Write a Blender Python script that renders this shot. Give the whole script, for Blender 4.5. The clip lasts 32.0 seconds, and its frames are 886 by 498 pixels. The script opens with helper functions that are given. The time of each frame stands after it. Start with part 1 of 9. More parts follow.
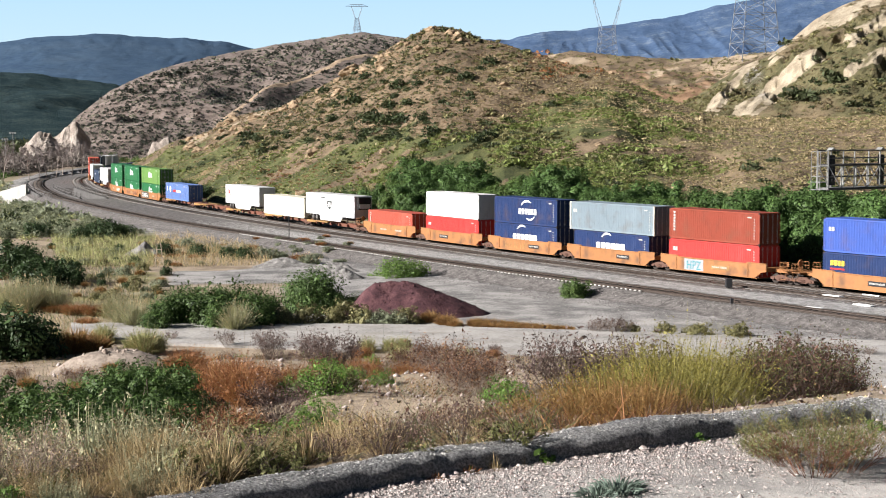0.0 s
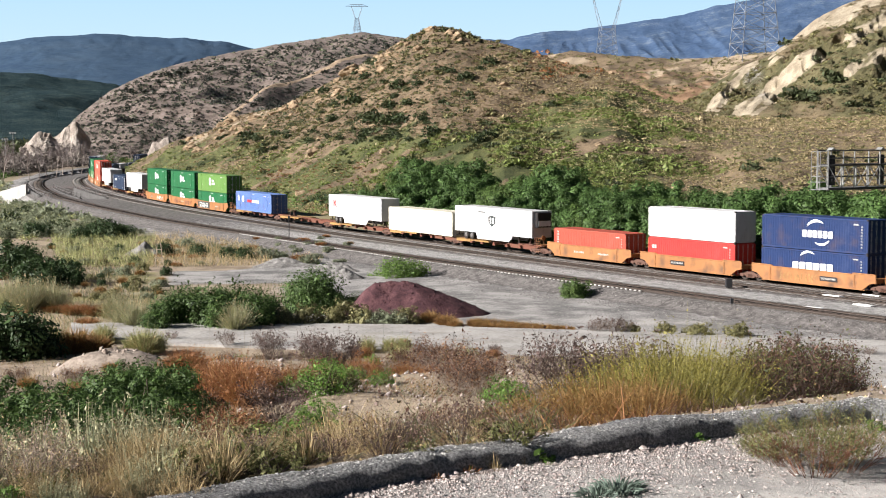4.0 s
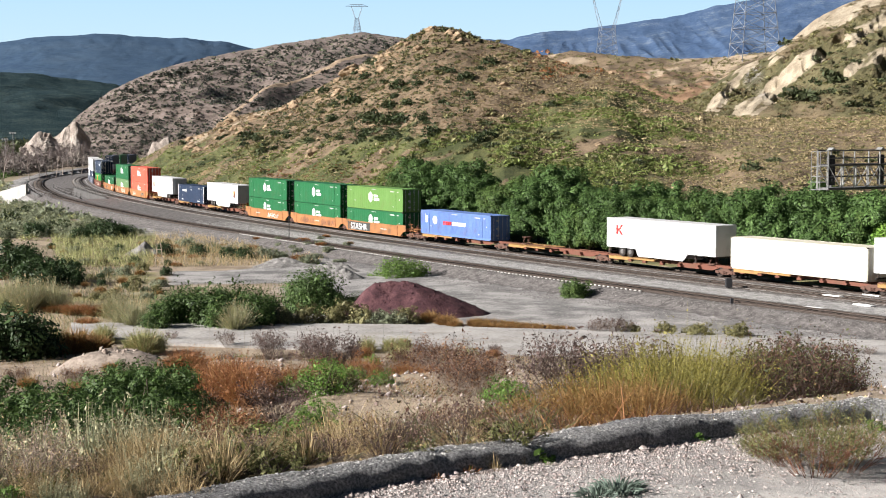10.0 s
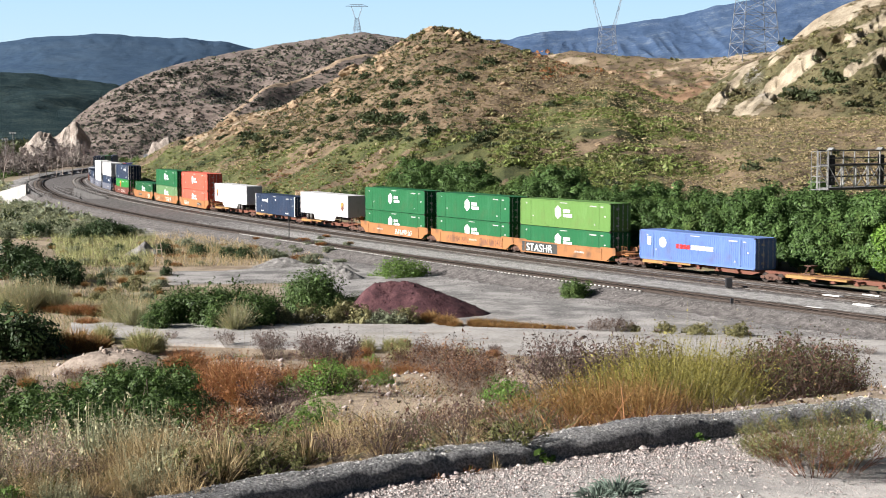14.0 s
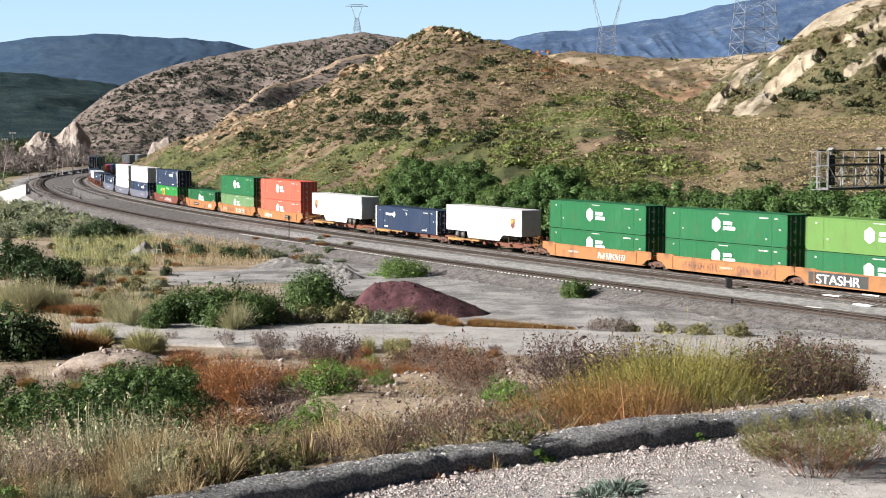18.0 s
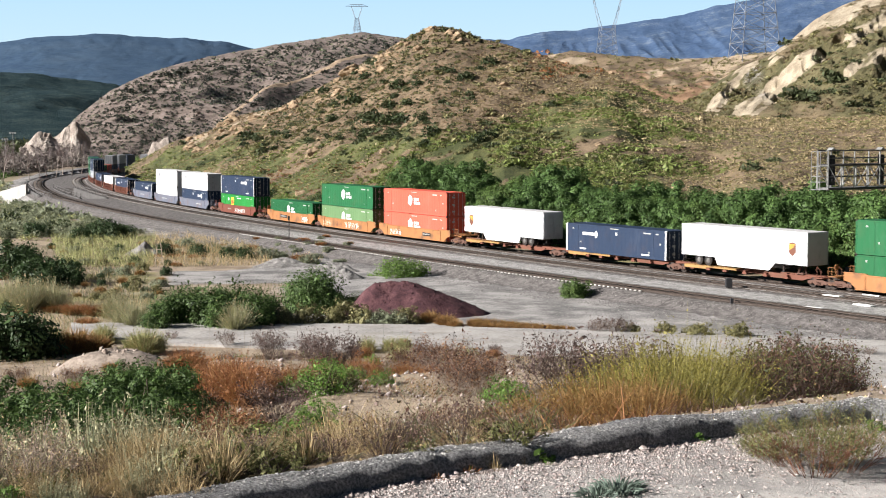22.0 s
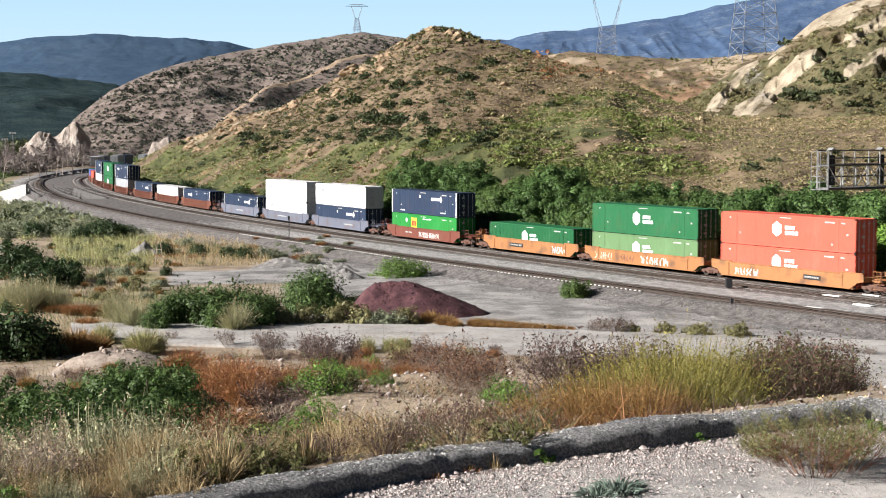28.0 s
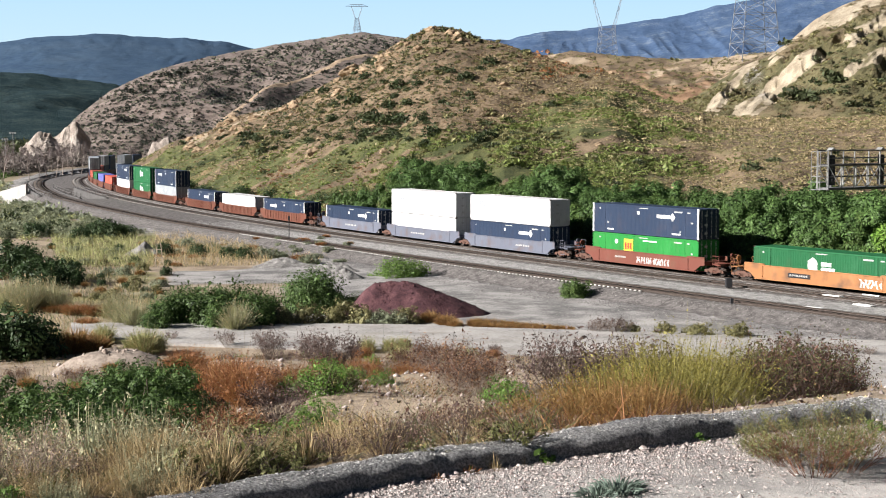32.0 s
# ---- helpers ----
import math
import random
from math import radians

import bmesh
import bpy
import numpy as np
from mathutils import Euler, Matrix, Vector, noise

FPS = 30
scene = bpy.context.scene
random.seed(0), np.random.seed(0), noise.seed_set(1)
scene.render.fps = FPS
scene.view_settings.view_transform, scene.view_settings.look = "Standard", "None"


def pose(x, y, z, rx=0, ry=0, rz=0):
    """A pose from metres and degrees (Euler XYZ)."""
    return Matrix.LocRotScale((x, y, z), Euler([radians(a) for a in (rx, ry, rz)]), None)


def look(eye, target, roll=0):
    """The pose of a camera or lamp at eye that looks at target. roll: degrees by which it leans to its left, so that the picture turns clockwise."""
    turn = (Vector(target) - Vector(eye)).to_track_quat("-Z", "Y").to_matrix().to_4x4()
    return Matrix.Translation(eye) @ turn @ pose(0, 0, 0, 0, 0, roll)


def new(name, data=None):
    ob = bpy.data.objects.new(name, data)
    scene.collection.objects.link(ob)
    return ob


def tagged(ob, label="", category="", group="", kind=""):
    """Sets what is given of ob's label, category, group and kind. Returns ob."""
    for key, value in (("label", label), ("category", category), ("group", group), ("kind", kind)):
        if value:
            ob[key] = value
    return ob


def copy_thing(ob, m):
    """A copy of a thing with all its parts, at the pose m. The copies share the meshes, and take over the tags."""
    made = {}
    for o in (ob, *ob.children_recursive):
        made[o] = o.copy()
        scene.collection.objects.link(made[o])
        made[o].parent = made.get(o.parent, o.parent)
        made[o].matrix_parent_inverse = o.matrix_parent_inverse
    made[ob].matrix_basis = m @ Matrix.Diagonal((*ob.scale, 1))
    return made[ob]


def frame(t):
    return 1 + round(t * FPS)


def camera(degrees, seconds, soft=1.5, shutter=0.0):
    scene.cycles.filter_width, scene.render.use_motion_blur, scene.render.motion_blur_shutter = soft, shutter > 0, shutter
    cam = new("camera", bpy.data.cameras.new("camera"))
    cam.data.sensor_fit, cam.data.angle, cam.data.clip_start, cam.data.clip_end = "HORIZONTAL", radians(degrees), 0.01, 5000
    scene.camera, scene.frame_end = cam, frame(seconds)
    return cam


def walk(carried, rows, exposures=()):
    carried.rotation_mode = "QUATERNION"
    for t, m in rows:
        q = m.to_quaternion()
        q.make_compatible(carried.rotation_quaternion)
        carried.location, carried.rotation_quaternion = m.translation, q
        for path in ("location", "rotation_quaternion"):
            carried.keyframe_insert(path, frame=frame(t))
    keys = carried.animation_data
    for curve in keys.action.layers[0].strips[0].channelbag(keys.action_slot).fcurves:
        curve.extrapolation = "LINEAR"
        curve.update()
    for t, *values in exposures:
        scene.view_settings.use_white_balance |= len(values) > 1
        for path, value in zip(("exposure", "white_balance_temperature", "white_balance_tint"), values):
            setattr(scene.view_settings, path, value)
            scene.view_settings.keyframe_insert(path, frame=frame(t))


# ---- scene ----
# ---- camera: it stands still on the shoulder of an old road above the line ----
EYE = Vector((0.0, 0.0, 13.86))
cam = camera(32.03, 32.0, soft=1.0, shutter=0.5)
CAM_POSE = pose(EYE.x, EYE.y, EYE.z, 90 - 4.47, 0, 0)
walk(cam, [(0.0, CAM_POSE), (32.0, CAM_POSE)])

# ---- daylight: a low sun from the left and a little behind ----
SUN_DIR = Vector((-0.94, -0.26, 0.465)).normalized()
world = bpy.data.worlds.new("world")
scene.world = world
world.use_nodes = True
wn = world.node_tree
sky = wn.nodes.new("ShaderNodeTexSky")
sky.sky_type = "NISHITA"
sky.sun_disc = False
sky.sun_elevation = math.asin(SUN_DIR.z)
sky.sun_rotation = math.atan2(SUN_DIR.x, SUN_DIR.y)
sky.air_density, sky.dust_density, sky.ozone_density, sky.altitude = 1.0, 0.1, 4.0, 900
wn.links.new(sky.outputs[0], wn.nodes["Background"].inputs[0])
wn.nodes["Background"].inputs[1].default_value = 0.011
sun_data = bpy.data.lights.new("sun", "SUN")
sun_data.energy, sun_data.angle, sun_data.color = 5.0, radians(0.53), (1.0, 0.962, 0.93)
sun = new("sun", sun_data)
sun.matrix_world = look(SUN_DIR * 100, (0, 0, 0))
scene.view_settings.exposure = 1.27

# ---- numbers, noise and mesh tools ----
rng = np.random.default_rng(7)


def hash2(ix, iy, seed):
    h = (ix.astype(np.int64) * 374761393 + iy.astype(np.int64) * 668265263 + seed * 1442695041) & 0x7FFFFFFF
    h = ((h ^ (h >> 13)) * 1274126177) & 0x7FFFFFFF
    return ((h ^ (h >> 16)) & 0xFFFF) / 65535.0


def vnoise(x, y, seed=0):
    """Smooth value noise, -1 to 1, on arrays."""
    x, y = np.asarray(x, float), np.asarray(y, float)
    ix, iy = np.floor(x), np.floor(y)
    fx, fy = x - ix, y - iy
    fx, fy = fx * fx * (3 - 2 * fx), fy * fy * (3 - 2 * fy)
    a, b = hash2(ix, iy, seed), hash2(ix + 1, iy, seed)
    c, d = hash2(ix, iy + 1, seed), hash2(ix + 1, iy + 1, seed)
    return 2 * ((a * (1 - fx) + b * fx) * (1 - fy) + (c * (1 - fx) + d * fx) * fy) - 1


def fbm(x, y, octaves=4, seed=0, gain=0.5):
    total, amp = 0.0, 1.0
    for o in range(octaves):
        total = total + amp * vnoise(x * 2 ** o + 17 * o, y * 2 ** o - 9 * o, seed + o)
        amp *= gain
    return total


def ridged(x, y, octaves=4, seed=0):
    total, amp = 0.0, 1.0
    for o in range(octaves):
        total = total + amp * (1 - 2 * np.abs(vnoise(x * 2 ** o + 5 * o, y * 2 ** o + 3 * o, seed + o)))
        amp *= 0.5
    return total


def smooth(a, b, x):
    t = np.clip((np.asarray(x, float) - a) / (b - a), 0, 1)
    return t * t * (3 - 2 * t)


def mesh_from(name, verts, quads, material=None, shade=False, tris=None):
    """A mesh from arrays of points, four-cornered and three-cornered faces."""
    me = bpy.data.meshes.new(name)
    verts = np.asarray(verts, np.float32).reshape(-1, 3)
    quads = np.asarray(quads if quads is not None else [], np.int32).reshape(-1, 4)
    tris = np.asarray(tris if tris is not None else [], np.int32).reshape(-1, 3)
    me.vertices.add(len(verts))
    me.vertices.foreach_set("co", verts.ravel())
    me.loops.add(quads.size + tris.size)
    me.loops.foreach_set("vertex_index", np.concatenate([quads.ravel(), tris.ravel()]))
    me.polygons.add(len(quads) + len(tris))
    starts = np.concatenate([np.arange(len(quads)) * 4, quads.size + np.arange(len(tris)) * 3]).astype(np.int32)
    me.polygons.foreach_set("loop_start", starts)
    me.update(calc_edges=True)
    me.validate()
    if shade:
        me.polygons.foreach_set("use_smooth", [True] * len(me.polygons))
    if material:
        me.materials.append(material)
    return me


def grid_mesh(name, X, Y, Z, material, shade=True, closed=False):
    n, m = X.shape
    verts = np.stack([X, Y, Z], -1).reshape(-1, 3)
    i = np.arange(n * m).reshape(n, m)
    quads = np.stack([i[:-1, :-1], i[:-1, 1:], i[1:, 1:], i[1:, :-1]], -1).reshape(-1, 4)
    if closed:
        quads = np.concatenate([quads, np.stack([i[:-1, -1], i[:-1, 0], i[1:, 0], i[1:, -1]], -1).reshape(-1, 4)])
    return mesh_from(name, verts, quads, material, shade)


def part(name, bm, material, parent, label="", m=None):
    """Links a bmesh, or a finished mesh, as one mesh object under a thing or a part."""
    if isinstance(bm, bpy.types.Mesh):
        me = bm
    else:
        me = bpy.data.meshes.new(name)
        bm.to_mesh(me)
        bm.free()
        if material:
            me.materials.append(material)
    ob = new(name, me)
    ob.parent = parent
    if m is not None:
        ob.matrix_basis = m
    return tagged(ob, label)


PIECES = {}


def pieces(name, key, build, material, parent, label=""):
    """Every loose piece of a bmesh as a part of its own; alike things share the meshes."""
    if key not in PIECES:
        bm = done(build())
        bm.verts.ensure_lookup_table()
        bm.verts.index_update()
        seen, made = set(), []
        for v0 in bm.verts:
            if v0.index in seen:
                continue
            isle, todo = [], [v0]
            seen.add(v0.index)
            while todo:
                v = todo.pop()
                isle.append(v)
                for e in v.link_edges:
                    o = e.other_vert(v)
                    if o.index not in seen:
                        seen.add(o.index)
                        todo.append(o)
            num = {v.index: i for i, v in enumerate(isle)}
            faces = {f for v in isle for f in v.link_faces}
            me = bpy.data.meshes.new(name)
            me.from_pydata([v.co[:] for v in isle], [], [[num[v.index] for v in f.verts] for f in sorted(faces, key=lambda f: f.index)])
            me.materials.append(material)
            made.append(me)
        bm.free()
        PIECES[key] = made
    return [part(name, me, None, parent, label) for me in PIECES[key]]


def thing(name, label, category, group="", m=None, kind=""):
    """An Empty at the base of a thing."""
    ob = tagged(new(name), label, category, group, kind)
    ob.empty_display_size = 0.2
    if m is not None:
        ob.matrix_basis = m
    return ob


def box(bm, x0, x1, y0, y1, z0, z1, bevel=0.0):
    """A box between two corners, its edges rounded by bevel, added to a bmesh."""
    r = bmesh.ops.create_cube(bm, size=1.0)
    vs = r["verts"]
    for v in vs:
        v.co = Vector((x0 + (v.co.x + 0.5) * (x1 - x0), y0 + (v.co.y + 0.5) * (y1 - y0), z0 + (v.co.z + 0.5) * (z1 - z0)))
    if bevel:
        es = list({e for v in vs for e in v.link_edges})
        bmesh.ops.bevel(bm, geom=es, offset=bevel, segments=1, affect="EDGES")
    return vs


def rod(bm, a, b, r, n=8, r2=None):
    """A round bar from a to b."""
    a, b = Vector(a), Vector(b)
    d = b - a
    m = Matrix.Translation((a + b) / 2) @ d.to_track_quat("Z", "Y").to_matrix().to_4x4()
    bmesh.ops.create_cone(bm, cap_ends=True, segments=n, radius1=r, radius2=r if r2 is None else r2, depth=d.length, matrix=m)


def prism(bm, outline, y0, y1):
    """A plate: an outline of (x, z) points, from y0 to y1."""
    va = [bm.verts.new((x, y0, z)) for x, z in outline]
    vb = [bm.verts.new((x, y1, z)) for x, z in outline]
    bm.faces.new(va)
    bm.faces.new(vb[::-1])
    for i in range(len(va)):
        j = (i + 1) % len(va)
        bm.faces.new((va[j], va[i], vb[i], vb[j]))


def done(bm):
    bmesh.ops.recalc_face_normals(bm, faces=bm.faces)
    return bm


# ---- the line: two arcs, the distance s counted from the near end into the distance ----
TRACK_S = np.arange(-150.0, 900.0, 1.0)
_k = np.where(TRACK_S < 200, -0.0010, -0.0014)
_th = np.cumsum(_k)
_th = _th - _th[150] + 0.594
_px, _py = np.cumsum(-np.sin(_th)), np.cumsum(np.cos(_th))
TRACK_X, TRACK_Y, TRACK_A = _px - _px[150] + 35.87, _py - _py[150] + 130.63, _th


def on_line(s, off=0.0):
    """Place and heading at s, off metres towards the camera's side of the train's track."""
    x, y, a = (np.interp(s, TRACK_S, q) for q in (TRACK_X, TRACK_Y, TRACK_A))
    return x - np.cos(a) * off, y - np.sin(a) * off, a


def line_z(s):
    """Height of the rails: level, then falling gently round the far bend."""
    return -0.012 * np.maximum(np.asarray(s, float) - 310.0, 0.0)


def line_offset(x, y):
    """For arrays of places: distance s along the line and offset towards the camera's side."""
    x, y = np.asarray(x, float), np.asarray(y, float)
    s = np.interp(y, TRACK_Y, TRACK_S)
    for _ in range(6):
        px, py, a = on_line(s)
        s = s + (-(x - px) * np.sin(a) + (y - py) * np.cos(a))
        s = np.clip(s, -150, 890)
    px, py, a = on_line(s)
    return s, -((x - px) * np.cos(a) + (y - py) * np.sin(a))


def track3_off(s):
    return np.interp(s, [0, 80, 130, 220, 300, 400], [13.2, 13.4, 14.7, 14.8, 14.0, 13.5])


# ---- materials ----
def surf(name, colors, scale=1.0, rough=0.8, bump=0.3, metal=0.0, fine=8.0, spec=0.3, per_object=0.0, per_island=0.0, bump_dist=0.02,
         coords="Object", stretch=(1, 1, 1), stain=None):
    """Two scales of noise run through a ramp of colours, with relief; optional stains and change from piece to piece."""
    ma = bpy.data.materials.new(name)
    ma.use_nodes = True
    n, l = ma.node_tree.nodes, ma.node_tree.links
    b = n["Principled BSDF"]
    b.inputs["Roughness"].default_value = rough
    b.inputs["Metallic"].default_value = metal
    b.inputs["Specular IOR Level"].default_value = spec
    tc = n.new("ShaderNodeTexCoord")
    mp = n.new("ShaderNodeMapping")
    mp.inputs["Scale"].default_value = stretch
    l.new(tc.outputs[coords], mp.inputs["Vector"])
    big = n.new("ShaderNodeTexNoise")
    big.inputs["Scale"].default_value, big.inputs["Detail"].default_value, big.inputs["Roughness"].default_value = scale, 5, 0.6
    sm = n.new("ShaderNodeTexNoise")
    sm.inputs["Scale"].default_value, sm.inputs["Detail"].default_value, sm.inputs["Roughness"].default_value = scale * fine, 9, 0.72
    l.new(mp.outputs[0], big.inputs["Vector"])
    l.new(mp.outputs[0], sm.inputs["Vector"])
    mx = n.new("ShaderNodeMix")
    mx.inputs["Factor"].default_value = 0.5
    l.new(big.outputs["Fac"], mx.inputs["A"])
    l.new(sm.outputs["Fac"], mx.inputs["B"])
    src = mx.outputs["Result"]
    ramp = n.new("ShaderNodeValToRGB")
    els = ramp.color_ramp.elements
    k = len(colors)
    while len(els) < k:
        els.new(0.5)
    for i, c in enumerate(colors):
        els[i].position = 0.39 + 0.22 * i / max(1, k - 1)
        els[i].color = (*c, 1)
    l.new(src, ramp.inputs["Fac"])
    col = ramp.outputs["Color"]
    for amount, out in ((per_object, "obj"), (per_island, "isl")):
        if not amount:
            continue
        if out == "obj":
            rv = n.new("ShaderNodeObjectInfo").outputs["Random"]
        else:
            rv = n.new("ShaderNodeNewGeometry").outputs["Random Per Island"]
        mr = n.new("ShaderNodeMapRange")
        mr.inputs["To Min"].default_value, mr.inputs["To Max"].default_value = 1 - amount, 1 + amount
        l.new(rv, mr.inputs["Value"])
        mul = n.new("ShaderNodeMix")
        mul.data_type, mul.blend_type = "RGBA", "MULTIPLY"
        mul.inputs["Factor"].default_value = 1.0
        l.new(col, mul.inputs[6])
        l.new(mr.outputs["Result"], mul.inputs[7])
        col = mul.outputs[2]
    if stain:
        sc, amount, tint = stain
        ns = n.new("ShaderNodeTexNoise")
        ns.inputs["Scale"].default_value, ns.inputs["Detail"].default_value = sc, 6
        l.new(tc.outputs[coords], ns.inputs["Vector"])
        mr = n.new("ShaderNodeMapRange")
        mr.inputs["From Min"].default_value, mr.inputs["From Max"].default_value = 0.5, 0.72
        mr.inputs["To Max"].default_value = amount
        l.new(ns.outputs["Fac"], mr.inputs["Value"])
        ms = n.new("ShaderNodeMix")
        ms.data_type = "RGBA"
        ms.inputs[7].default_value = (*tint, 1)
        l.new(mr.outputs["Result"], ms.inputs["Factor"])
        l.new(col, ms.inputs[6])
        col = ms.outputs[2]
    l.new(col, b.inputs["Base Color"])
    if bump:
        bp = n.new("ShaderNodeBump")
        bp.inputs["Strength"].default_value, bp.inputs["Distance"].default_value = bump, bump_dist
        l.new(src, bp.inputs["Height"])
        l.new(bp.outputs["Normal"], b.inputs["Normal"])
    return ma


def leafy(name, c1, c2, rough=0.6, through_light=0.22):
    """Leaves: colour from leaf to leaf, some light passing through."""
    ma = surf(name, [c1, c2], scale=0.8, rough=rough, bump=0.0, per_island=0.45, per_object=0.12, spec=0.25)
    n, l = ma.node_tree.nodes, ma.node_tree.links
    b = n["Principled BSDF"]
    tr = n.new("ShaderNodeBsdfTranslucent")
    mixs = n.new("ShaderNodeMixShader")
    mixs.inputs[0].default_value = through_light
    col = b.inputs["Base Color"].links[0].from_socket
    l.new(col, tr.inputs["Color"])
    l.new(b.outputs[0], mixs.inputs[1])
    l.new(tr.outputs[0], mixs.inputs[2])
    l.new(mixs.outputs[0], n["Material Output"].inputs["Surface"])
    return ma


# ---- the land ----
def cover_mat(name, base, a, b, c, scale, fine, bump, bump_dist, rough=0.95, speck=None):
    """Ground whose cover of four kinds is given by the mesh's "cover" attribute, each kind a pair of colours."""
    ma = surf(name, [base[0], base[1]], scale=scale, fine=fine, bump=bump, bump_dist=bump_dist, rough=rough)
    n, l = ma.node_tree.nodes, ma.node_tree.links
    bs = n["Principled BSDF"]
    ramp = bs.inputs["Base Color"].links[0].from_node
    src = ramp.inputs["Fac"].links[0].from_socket
    col = ramp.outputs["Color"]
    ramp.color_ramp.elements[0].position, ramp.color_ramp.elements[-1].position = 0.43, 0.57
    at = n.new("ShaderNodeAttribute")
    at.attribute_name = "cover"
    sep = n.new("ShaderNodeSeparateColor")
    l.new(at.outputs["Color"], sep.inputs[0])
    for ch, pair in zip(("Red", "Green", "Blue"), (a, b, c)):
        r = n.new("ShaderNodeValToRGB")
        r.color_ramp.elements[0].position, r.color_ramp.elements[1].position = 0.44, 0.56
        r.color_ramp.elements[0].color, r.color_ramp.elements[1].color = (*pair[0], 1), (*pair[1], 1)
        l.new(src, r.inputs["Fac"])
        # the border between two covers is broken up by the grain
        ad = n.new("ShaderNodeMath")
        ad.operation = "MULTIPLY_ADD"
        ad.inputs[1].default_value = 1.6
        ad.inputs[2].default_value = -0.8
        l.new(src, ad.inputs[0])
        sm = n.new("ShaderNodeMath")
        sm.operation = "ADD"
        l.new(ad.outputs[0], sm.inputs[0])
        l.new(sep.outputs[ch], sm.inputs[1])
        mr = n.new("ShaderNodeMapRange")
        mr.inputs["From Min"].default_value, mr.inputs["From Max"].default_value = 0.38, 0.62
        l.new(sm.outputs[0], mr.inputs["Value"])
        mx = n.new("ShaderNodeMix")
        mx.data_type = "RGBA"
        l.new(mr.outputs["Result"], mx.inputs["Factor"])
        l.new(col, mx.inputs[6])
        l.new(r.outputs["Color"], mx.inputs[7])
        col = mx.outputs[2]
    l.new(col, bs.inputs["Base Color"])
    return ma


def set_cover(me, r, g, b):
    at = me.attributes.new("cover", "FLOAT_COLOR", "POINT")
    r, g, b = (np.broadcast_to(np.asarray(q, float), np.shape(r)).ravel() for q in (r, g, b))
    at.data.foreach_set("color", np.stack([r, g, b, np.ones_like(r)], -1).astype(np.float32).ravel())


M_GROUND = cover_mat("valley_soil", ((0.19, 0.145, 0.10), (0.37, 0.295, 0.215)), ((0.125, 0.12, 0.116), (0.36, 0.342, 0.325)), ((0.10, 0.10, 0.04), (0.24, 0.21, 0.10)),
                     ((0.20, 0.188, 0.176), (0.40, 0.375, 0.35)), 0.3, 22, 1.0, 0.07)
M_BALLAST = cover_mat("grey_ballast", ((0.06, 0.054, 0.05), (0.17, 0.155, 0.148)), ((0.19, 0.185, 0.178), (0.40, 0.385, 0.37)), ((0.04, 0.03, 0.025), (0.12, 0.092, 0.076)), ((0.2, 0.18, 0.16), (0.3, 0.28, 0.25)),
                      1.6, 5, 1.0, 0.10)
M_ASPHALT = surf("worn_pale_asphalt", [(0.22, 0.21, 0.20), (0.36, 0.34, 0.32), (0.50, 0.47, 0.44)], scale=3.0, fine=40, bump=0.8, bump_dist=0.012, rough=0.95)

# the edge of the road on which the camera stands
KERB_P, KERB_N = np.array([-1.09, 6.58]), np.array([-0.52, 0.854])


def kerb_side(x, y):
    """Metres beyond the kerb, seen from the road."""
    return (x - KERB_P[0]) * KERB_N[0] + (y - KERB_P[1]) * KERB_N[1]


def yard_height(x, y):
    """The ground before the hills: road shoulder, slope below it, gravel yard, railway bed."""
    x, y = np.asarray(x, float), np.asarray(y, float)
    r = np.hypot(x, y)
    q = kerb_side(x, y)
    w = smooth(12, 40, r)
    right = 1 + 0.22 * smooth(0.22, 0.28, x / np.maximum(y, 1.0)) * smooth(20, 40, r)
    e = ((8.2 + q) * (1 - w) + r * w) * right
    slope = np.interp(e, [-50, 8.0, 8.4, 8.9, 10.2, 15, 27, 40, 98, 112], [12.21, 12.21, 12.28, 12.2, 11.75, 10.8, 9.1, 7.5, -0.7, -1.0])
    lump = 0.30 * fbm(x / 6.0, y / 6.0, 3, 3) * smooth(9.5, 16, e) * (1 - smooth(70, 98, e))
    slope = np.where(y < 2, np.minimum(12.21, 12.21 - 0.05 * (r - 25)), slope)
    s, off = line_offset(x, y)
    t3 = track3_off(s)
    lz = line_z(s)
    bed = lz + np.where(off > 0, -0.17 - 0.75 * smooth(t3 + 1.7, t3 + 4.2, off), -0.17 - 0.5 * smooth(2.6, 5.5, -off))
    flat = -0.92 + 0.10 * fbm(x / 14.0, y / 14.0, 3, 11)
    near = np.where(off > t3 + 4.2, flat, bed)
    near = np.where(off < -5.5, lz - 0.67 + 0.12 * fbm(x / 9, y / 9, 2, 5), near)
    hollow = np.exp(-((x + 104) / 14) ** 2 - ((y - 332) / 36) ** 2)
    near = near - 5.0 * hollow * (off > t3 + 4.2) * smooth(t3 + 4.2, t3 + 7.0, off)
    gap = (s > 206) & (s < 262) & (off > 6.9) & (off < t3 - 2.6)
    near = np.where(gap, -5.5, near)
    wide = np.where(y > 30, near, -1.0)
    return np.where((e < 113) & (r < 300), np.maximum(slope + lump, wide), wide)


def fan(angles, dist):
    A, D = np.meshgrid(angles, dist)
    return D * np.sin(A), D * np.cos(A)


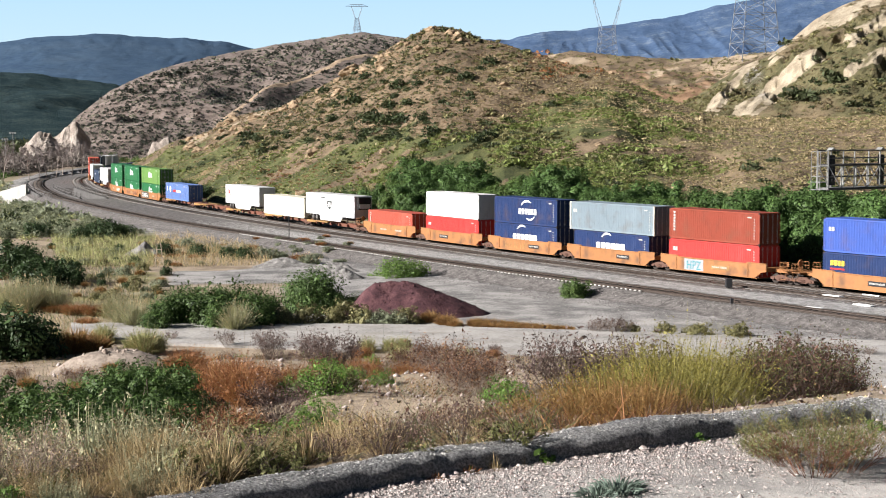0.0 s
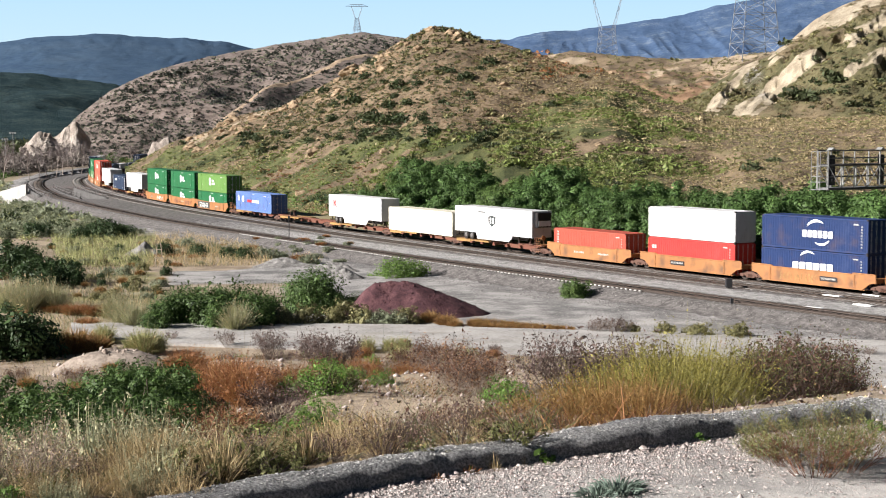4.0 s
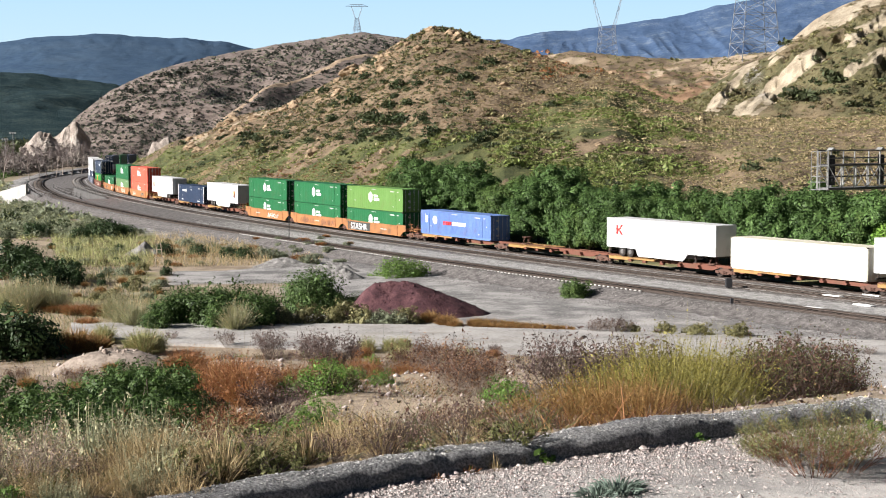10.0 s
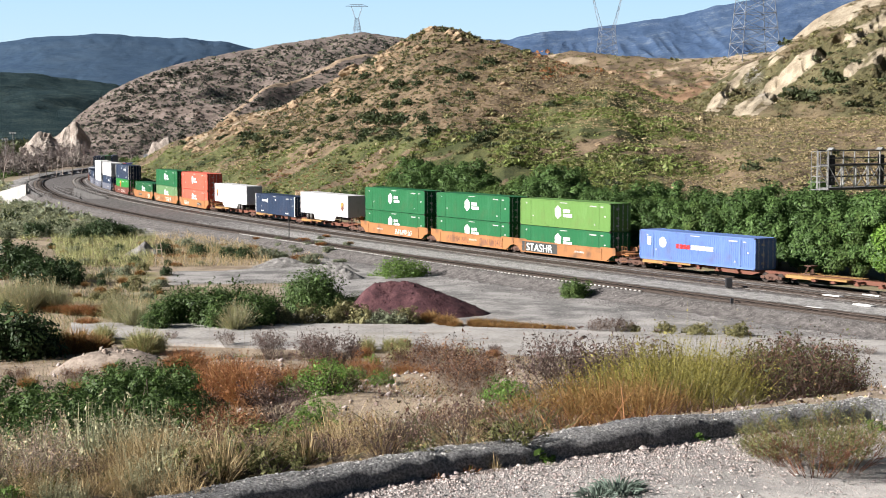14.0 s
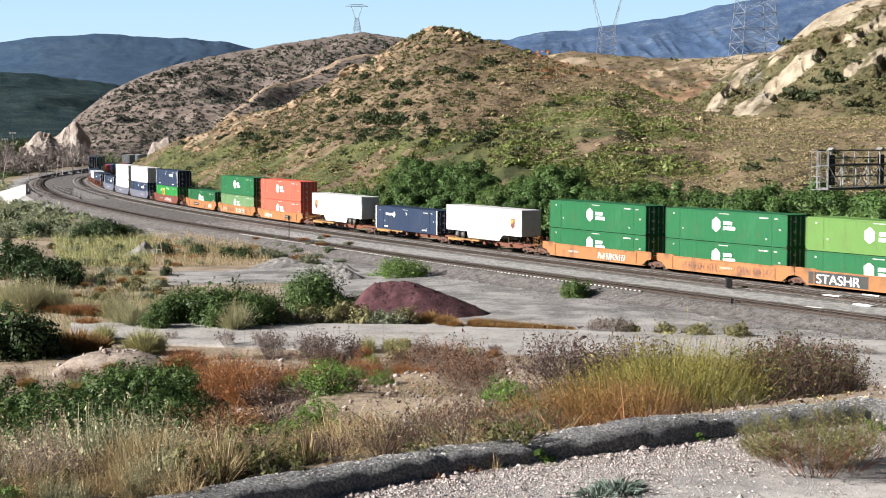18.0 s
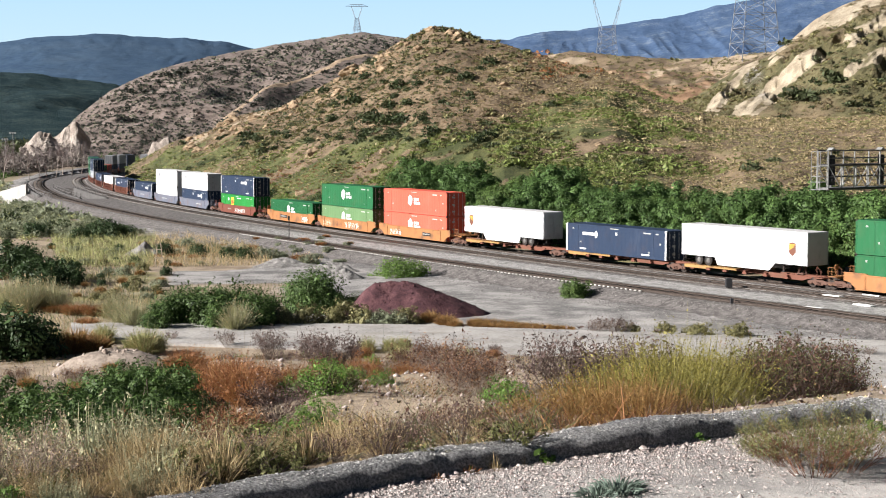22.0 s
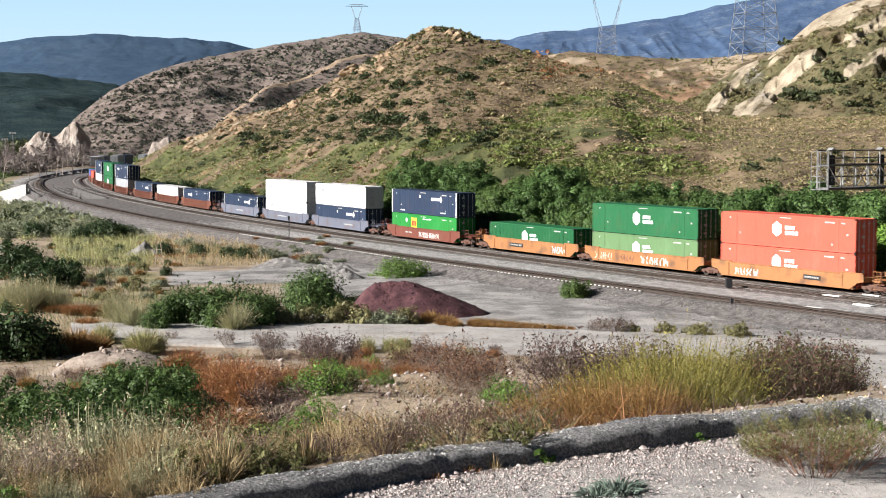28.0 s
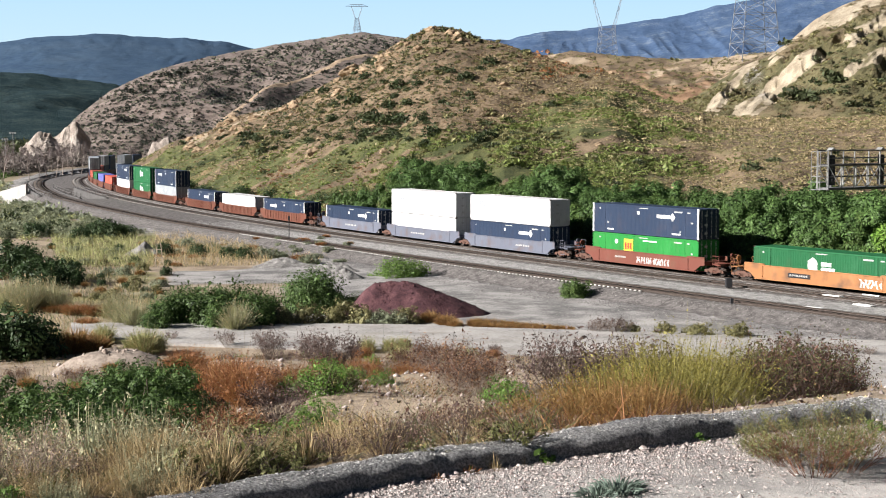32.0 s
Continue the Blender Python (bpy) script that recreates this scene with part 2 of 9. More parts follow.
def build_ground():
    a = np.radians(np.concatenate([np.linspace(-180, -22, 40), np.linspace(-21, 21, 280), np.linspace(22, 180, 40)]))
    d = np.sort(np.concatenate([np.geomspace(0.05, 4700, 380), np.linspace(6, 12, 40), np.linspace(90, 330, 160)]))
    X, Y = fan(a, d)
    Z = yard_height(X, Y)
    s, off = line_offset(X, Y)
    t3 = track3_off(s)
    Z = Z - 0.45 * smooth(-5.2, -4.2, off) * smooth(t3 + 4.0, t3 + 3.2, off) * (Y > 60)
    Z = Z - 0.06 * smooth(0.0, -0.15, kerb_side(X, Y)) * (np.hypot(X, Y) < 30)
    me = grid_mesh("ground", X, Y, Z, M_GROUND)
    r, u = np.hypot(X, Y), X / np.maximum(Y, 0.1)
    s, off = line_offset(X, Y)
    t3 = track3_off(s)
    # gravel over the yard and beside the tracks; thin green in the damp left part; bare pale earth in patches
    gravel = smooth(-0.14, -0.04, u + 0.02 * fbm(X / 20, Y / 20, 2, 4)) * smooth(96, 104, r) * (off > t3) * 1.0
    gravel = np.maximum(gravel, np.where((off < t3 + 9) & (off > 0), 0.9, 0.0))
    green = 0.34 * (1 - smooth(-0.16, -0.06, u)) * smooth(90, 120, r) * (off > t3 + 5) + 0.5 * ((off < -6) & (Y > 60)) + 0.25 * smooth(0.0, 0.6, fbm(X / 12, Y / 12, 2, 8))
    bare = 0.34 * smooth(0.1, 0.7, fbm(X / 9.0, Y / 9.0, 3, 15)) * (r > 96) + 0.22 * (r > 96) * (u > -0.02) * (r < 135) + 0.12 * (r < 96)
    k = 784 + 2731 * u
    lens = smooth(262, 330, k) * smooth(700, 620, k) * smooth(144, 149, r + 3 * fbm(X / 6, Y / 6, 2, 9)) * smooth(166, 161, r + 3 * fbm(X / 6, Y / 6, 2, 9))
    path = smooth(130, 170, k) * smooth(640, 560, k) * smooth(160, 164, r) * smooth(182, 176, r)
    gravel = np.maximum(gravel, 0.95 * lens)
    set_cover(me, gravel, np.clip((green - gravel) * (1 - path), 0, 1), bare * (1 - lens))
    tagged(new("ground", me), "dry valley ground of soil, gravel and thin grass", "ground", kind="structure")


build_ground()


# hills: a crest line, as bearings and rises in thousandths of a turn of the plane table, and a foot line, with relief
def bearing(k):
    return (np.asarray(k, float) - 784.0) / 2731.0


def rise(k):
    return (227.5 - np.asarray(k, float)) / 2731.0


def hill(name, crest, dist, foot, foot_z, material, label, cols=220, rows=90, rough=1.0, scale=30.0, seed=1, power=1.0, ribs=0.0, back=1.5, back_drop=0.8, category="hill", cover=None, beds=0.0, run=1.6, jag=0.0):
    """crest: bearing and rise; dist, foot: bearing and metres."""
    cb, cr = bearing([c[0] for c in crest]), rise([c[1] for c in crest])
    u = np.linspace(cb[0], cb[-1], cols)
    r = np.interp(u, cb, cr)
    for _ in range(2):
        r[1:-1] = (r[:-2] + 2 * r[1:-1] + r[2:]) / 4
    dc = np.interp(u, bearing([c[0] for c in dist]), [c[1] for c in dist])
    df = np.interp(u, bearing([c[0] for c in foot]), [c[1] for c in foot])
    zc = EYE.z + r * dc
    v = np.concatenate([np.linspace(0, 1, rows), np.linspace(1.05, back, 10)])[:, None]
    D = df + (dc - df) * v
    Z = foot_z + (zc - foot_z) * np.clip(v, 0, 1) ** power
    Z = np.where(v > 1, zc - (zc - foot_z) * back_drop * (np.maximum(v - 1, 0) / max(0.01, back - 1)) ** 1.3, Z)
    X = u * D
    Z = Z + smooth(0.6, 1.0, v) * 0.0004 * dc * fbm(u * 120 + v * 3, u * 0 + v * 9, 4, seed + 3)
    # relief stays below the line of sight to the crest
    w = np.sin(np.pi * np.clip(v, 0, 1)) ** 0.8 * smooth(0, 0.3, 1.02 - v)
    rel = np.minimum(ridged(X / scale, D / (scale * run), 4, seed) - 0.6, 0.25)
    rough = rough * np.clip((zc - foot_z) / (4.0 * rough), 0.05, 1.0)
    Z = Z + rough * rel * w + rough * 0.10 * fbm(X / (scale * 0.15), D / (scale * 0.15), 3, seed + 9) * (0.12 + w)
    if ribs:
        a = X * 0.82 - D * 0.30 + 4 * fbm(X / 14, D / 14, 2, seed + 5)
        Z = Z + ribs * w * ridged(a / 6.5, (X + D) / 40, 4, seed + 7)
    D = np.broadcast_to(D, X.shape)
    Z = Z + jag * np.clip(v, 0, 1) * ridged(X / 4.0, D / 9.0 + Z / 7.0, 4, seed + 4)
    if beds:
        Z = Z + beds * w * (0.3 * strata(784 + 2731 * X / D, 227.5 - 2731 * (Z - EYE.z) / D, X, D) + 0.5 * ridged((X * 0.75 - Z) / 2.6, (X + Z) / 14, 4, seed + 2))
    me = grid_mesh(name, X, D, Z, material)
    if cover:
        set_cover(me, *cover(X / D, (Z - EYE.z) / D, X, D))
    tagged(new(name, me), label, category, kind="structure")
    return u, v, X, D, Z


TAN = ((0.084, 0.06, 0.037), (0.21, 0.153, 0.096))
M_HILL = cover_mat("dry_grass_hill", TAN, ((0.036, 0.044, 0.014), (0.105, 0.108, 0.04)), ((0.15, 0.085, 0.048), (0.28, 0.175, 0.105)), ((0.22, 0.17, 0.115), (0.36, 0.285, 0.20)),
                   0.16, 16, 1.0, 0.4)
M_BLUFF = cover_mat("pale_eroded_bluff", ((0.10, 0.08, 0.045), (0.23, 0.175, 0.105)), ((0.27, 0.22, 0.155), (0.47, 0.40, 0.295)), ((0.07, 0.068, 0.03), (0.16, 0.138, 0.07)),
                    ((0.20, 0.185, 0.16), (0.31, 0.285, 0.25)), 0.35, 14, 1.0, 0.8)
M_MID = surf("scrubby_far_hill", [(0.088, 0.07, 0.058), (0.145, 0.114, 0.097), (0.20, 0.16, 0.138), (0.28, 0.228, 0.20)], scale=0.035, fine=6, bump=0.8, bump_dist=3, rough=0.95)
M_SPUR = cover_mat("scrubby_spur", ((0.10, 0.08, 0.068), (0.19, 0.148, 0.125)), ((0.24, 0.175, 0.115), (0.36, 0.27, 0.185)), ((0.1, 0.1, 0.05), (0.2, 0.18, 0.09)), ((0.1, 0.1, 0.05), (0.2, 0.18, 0.09)), 0.05, 8, 0.8, 2.0)
# Dark woodland green with the blue of haze mixed into it.
M_DARKRIDGE = surf("hazed_wooded_ridge", [(0.018, 0.032, 0.038), (0.03, 0.048, 0.052), (0.05, 0.07, 0.068)], scale=0.03, fine=8, bump=1.0, bump_dist=6, rough=1.0, spec=0.0)
# Distant haze is coloured into this ridge as blue-green.
M_FAR = surf("haze_blue_green_ridge", [(0.038, 0.064, 0.108), (0.048, 0.078, 0.122), (0.058, 0.088, 0.13)], scale=0.008, fine=7, bump=0.35, bump_dist=10, rough=1.0, spec=0.0)
# The mountain's blue is aerial haze, put into its own colour.
M_MOUNT = surf("haze_blue_mountain", [(0.045, 0.075, 0.138), (0.056, 0.09, 0.158), (0.07, 0.105, 0.172), (0.12, 0.155, 0.21)], scale=0.012, fine=7, bump=0.4, bump_dist=12, rough=1.0, spec=0.0)


def green_edge(k):
    """How high up the main hill the green cover reaches."""
    return np.interp(k, [250, 330, 450, 600, 720, 850, 930, 1000, 1060, 1150, 1230, 1300, 1600], [270, 262, 248, 240, 232, 224, 196, 166, 148, 160, 190, 225, 240])


def main_cover(u, e, X, D):
    n = 0.45 * fbm(X / 16, D / 9, 4, 91)
    k, h = 784 + 2731 * u, 227.5 - 2731 * e
    green = np.clip(0.42 + 0.16 * smooth(760, 640, k) + (h - green_edge(k)) / 34 + n, 0, 0.86) * (1 - 0.55 * smooth(1080, 1200, k))
    green = green * (1 - 0.75 * smooth(0.1, 0.7, fbm(X / 14, D / 6, 3, 93)))
    rust = 0.75 * smooth(0.55, 0.2, np.hypot((k - 1000) / 190, (h - 112) / 60)) + 0.4 * smooth(0.2, 0.7, fbm(X / 26, D / 20, 2, 95)) * (h > 285)
    rock = 0.8 * smooth(0.0, 0.5, fbm(X / 9, D / 9, 3, 97)) * smooth(26, 4, np.abs(h - np.interp(k, [330, 440, 520, 600, 740, 790], [252, 212, 190, 148, 68, 56]))) * (k < 860)
    return green, np.clip(rust, 0, 1), np.clip(rock, 0, 1)


def saddle_cover(u, e, X, D):
    return 0.15 + 0.3 * fbm(X / 18, D / 18, 2, 61), 0.34 + 0.4 * fbm(X / 25, D / 25, 2, 62), 0.25 + 0.5 * fbm(X / 10, D / 10, 3, 63)


def strata(k, h, X, D):
    """Bare tilted rock beds of the bluff, 0 to 1."""
    w = 11 * fbm(X / 4, D / 4, 4, 44)
    best = 0 * k
    for k0, h0, k1, h1, wide in ((1262, 190, 1328, 112, 9), (1312, 196, 1432, 108, 13), (1362, 104, 1402, 64, 8), (1398, 66, 1470, 22, 10), (1470, 40, 1568, -18, 14), (1500, 70, 1580, 30, 12), (1500, 130, 1560, 95, 8), (1180, 150, 1245, 138, 5)):
        dx, dy = k1 - k0, h1 - h0
        f = np.clip(((k - k0) * dx + (h - h0) * dy) / (dx * dx + dy * dy), 0, 1)
        best = np.maximum(best, smooth(wide * 1.5, wide * 0.5, np.hypot(k - k0 - f * dx, h - h0 - f * dy) + w))
    return best


def bluff_cover(u, e, X, D):
    k, h = 784 + 2731 * u, 227.5 - 2731 * e
    Zr = e * D
    bed = strata(k, h, X, D) * (0.62 + 0.5 * ridged((X * 0.75 - Zr) / 1.7, (X + Zr) / 16, 3, 45))
    n = fbm(X / 9, D / 9, 3, 66)
    return np.clip(0.95 * bed + 0.14 + 0.2 * n, 0, 1), np.clip(0.5 + 0.7 * fbm(X / 8, D / 14, 3, 68) - 0.9 * bed + 0.3 * smooth(110, 150, h), 0, 1), np.clip(0.35 * fbm(X / 12, D / 9, 3, 67) + 0.5 * smooth(30, 10, np.hypot((k - 1335) / 1.4, (h - 150) / 1.5)), 0, 1)


HILLS = {}
HILLS["main"] = hill("main_hill",
    [(222, 300), (240, 287), (262, 277), (285, 264), (302, 252), (330, 244), (355, 239), (380, 228), (397, 214), (430, 204), (470, 196), (500, 190), (520, 179), (560, 159), (600, 138), (640, 116), (680, 93),
     (710, 75), (740, 59), (765, 49), (790, 49), (820, 57), (850, 70), (890, 79), (930, 91), (970, 104), (1010, 116), (1090, 133),
     (1150, 165), (1210, 190), (1260, 206), (1400, 210), (1600, 204)],
    [(222, 425), (400, 400), (785, 360), (1000, 330), (1210, 300), (1600, 270)],
    [(222, 358), (300, 322), (600, 250), (1000, 200), (1600, 165)], -1.0, M_HILL, "dry grassy hill with green brush and rocky crest", rough=2.4, scale=34, power=0.95,
    cols=520, rows=200, cover=main_cover)
HILLS["saddle"] = hill("saddle_hill", [(830, 110), (900, 96), (960, 100), (1010, 92), (1090, 100), (1180, 106), (1260, 104), (1330, 96), (1400, 90), (1600, 60)],
     [(830, 520), (1330, 445), (1600, 440)], [(830, 420), (1600, 345)], 20.0, M_HILL, "brown grass saddle between two hills", rough=2.5, scale=30, seed=21, back=8.0, back_drop=-0.95,
     cover=saddle_cover)
HILLS["bluff"] = hill("eroded_bluff", [(1175, 205), (1240, 165), (1300, 124), (1350, 103), (1385, 80), (1440, 34), (1500, 6), (1600, -30), (1700, -40)],
     [(1175, 330), (1700, 330)], [(1175, 300), (1700, 268)], 15.5, M_BLUFF, "pale eroded bluff with bare rock ribs and scrub", rough=3.0, scale=16, seed=31, power=0.9, ribs=0.35, beds=1.5,
     cols=340, rows=180, cover=bluff_cover)
MID_K, MID_H = [60, 105, 140, 200, 240, 280, 330, 380, 480, 560, 640, 720, 800, 900], [262, 238, 206, 161, 141, 126, 111, 101, 82, 71, 60, 70, 92, 107]
HILLS["mid"] = hill("scrub_hill", list(zip(MID_K, MID_H)),
     [(60, 800), (200, 1300), (640, 2400), (900, 2400)], [(60, 700), (900, 780)], -1.5, M_MID, "reddish brown hill dotted with dark scrub", rough=16, scale=150, seed=41, cols=300, rows=140)
SPUR_K, SPUR_H = [300, 345, 372, 388, 410, 430, 448, 468, 490, 530, 560, 600, 650, 740], [268, 248, 238, 216, 200, 186, 172, 157, 149, 142, 128, 108, 96, 100]


def spur_cover(u, e, X, D):
    k, h = 784 + 2731 * u, 227.5 - 2731 * e
    top = h - np.interp(k, SPUR_K, SPUR_H)
    # Tan crest and left end: the spur's sunlit edge put into its colour.
    return np.clip(1.1 * smooth(9, 1, top - 3 * fbm(X / 9, D / 9, 2, 53)) + 0.8 * smooth(440, 400, k), 0, 1), 0 * k, 0 * k


HILLS["spur"] = hill("scrub_spur", list(zip(SPUR_K, SPUR_H)), [(300, 660), (740, 1000)], [(300, 620), (740, 640)], -1.5, M_SPUR, "scrubby spur before the brown hill, its sunlit edge coloured tan",
     rough=3, scale=80, seed=51, cover=spur_cover)
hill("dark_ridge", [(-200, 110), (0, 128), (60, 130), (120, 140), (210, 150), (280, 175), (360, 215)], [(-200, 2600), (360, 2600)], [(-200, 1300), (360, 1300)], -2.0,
     M_DARKRIDGE, "dark green wooded ridge with haze blue in its colour", rough=8, scale=200, seed=61)
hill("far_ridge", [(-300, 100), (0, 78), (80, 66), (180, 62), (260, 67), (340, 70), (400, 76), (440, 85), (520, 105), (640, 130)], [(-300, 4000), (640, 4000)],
     [(-300, 2700), (640, 2700)], -2.0, M_FAR, "far ridge, haze blue-green in its colour", rough=10, scale=240, run=5.0, seed=71, cols=300, rows=130)
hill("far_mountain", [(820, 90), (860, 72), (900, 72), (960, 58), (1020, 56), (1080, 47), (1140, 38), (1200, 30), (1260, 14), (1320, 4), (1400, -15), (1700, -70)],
     [(820, 4400), (1700, 4400)], [(820, 2900), (1700, 2900)], -2.0, M_MOUNT, "far mountain range, haze blue in its colour", rough=18, scale=190, run=6.0, seed=81, back=1.1, cols=420, rows=150)


def sky_backdrop():
    """Plain clear sky behind the farthest ridges, paler towards the horizon."""
    ma = bpy.data.materials.new("clear_sky")
    ma.use_nodes = True
    n, l = ma.node_tree.nodes, ma.node_tree.links
    n.remove(n["Principled BSDF"])
    em, tc, sp, mr, ramp = (n.new("ShaderNode" + q) for q in ("Emission", "TexCoord", "SeparateXYZ", "MapRange", "ValToRGB"))
    l.new(tc.outputs["Object"], sp.inputs[0])
    l.new(sp.outputs["Z"], mr.inputs["Value"])
    mr.inputs["From Min"].default_value, mr.inputs["From Max"].default_value = 100.0, 500.0
    l.new(mr.outputs["Result"], ramp.inputs["Fac"])
    ramp.color_ramp.elements[0].color, ramp.color_ramp.elements[1].color = (0.293, 0.378, 0.43, 1), (0.205, 0.322, 0.43, 1)
    l.new(ramp.outputs["Color"], em.inputs["Color"])
    l.new(em.outputs[0], n["Material Output"].inputs["Surface"])
    a = np.radians(np.linspace(-30, 30, 40))
    z = np.array([-60.0, 400.0, 900.0])
    X, Z = np.meshgrid(4800 * np.sin(a), z)
    Y, _ = np.meshgrid(4800 * np.cos(a), z)
    tagged(new("backdrop", grid_mesh("backdrop", X, Y, Z, ma)), "clear pale blue sky above the ridges", "sky", kind="structure")


sky_backdrop()
# ---- railway: three tracks ----
M_RAIL = surf("worn_rail_steel", [(0.035, 0.027, 0.022), (0.075, 0.056, 0.046)], scale=3, rough=0.5, metal=0.4, bump=0.1)
M_TIE = surf("grey_concrete_tie", [(0.10, 0.092, 0.084), (0.20, 0.185, 0.17)], scale=2, rough=0.9, per_island=0.25)
# Sun catching the tie ends is put into this paler colour.
M_TIE_END = surf("sunlit_concrete_tie_end", [(0.34, 0.325, 0.30), (0.52, 0.50, 0.47)], scale=2, rough=0.9, per_island=0.3)
M_TIE_DARK = surf("dark_timber_tie", [(0.05, 0.04, 0.035), (0.10, 0.08, 0.065)], scale=2, rough=0.9, per_island=0.3)


def sweep(name, s, off, section, material, parent):
    """A section of (offset, z) points carried along the line."""
    rows = []
    for o, z in section:
        x, y, _ = on_line(s, off + o)
        rows.append(np.stack([x, y, z + line_z(s)], -1))
    P = np.stack(rows, 1)
    n, m = P.shape[:2]
    i = np.arange(n * m).reshape(n, m)
    j = np.roll(i, -1, 1)
    quads = np.stack([i[:-1], j[:-1], j[1:], i[1:]], -1).reshape(-1, 4)
    me = mesh_from(name, P.reshape(-1, 3), quads, material)
    return part(name, me, None, parent)


RAIL = [(-0.075, -0.17), (-0.075, -0.15), (-0.012, -0.13), (-0.012, -0.04), (-0.036, -0.03), (-0.036, 0.0), (0.036, 0.0), (0.036, -0.03), (0.012, -0.04), (0.012, -0.13), (0.075, -0.15), (0.075, -0.17)]


def track(label, off_of, tie_mat, lit_ends=False):
    t = thing("railway_track", label, "railway track", "railway tracks", kind="structure")
    s = np.arange(-60.0, 620.0, 2.0)
    for side in (-0.755, 0.755):
        sweep("rail", s, off_of(s) + side, RAIL, M_RAIL, t)
    st = np.arange(-60.0, 420.0, 0.6)
    x, y, a = on_line(st, off_of(st))
    L, W = 1.3, 0.12
    nx, ny, tx, ty = -np.cos(a), -np.sin(a), -np.sin(a), np.cos(a)
    cs = []
    for z in (-0.30, -0.135):
        for p, q in ((-L, -W), (L, -W), (L, W), (-L, W)):
            cs.append(np.stack([x + nx * p + tx * q, y + ny * p + ty * q, z + line_z(st)], -1))
    P = np.stack(cs, 1)
    base = (np.arange(len(st)) * 8)[:, None]
    faces = np.concatenate([base + np.array([f]) for f in ((4, 5, 6, 7), (0, 1, 5, 4), (1, 2, 6, 5), (2, 3, 7, 6), (3, 0, 4, 7))])
    part("ties", mesh_from("ties", P.reshape(-1, 3), faces, tie_mat), None, t)["kind"] = "stuff"
    if lit_ends:
        cs, on = [], (st > 12.0) & (st < 96.0)
        x, y, nx, ny, tx, ty, st = (q[on] for q in (x, y, nx, ny, tx, ty, st))
        faces = np.concatenate([base[:len(st)] + np.array([f]) for f in ((4, 5, 6, 7), (0, 1, 5, 4), (1, 2, 6, 5), (2, 3, 7, 6), (3, 0, 4, 7))])
        for z in (-0.30, -0.08):
            for p, q in ((L + 0.004, -W), (L + 0.16, -W), (L + 0.16, W), (L + 0.004, W)):
                cs.append(np.stack([x + nx * p + tx * q, y + ny * p + ty * q, z + line_z(st)], -1))
        part("tie_ends", mesh_from("tie_ends", np.stack(cs, 1).reshape(-1, 3), faces, M_TIE_END), None, t, "concrete tie ends coloured pale as sunlit")["kind"] = "stuff"
    return t


def build_bed():
    """Ballast as one sheet just above the ground, along the line."""
    s = np.arange(-60.0, 640.0, 1.5)
    t3 = track3_off(s)
    rows = []
    spread = np.concatenate([np.linspace(0, 0.525, 30), np.linspace(0.54, 1, 34)])
    for f in spread:
        off = -5.7 + f * (t3 + 4.4 + 5.7)
        x, y, _ = on_line(s, off)
        z = yard_height(x, y)
        z = np.where(z < line_z(s) - 3, -5.4, z) + 0.02 * fbm(x * 1.3, y * 1.3, 2, 77)
        rows.append(np.stack([x, y, z], -1))
    P = np.stack(rows, 1)
    me = grid_mesh("ballast", P[..., 0], P[..., 1], P[..., 2], M_BALLAST)
    offs = np.stack([-5.7 + f * (t3 + 4.4 + 5.7) for f in spread], 1)
    T3 = t3[:, None]
    light = 0.75 * smooth(6.4, 7.4, offs) * smooth(T3 - 1.9, T3 - 2.6, offs) * smooth(190, 60, s)[:, None] + 0.0 * offs
    light = np.maximum(light, 0.6 * smooth(1.7, 2.0, offs) * smooth(2.7, 2.4, offs))
    # Oil and rust bands; farther off, rail and tie shade is coloured in.
    oil_and_shade = (0.7 + 0.28 * smooth(120, 190, s)[:, None]) * (np.minimum(np.minimum(np.abs(offs), np.abs(offs - 4.3)), np.abs(offs - T3)) < 1.5)
    set_cover(me, light, oil_and_shade, 0.0 * offs)
    tagged(new("ballast", me), "grey crushed-stone ballast bed under the tracks", "ballast", kind="structure")


build_bed()
track("railway track the train runs on, concrete ties", lambda s: 0.0 * s, M_TIE)
track("railway track beside the train, concrete ties", lambda s: 4.3 + 0.0 * s, M_TIE)
track("railway track nearest the yard, tie ends coloured pale as sunlit", track3_off, M_TIE_DARK, True)
# ---- the train ----
SPEED = 10.7476
TRAIN, WHEELS = [], []


def paint(name, c, rough=0.55, spec=0.22, grime=0.3):
    d = tuple(v * 0.78 for v in c)
    return surf(name, [d, c, c, tuple(min(0.85, v * 1.06 + 0.008) for v in c)], scale=0.45, fine=7, rough=rough, bump=0.04, spec=spec, stretch=(1, 1, 0.35), per_object=0.06,
                stain=(0.7, grime, (0.12, 0.07, 0.045)))


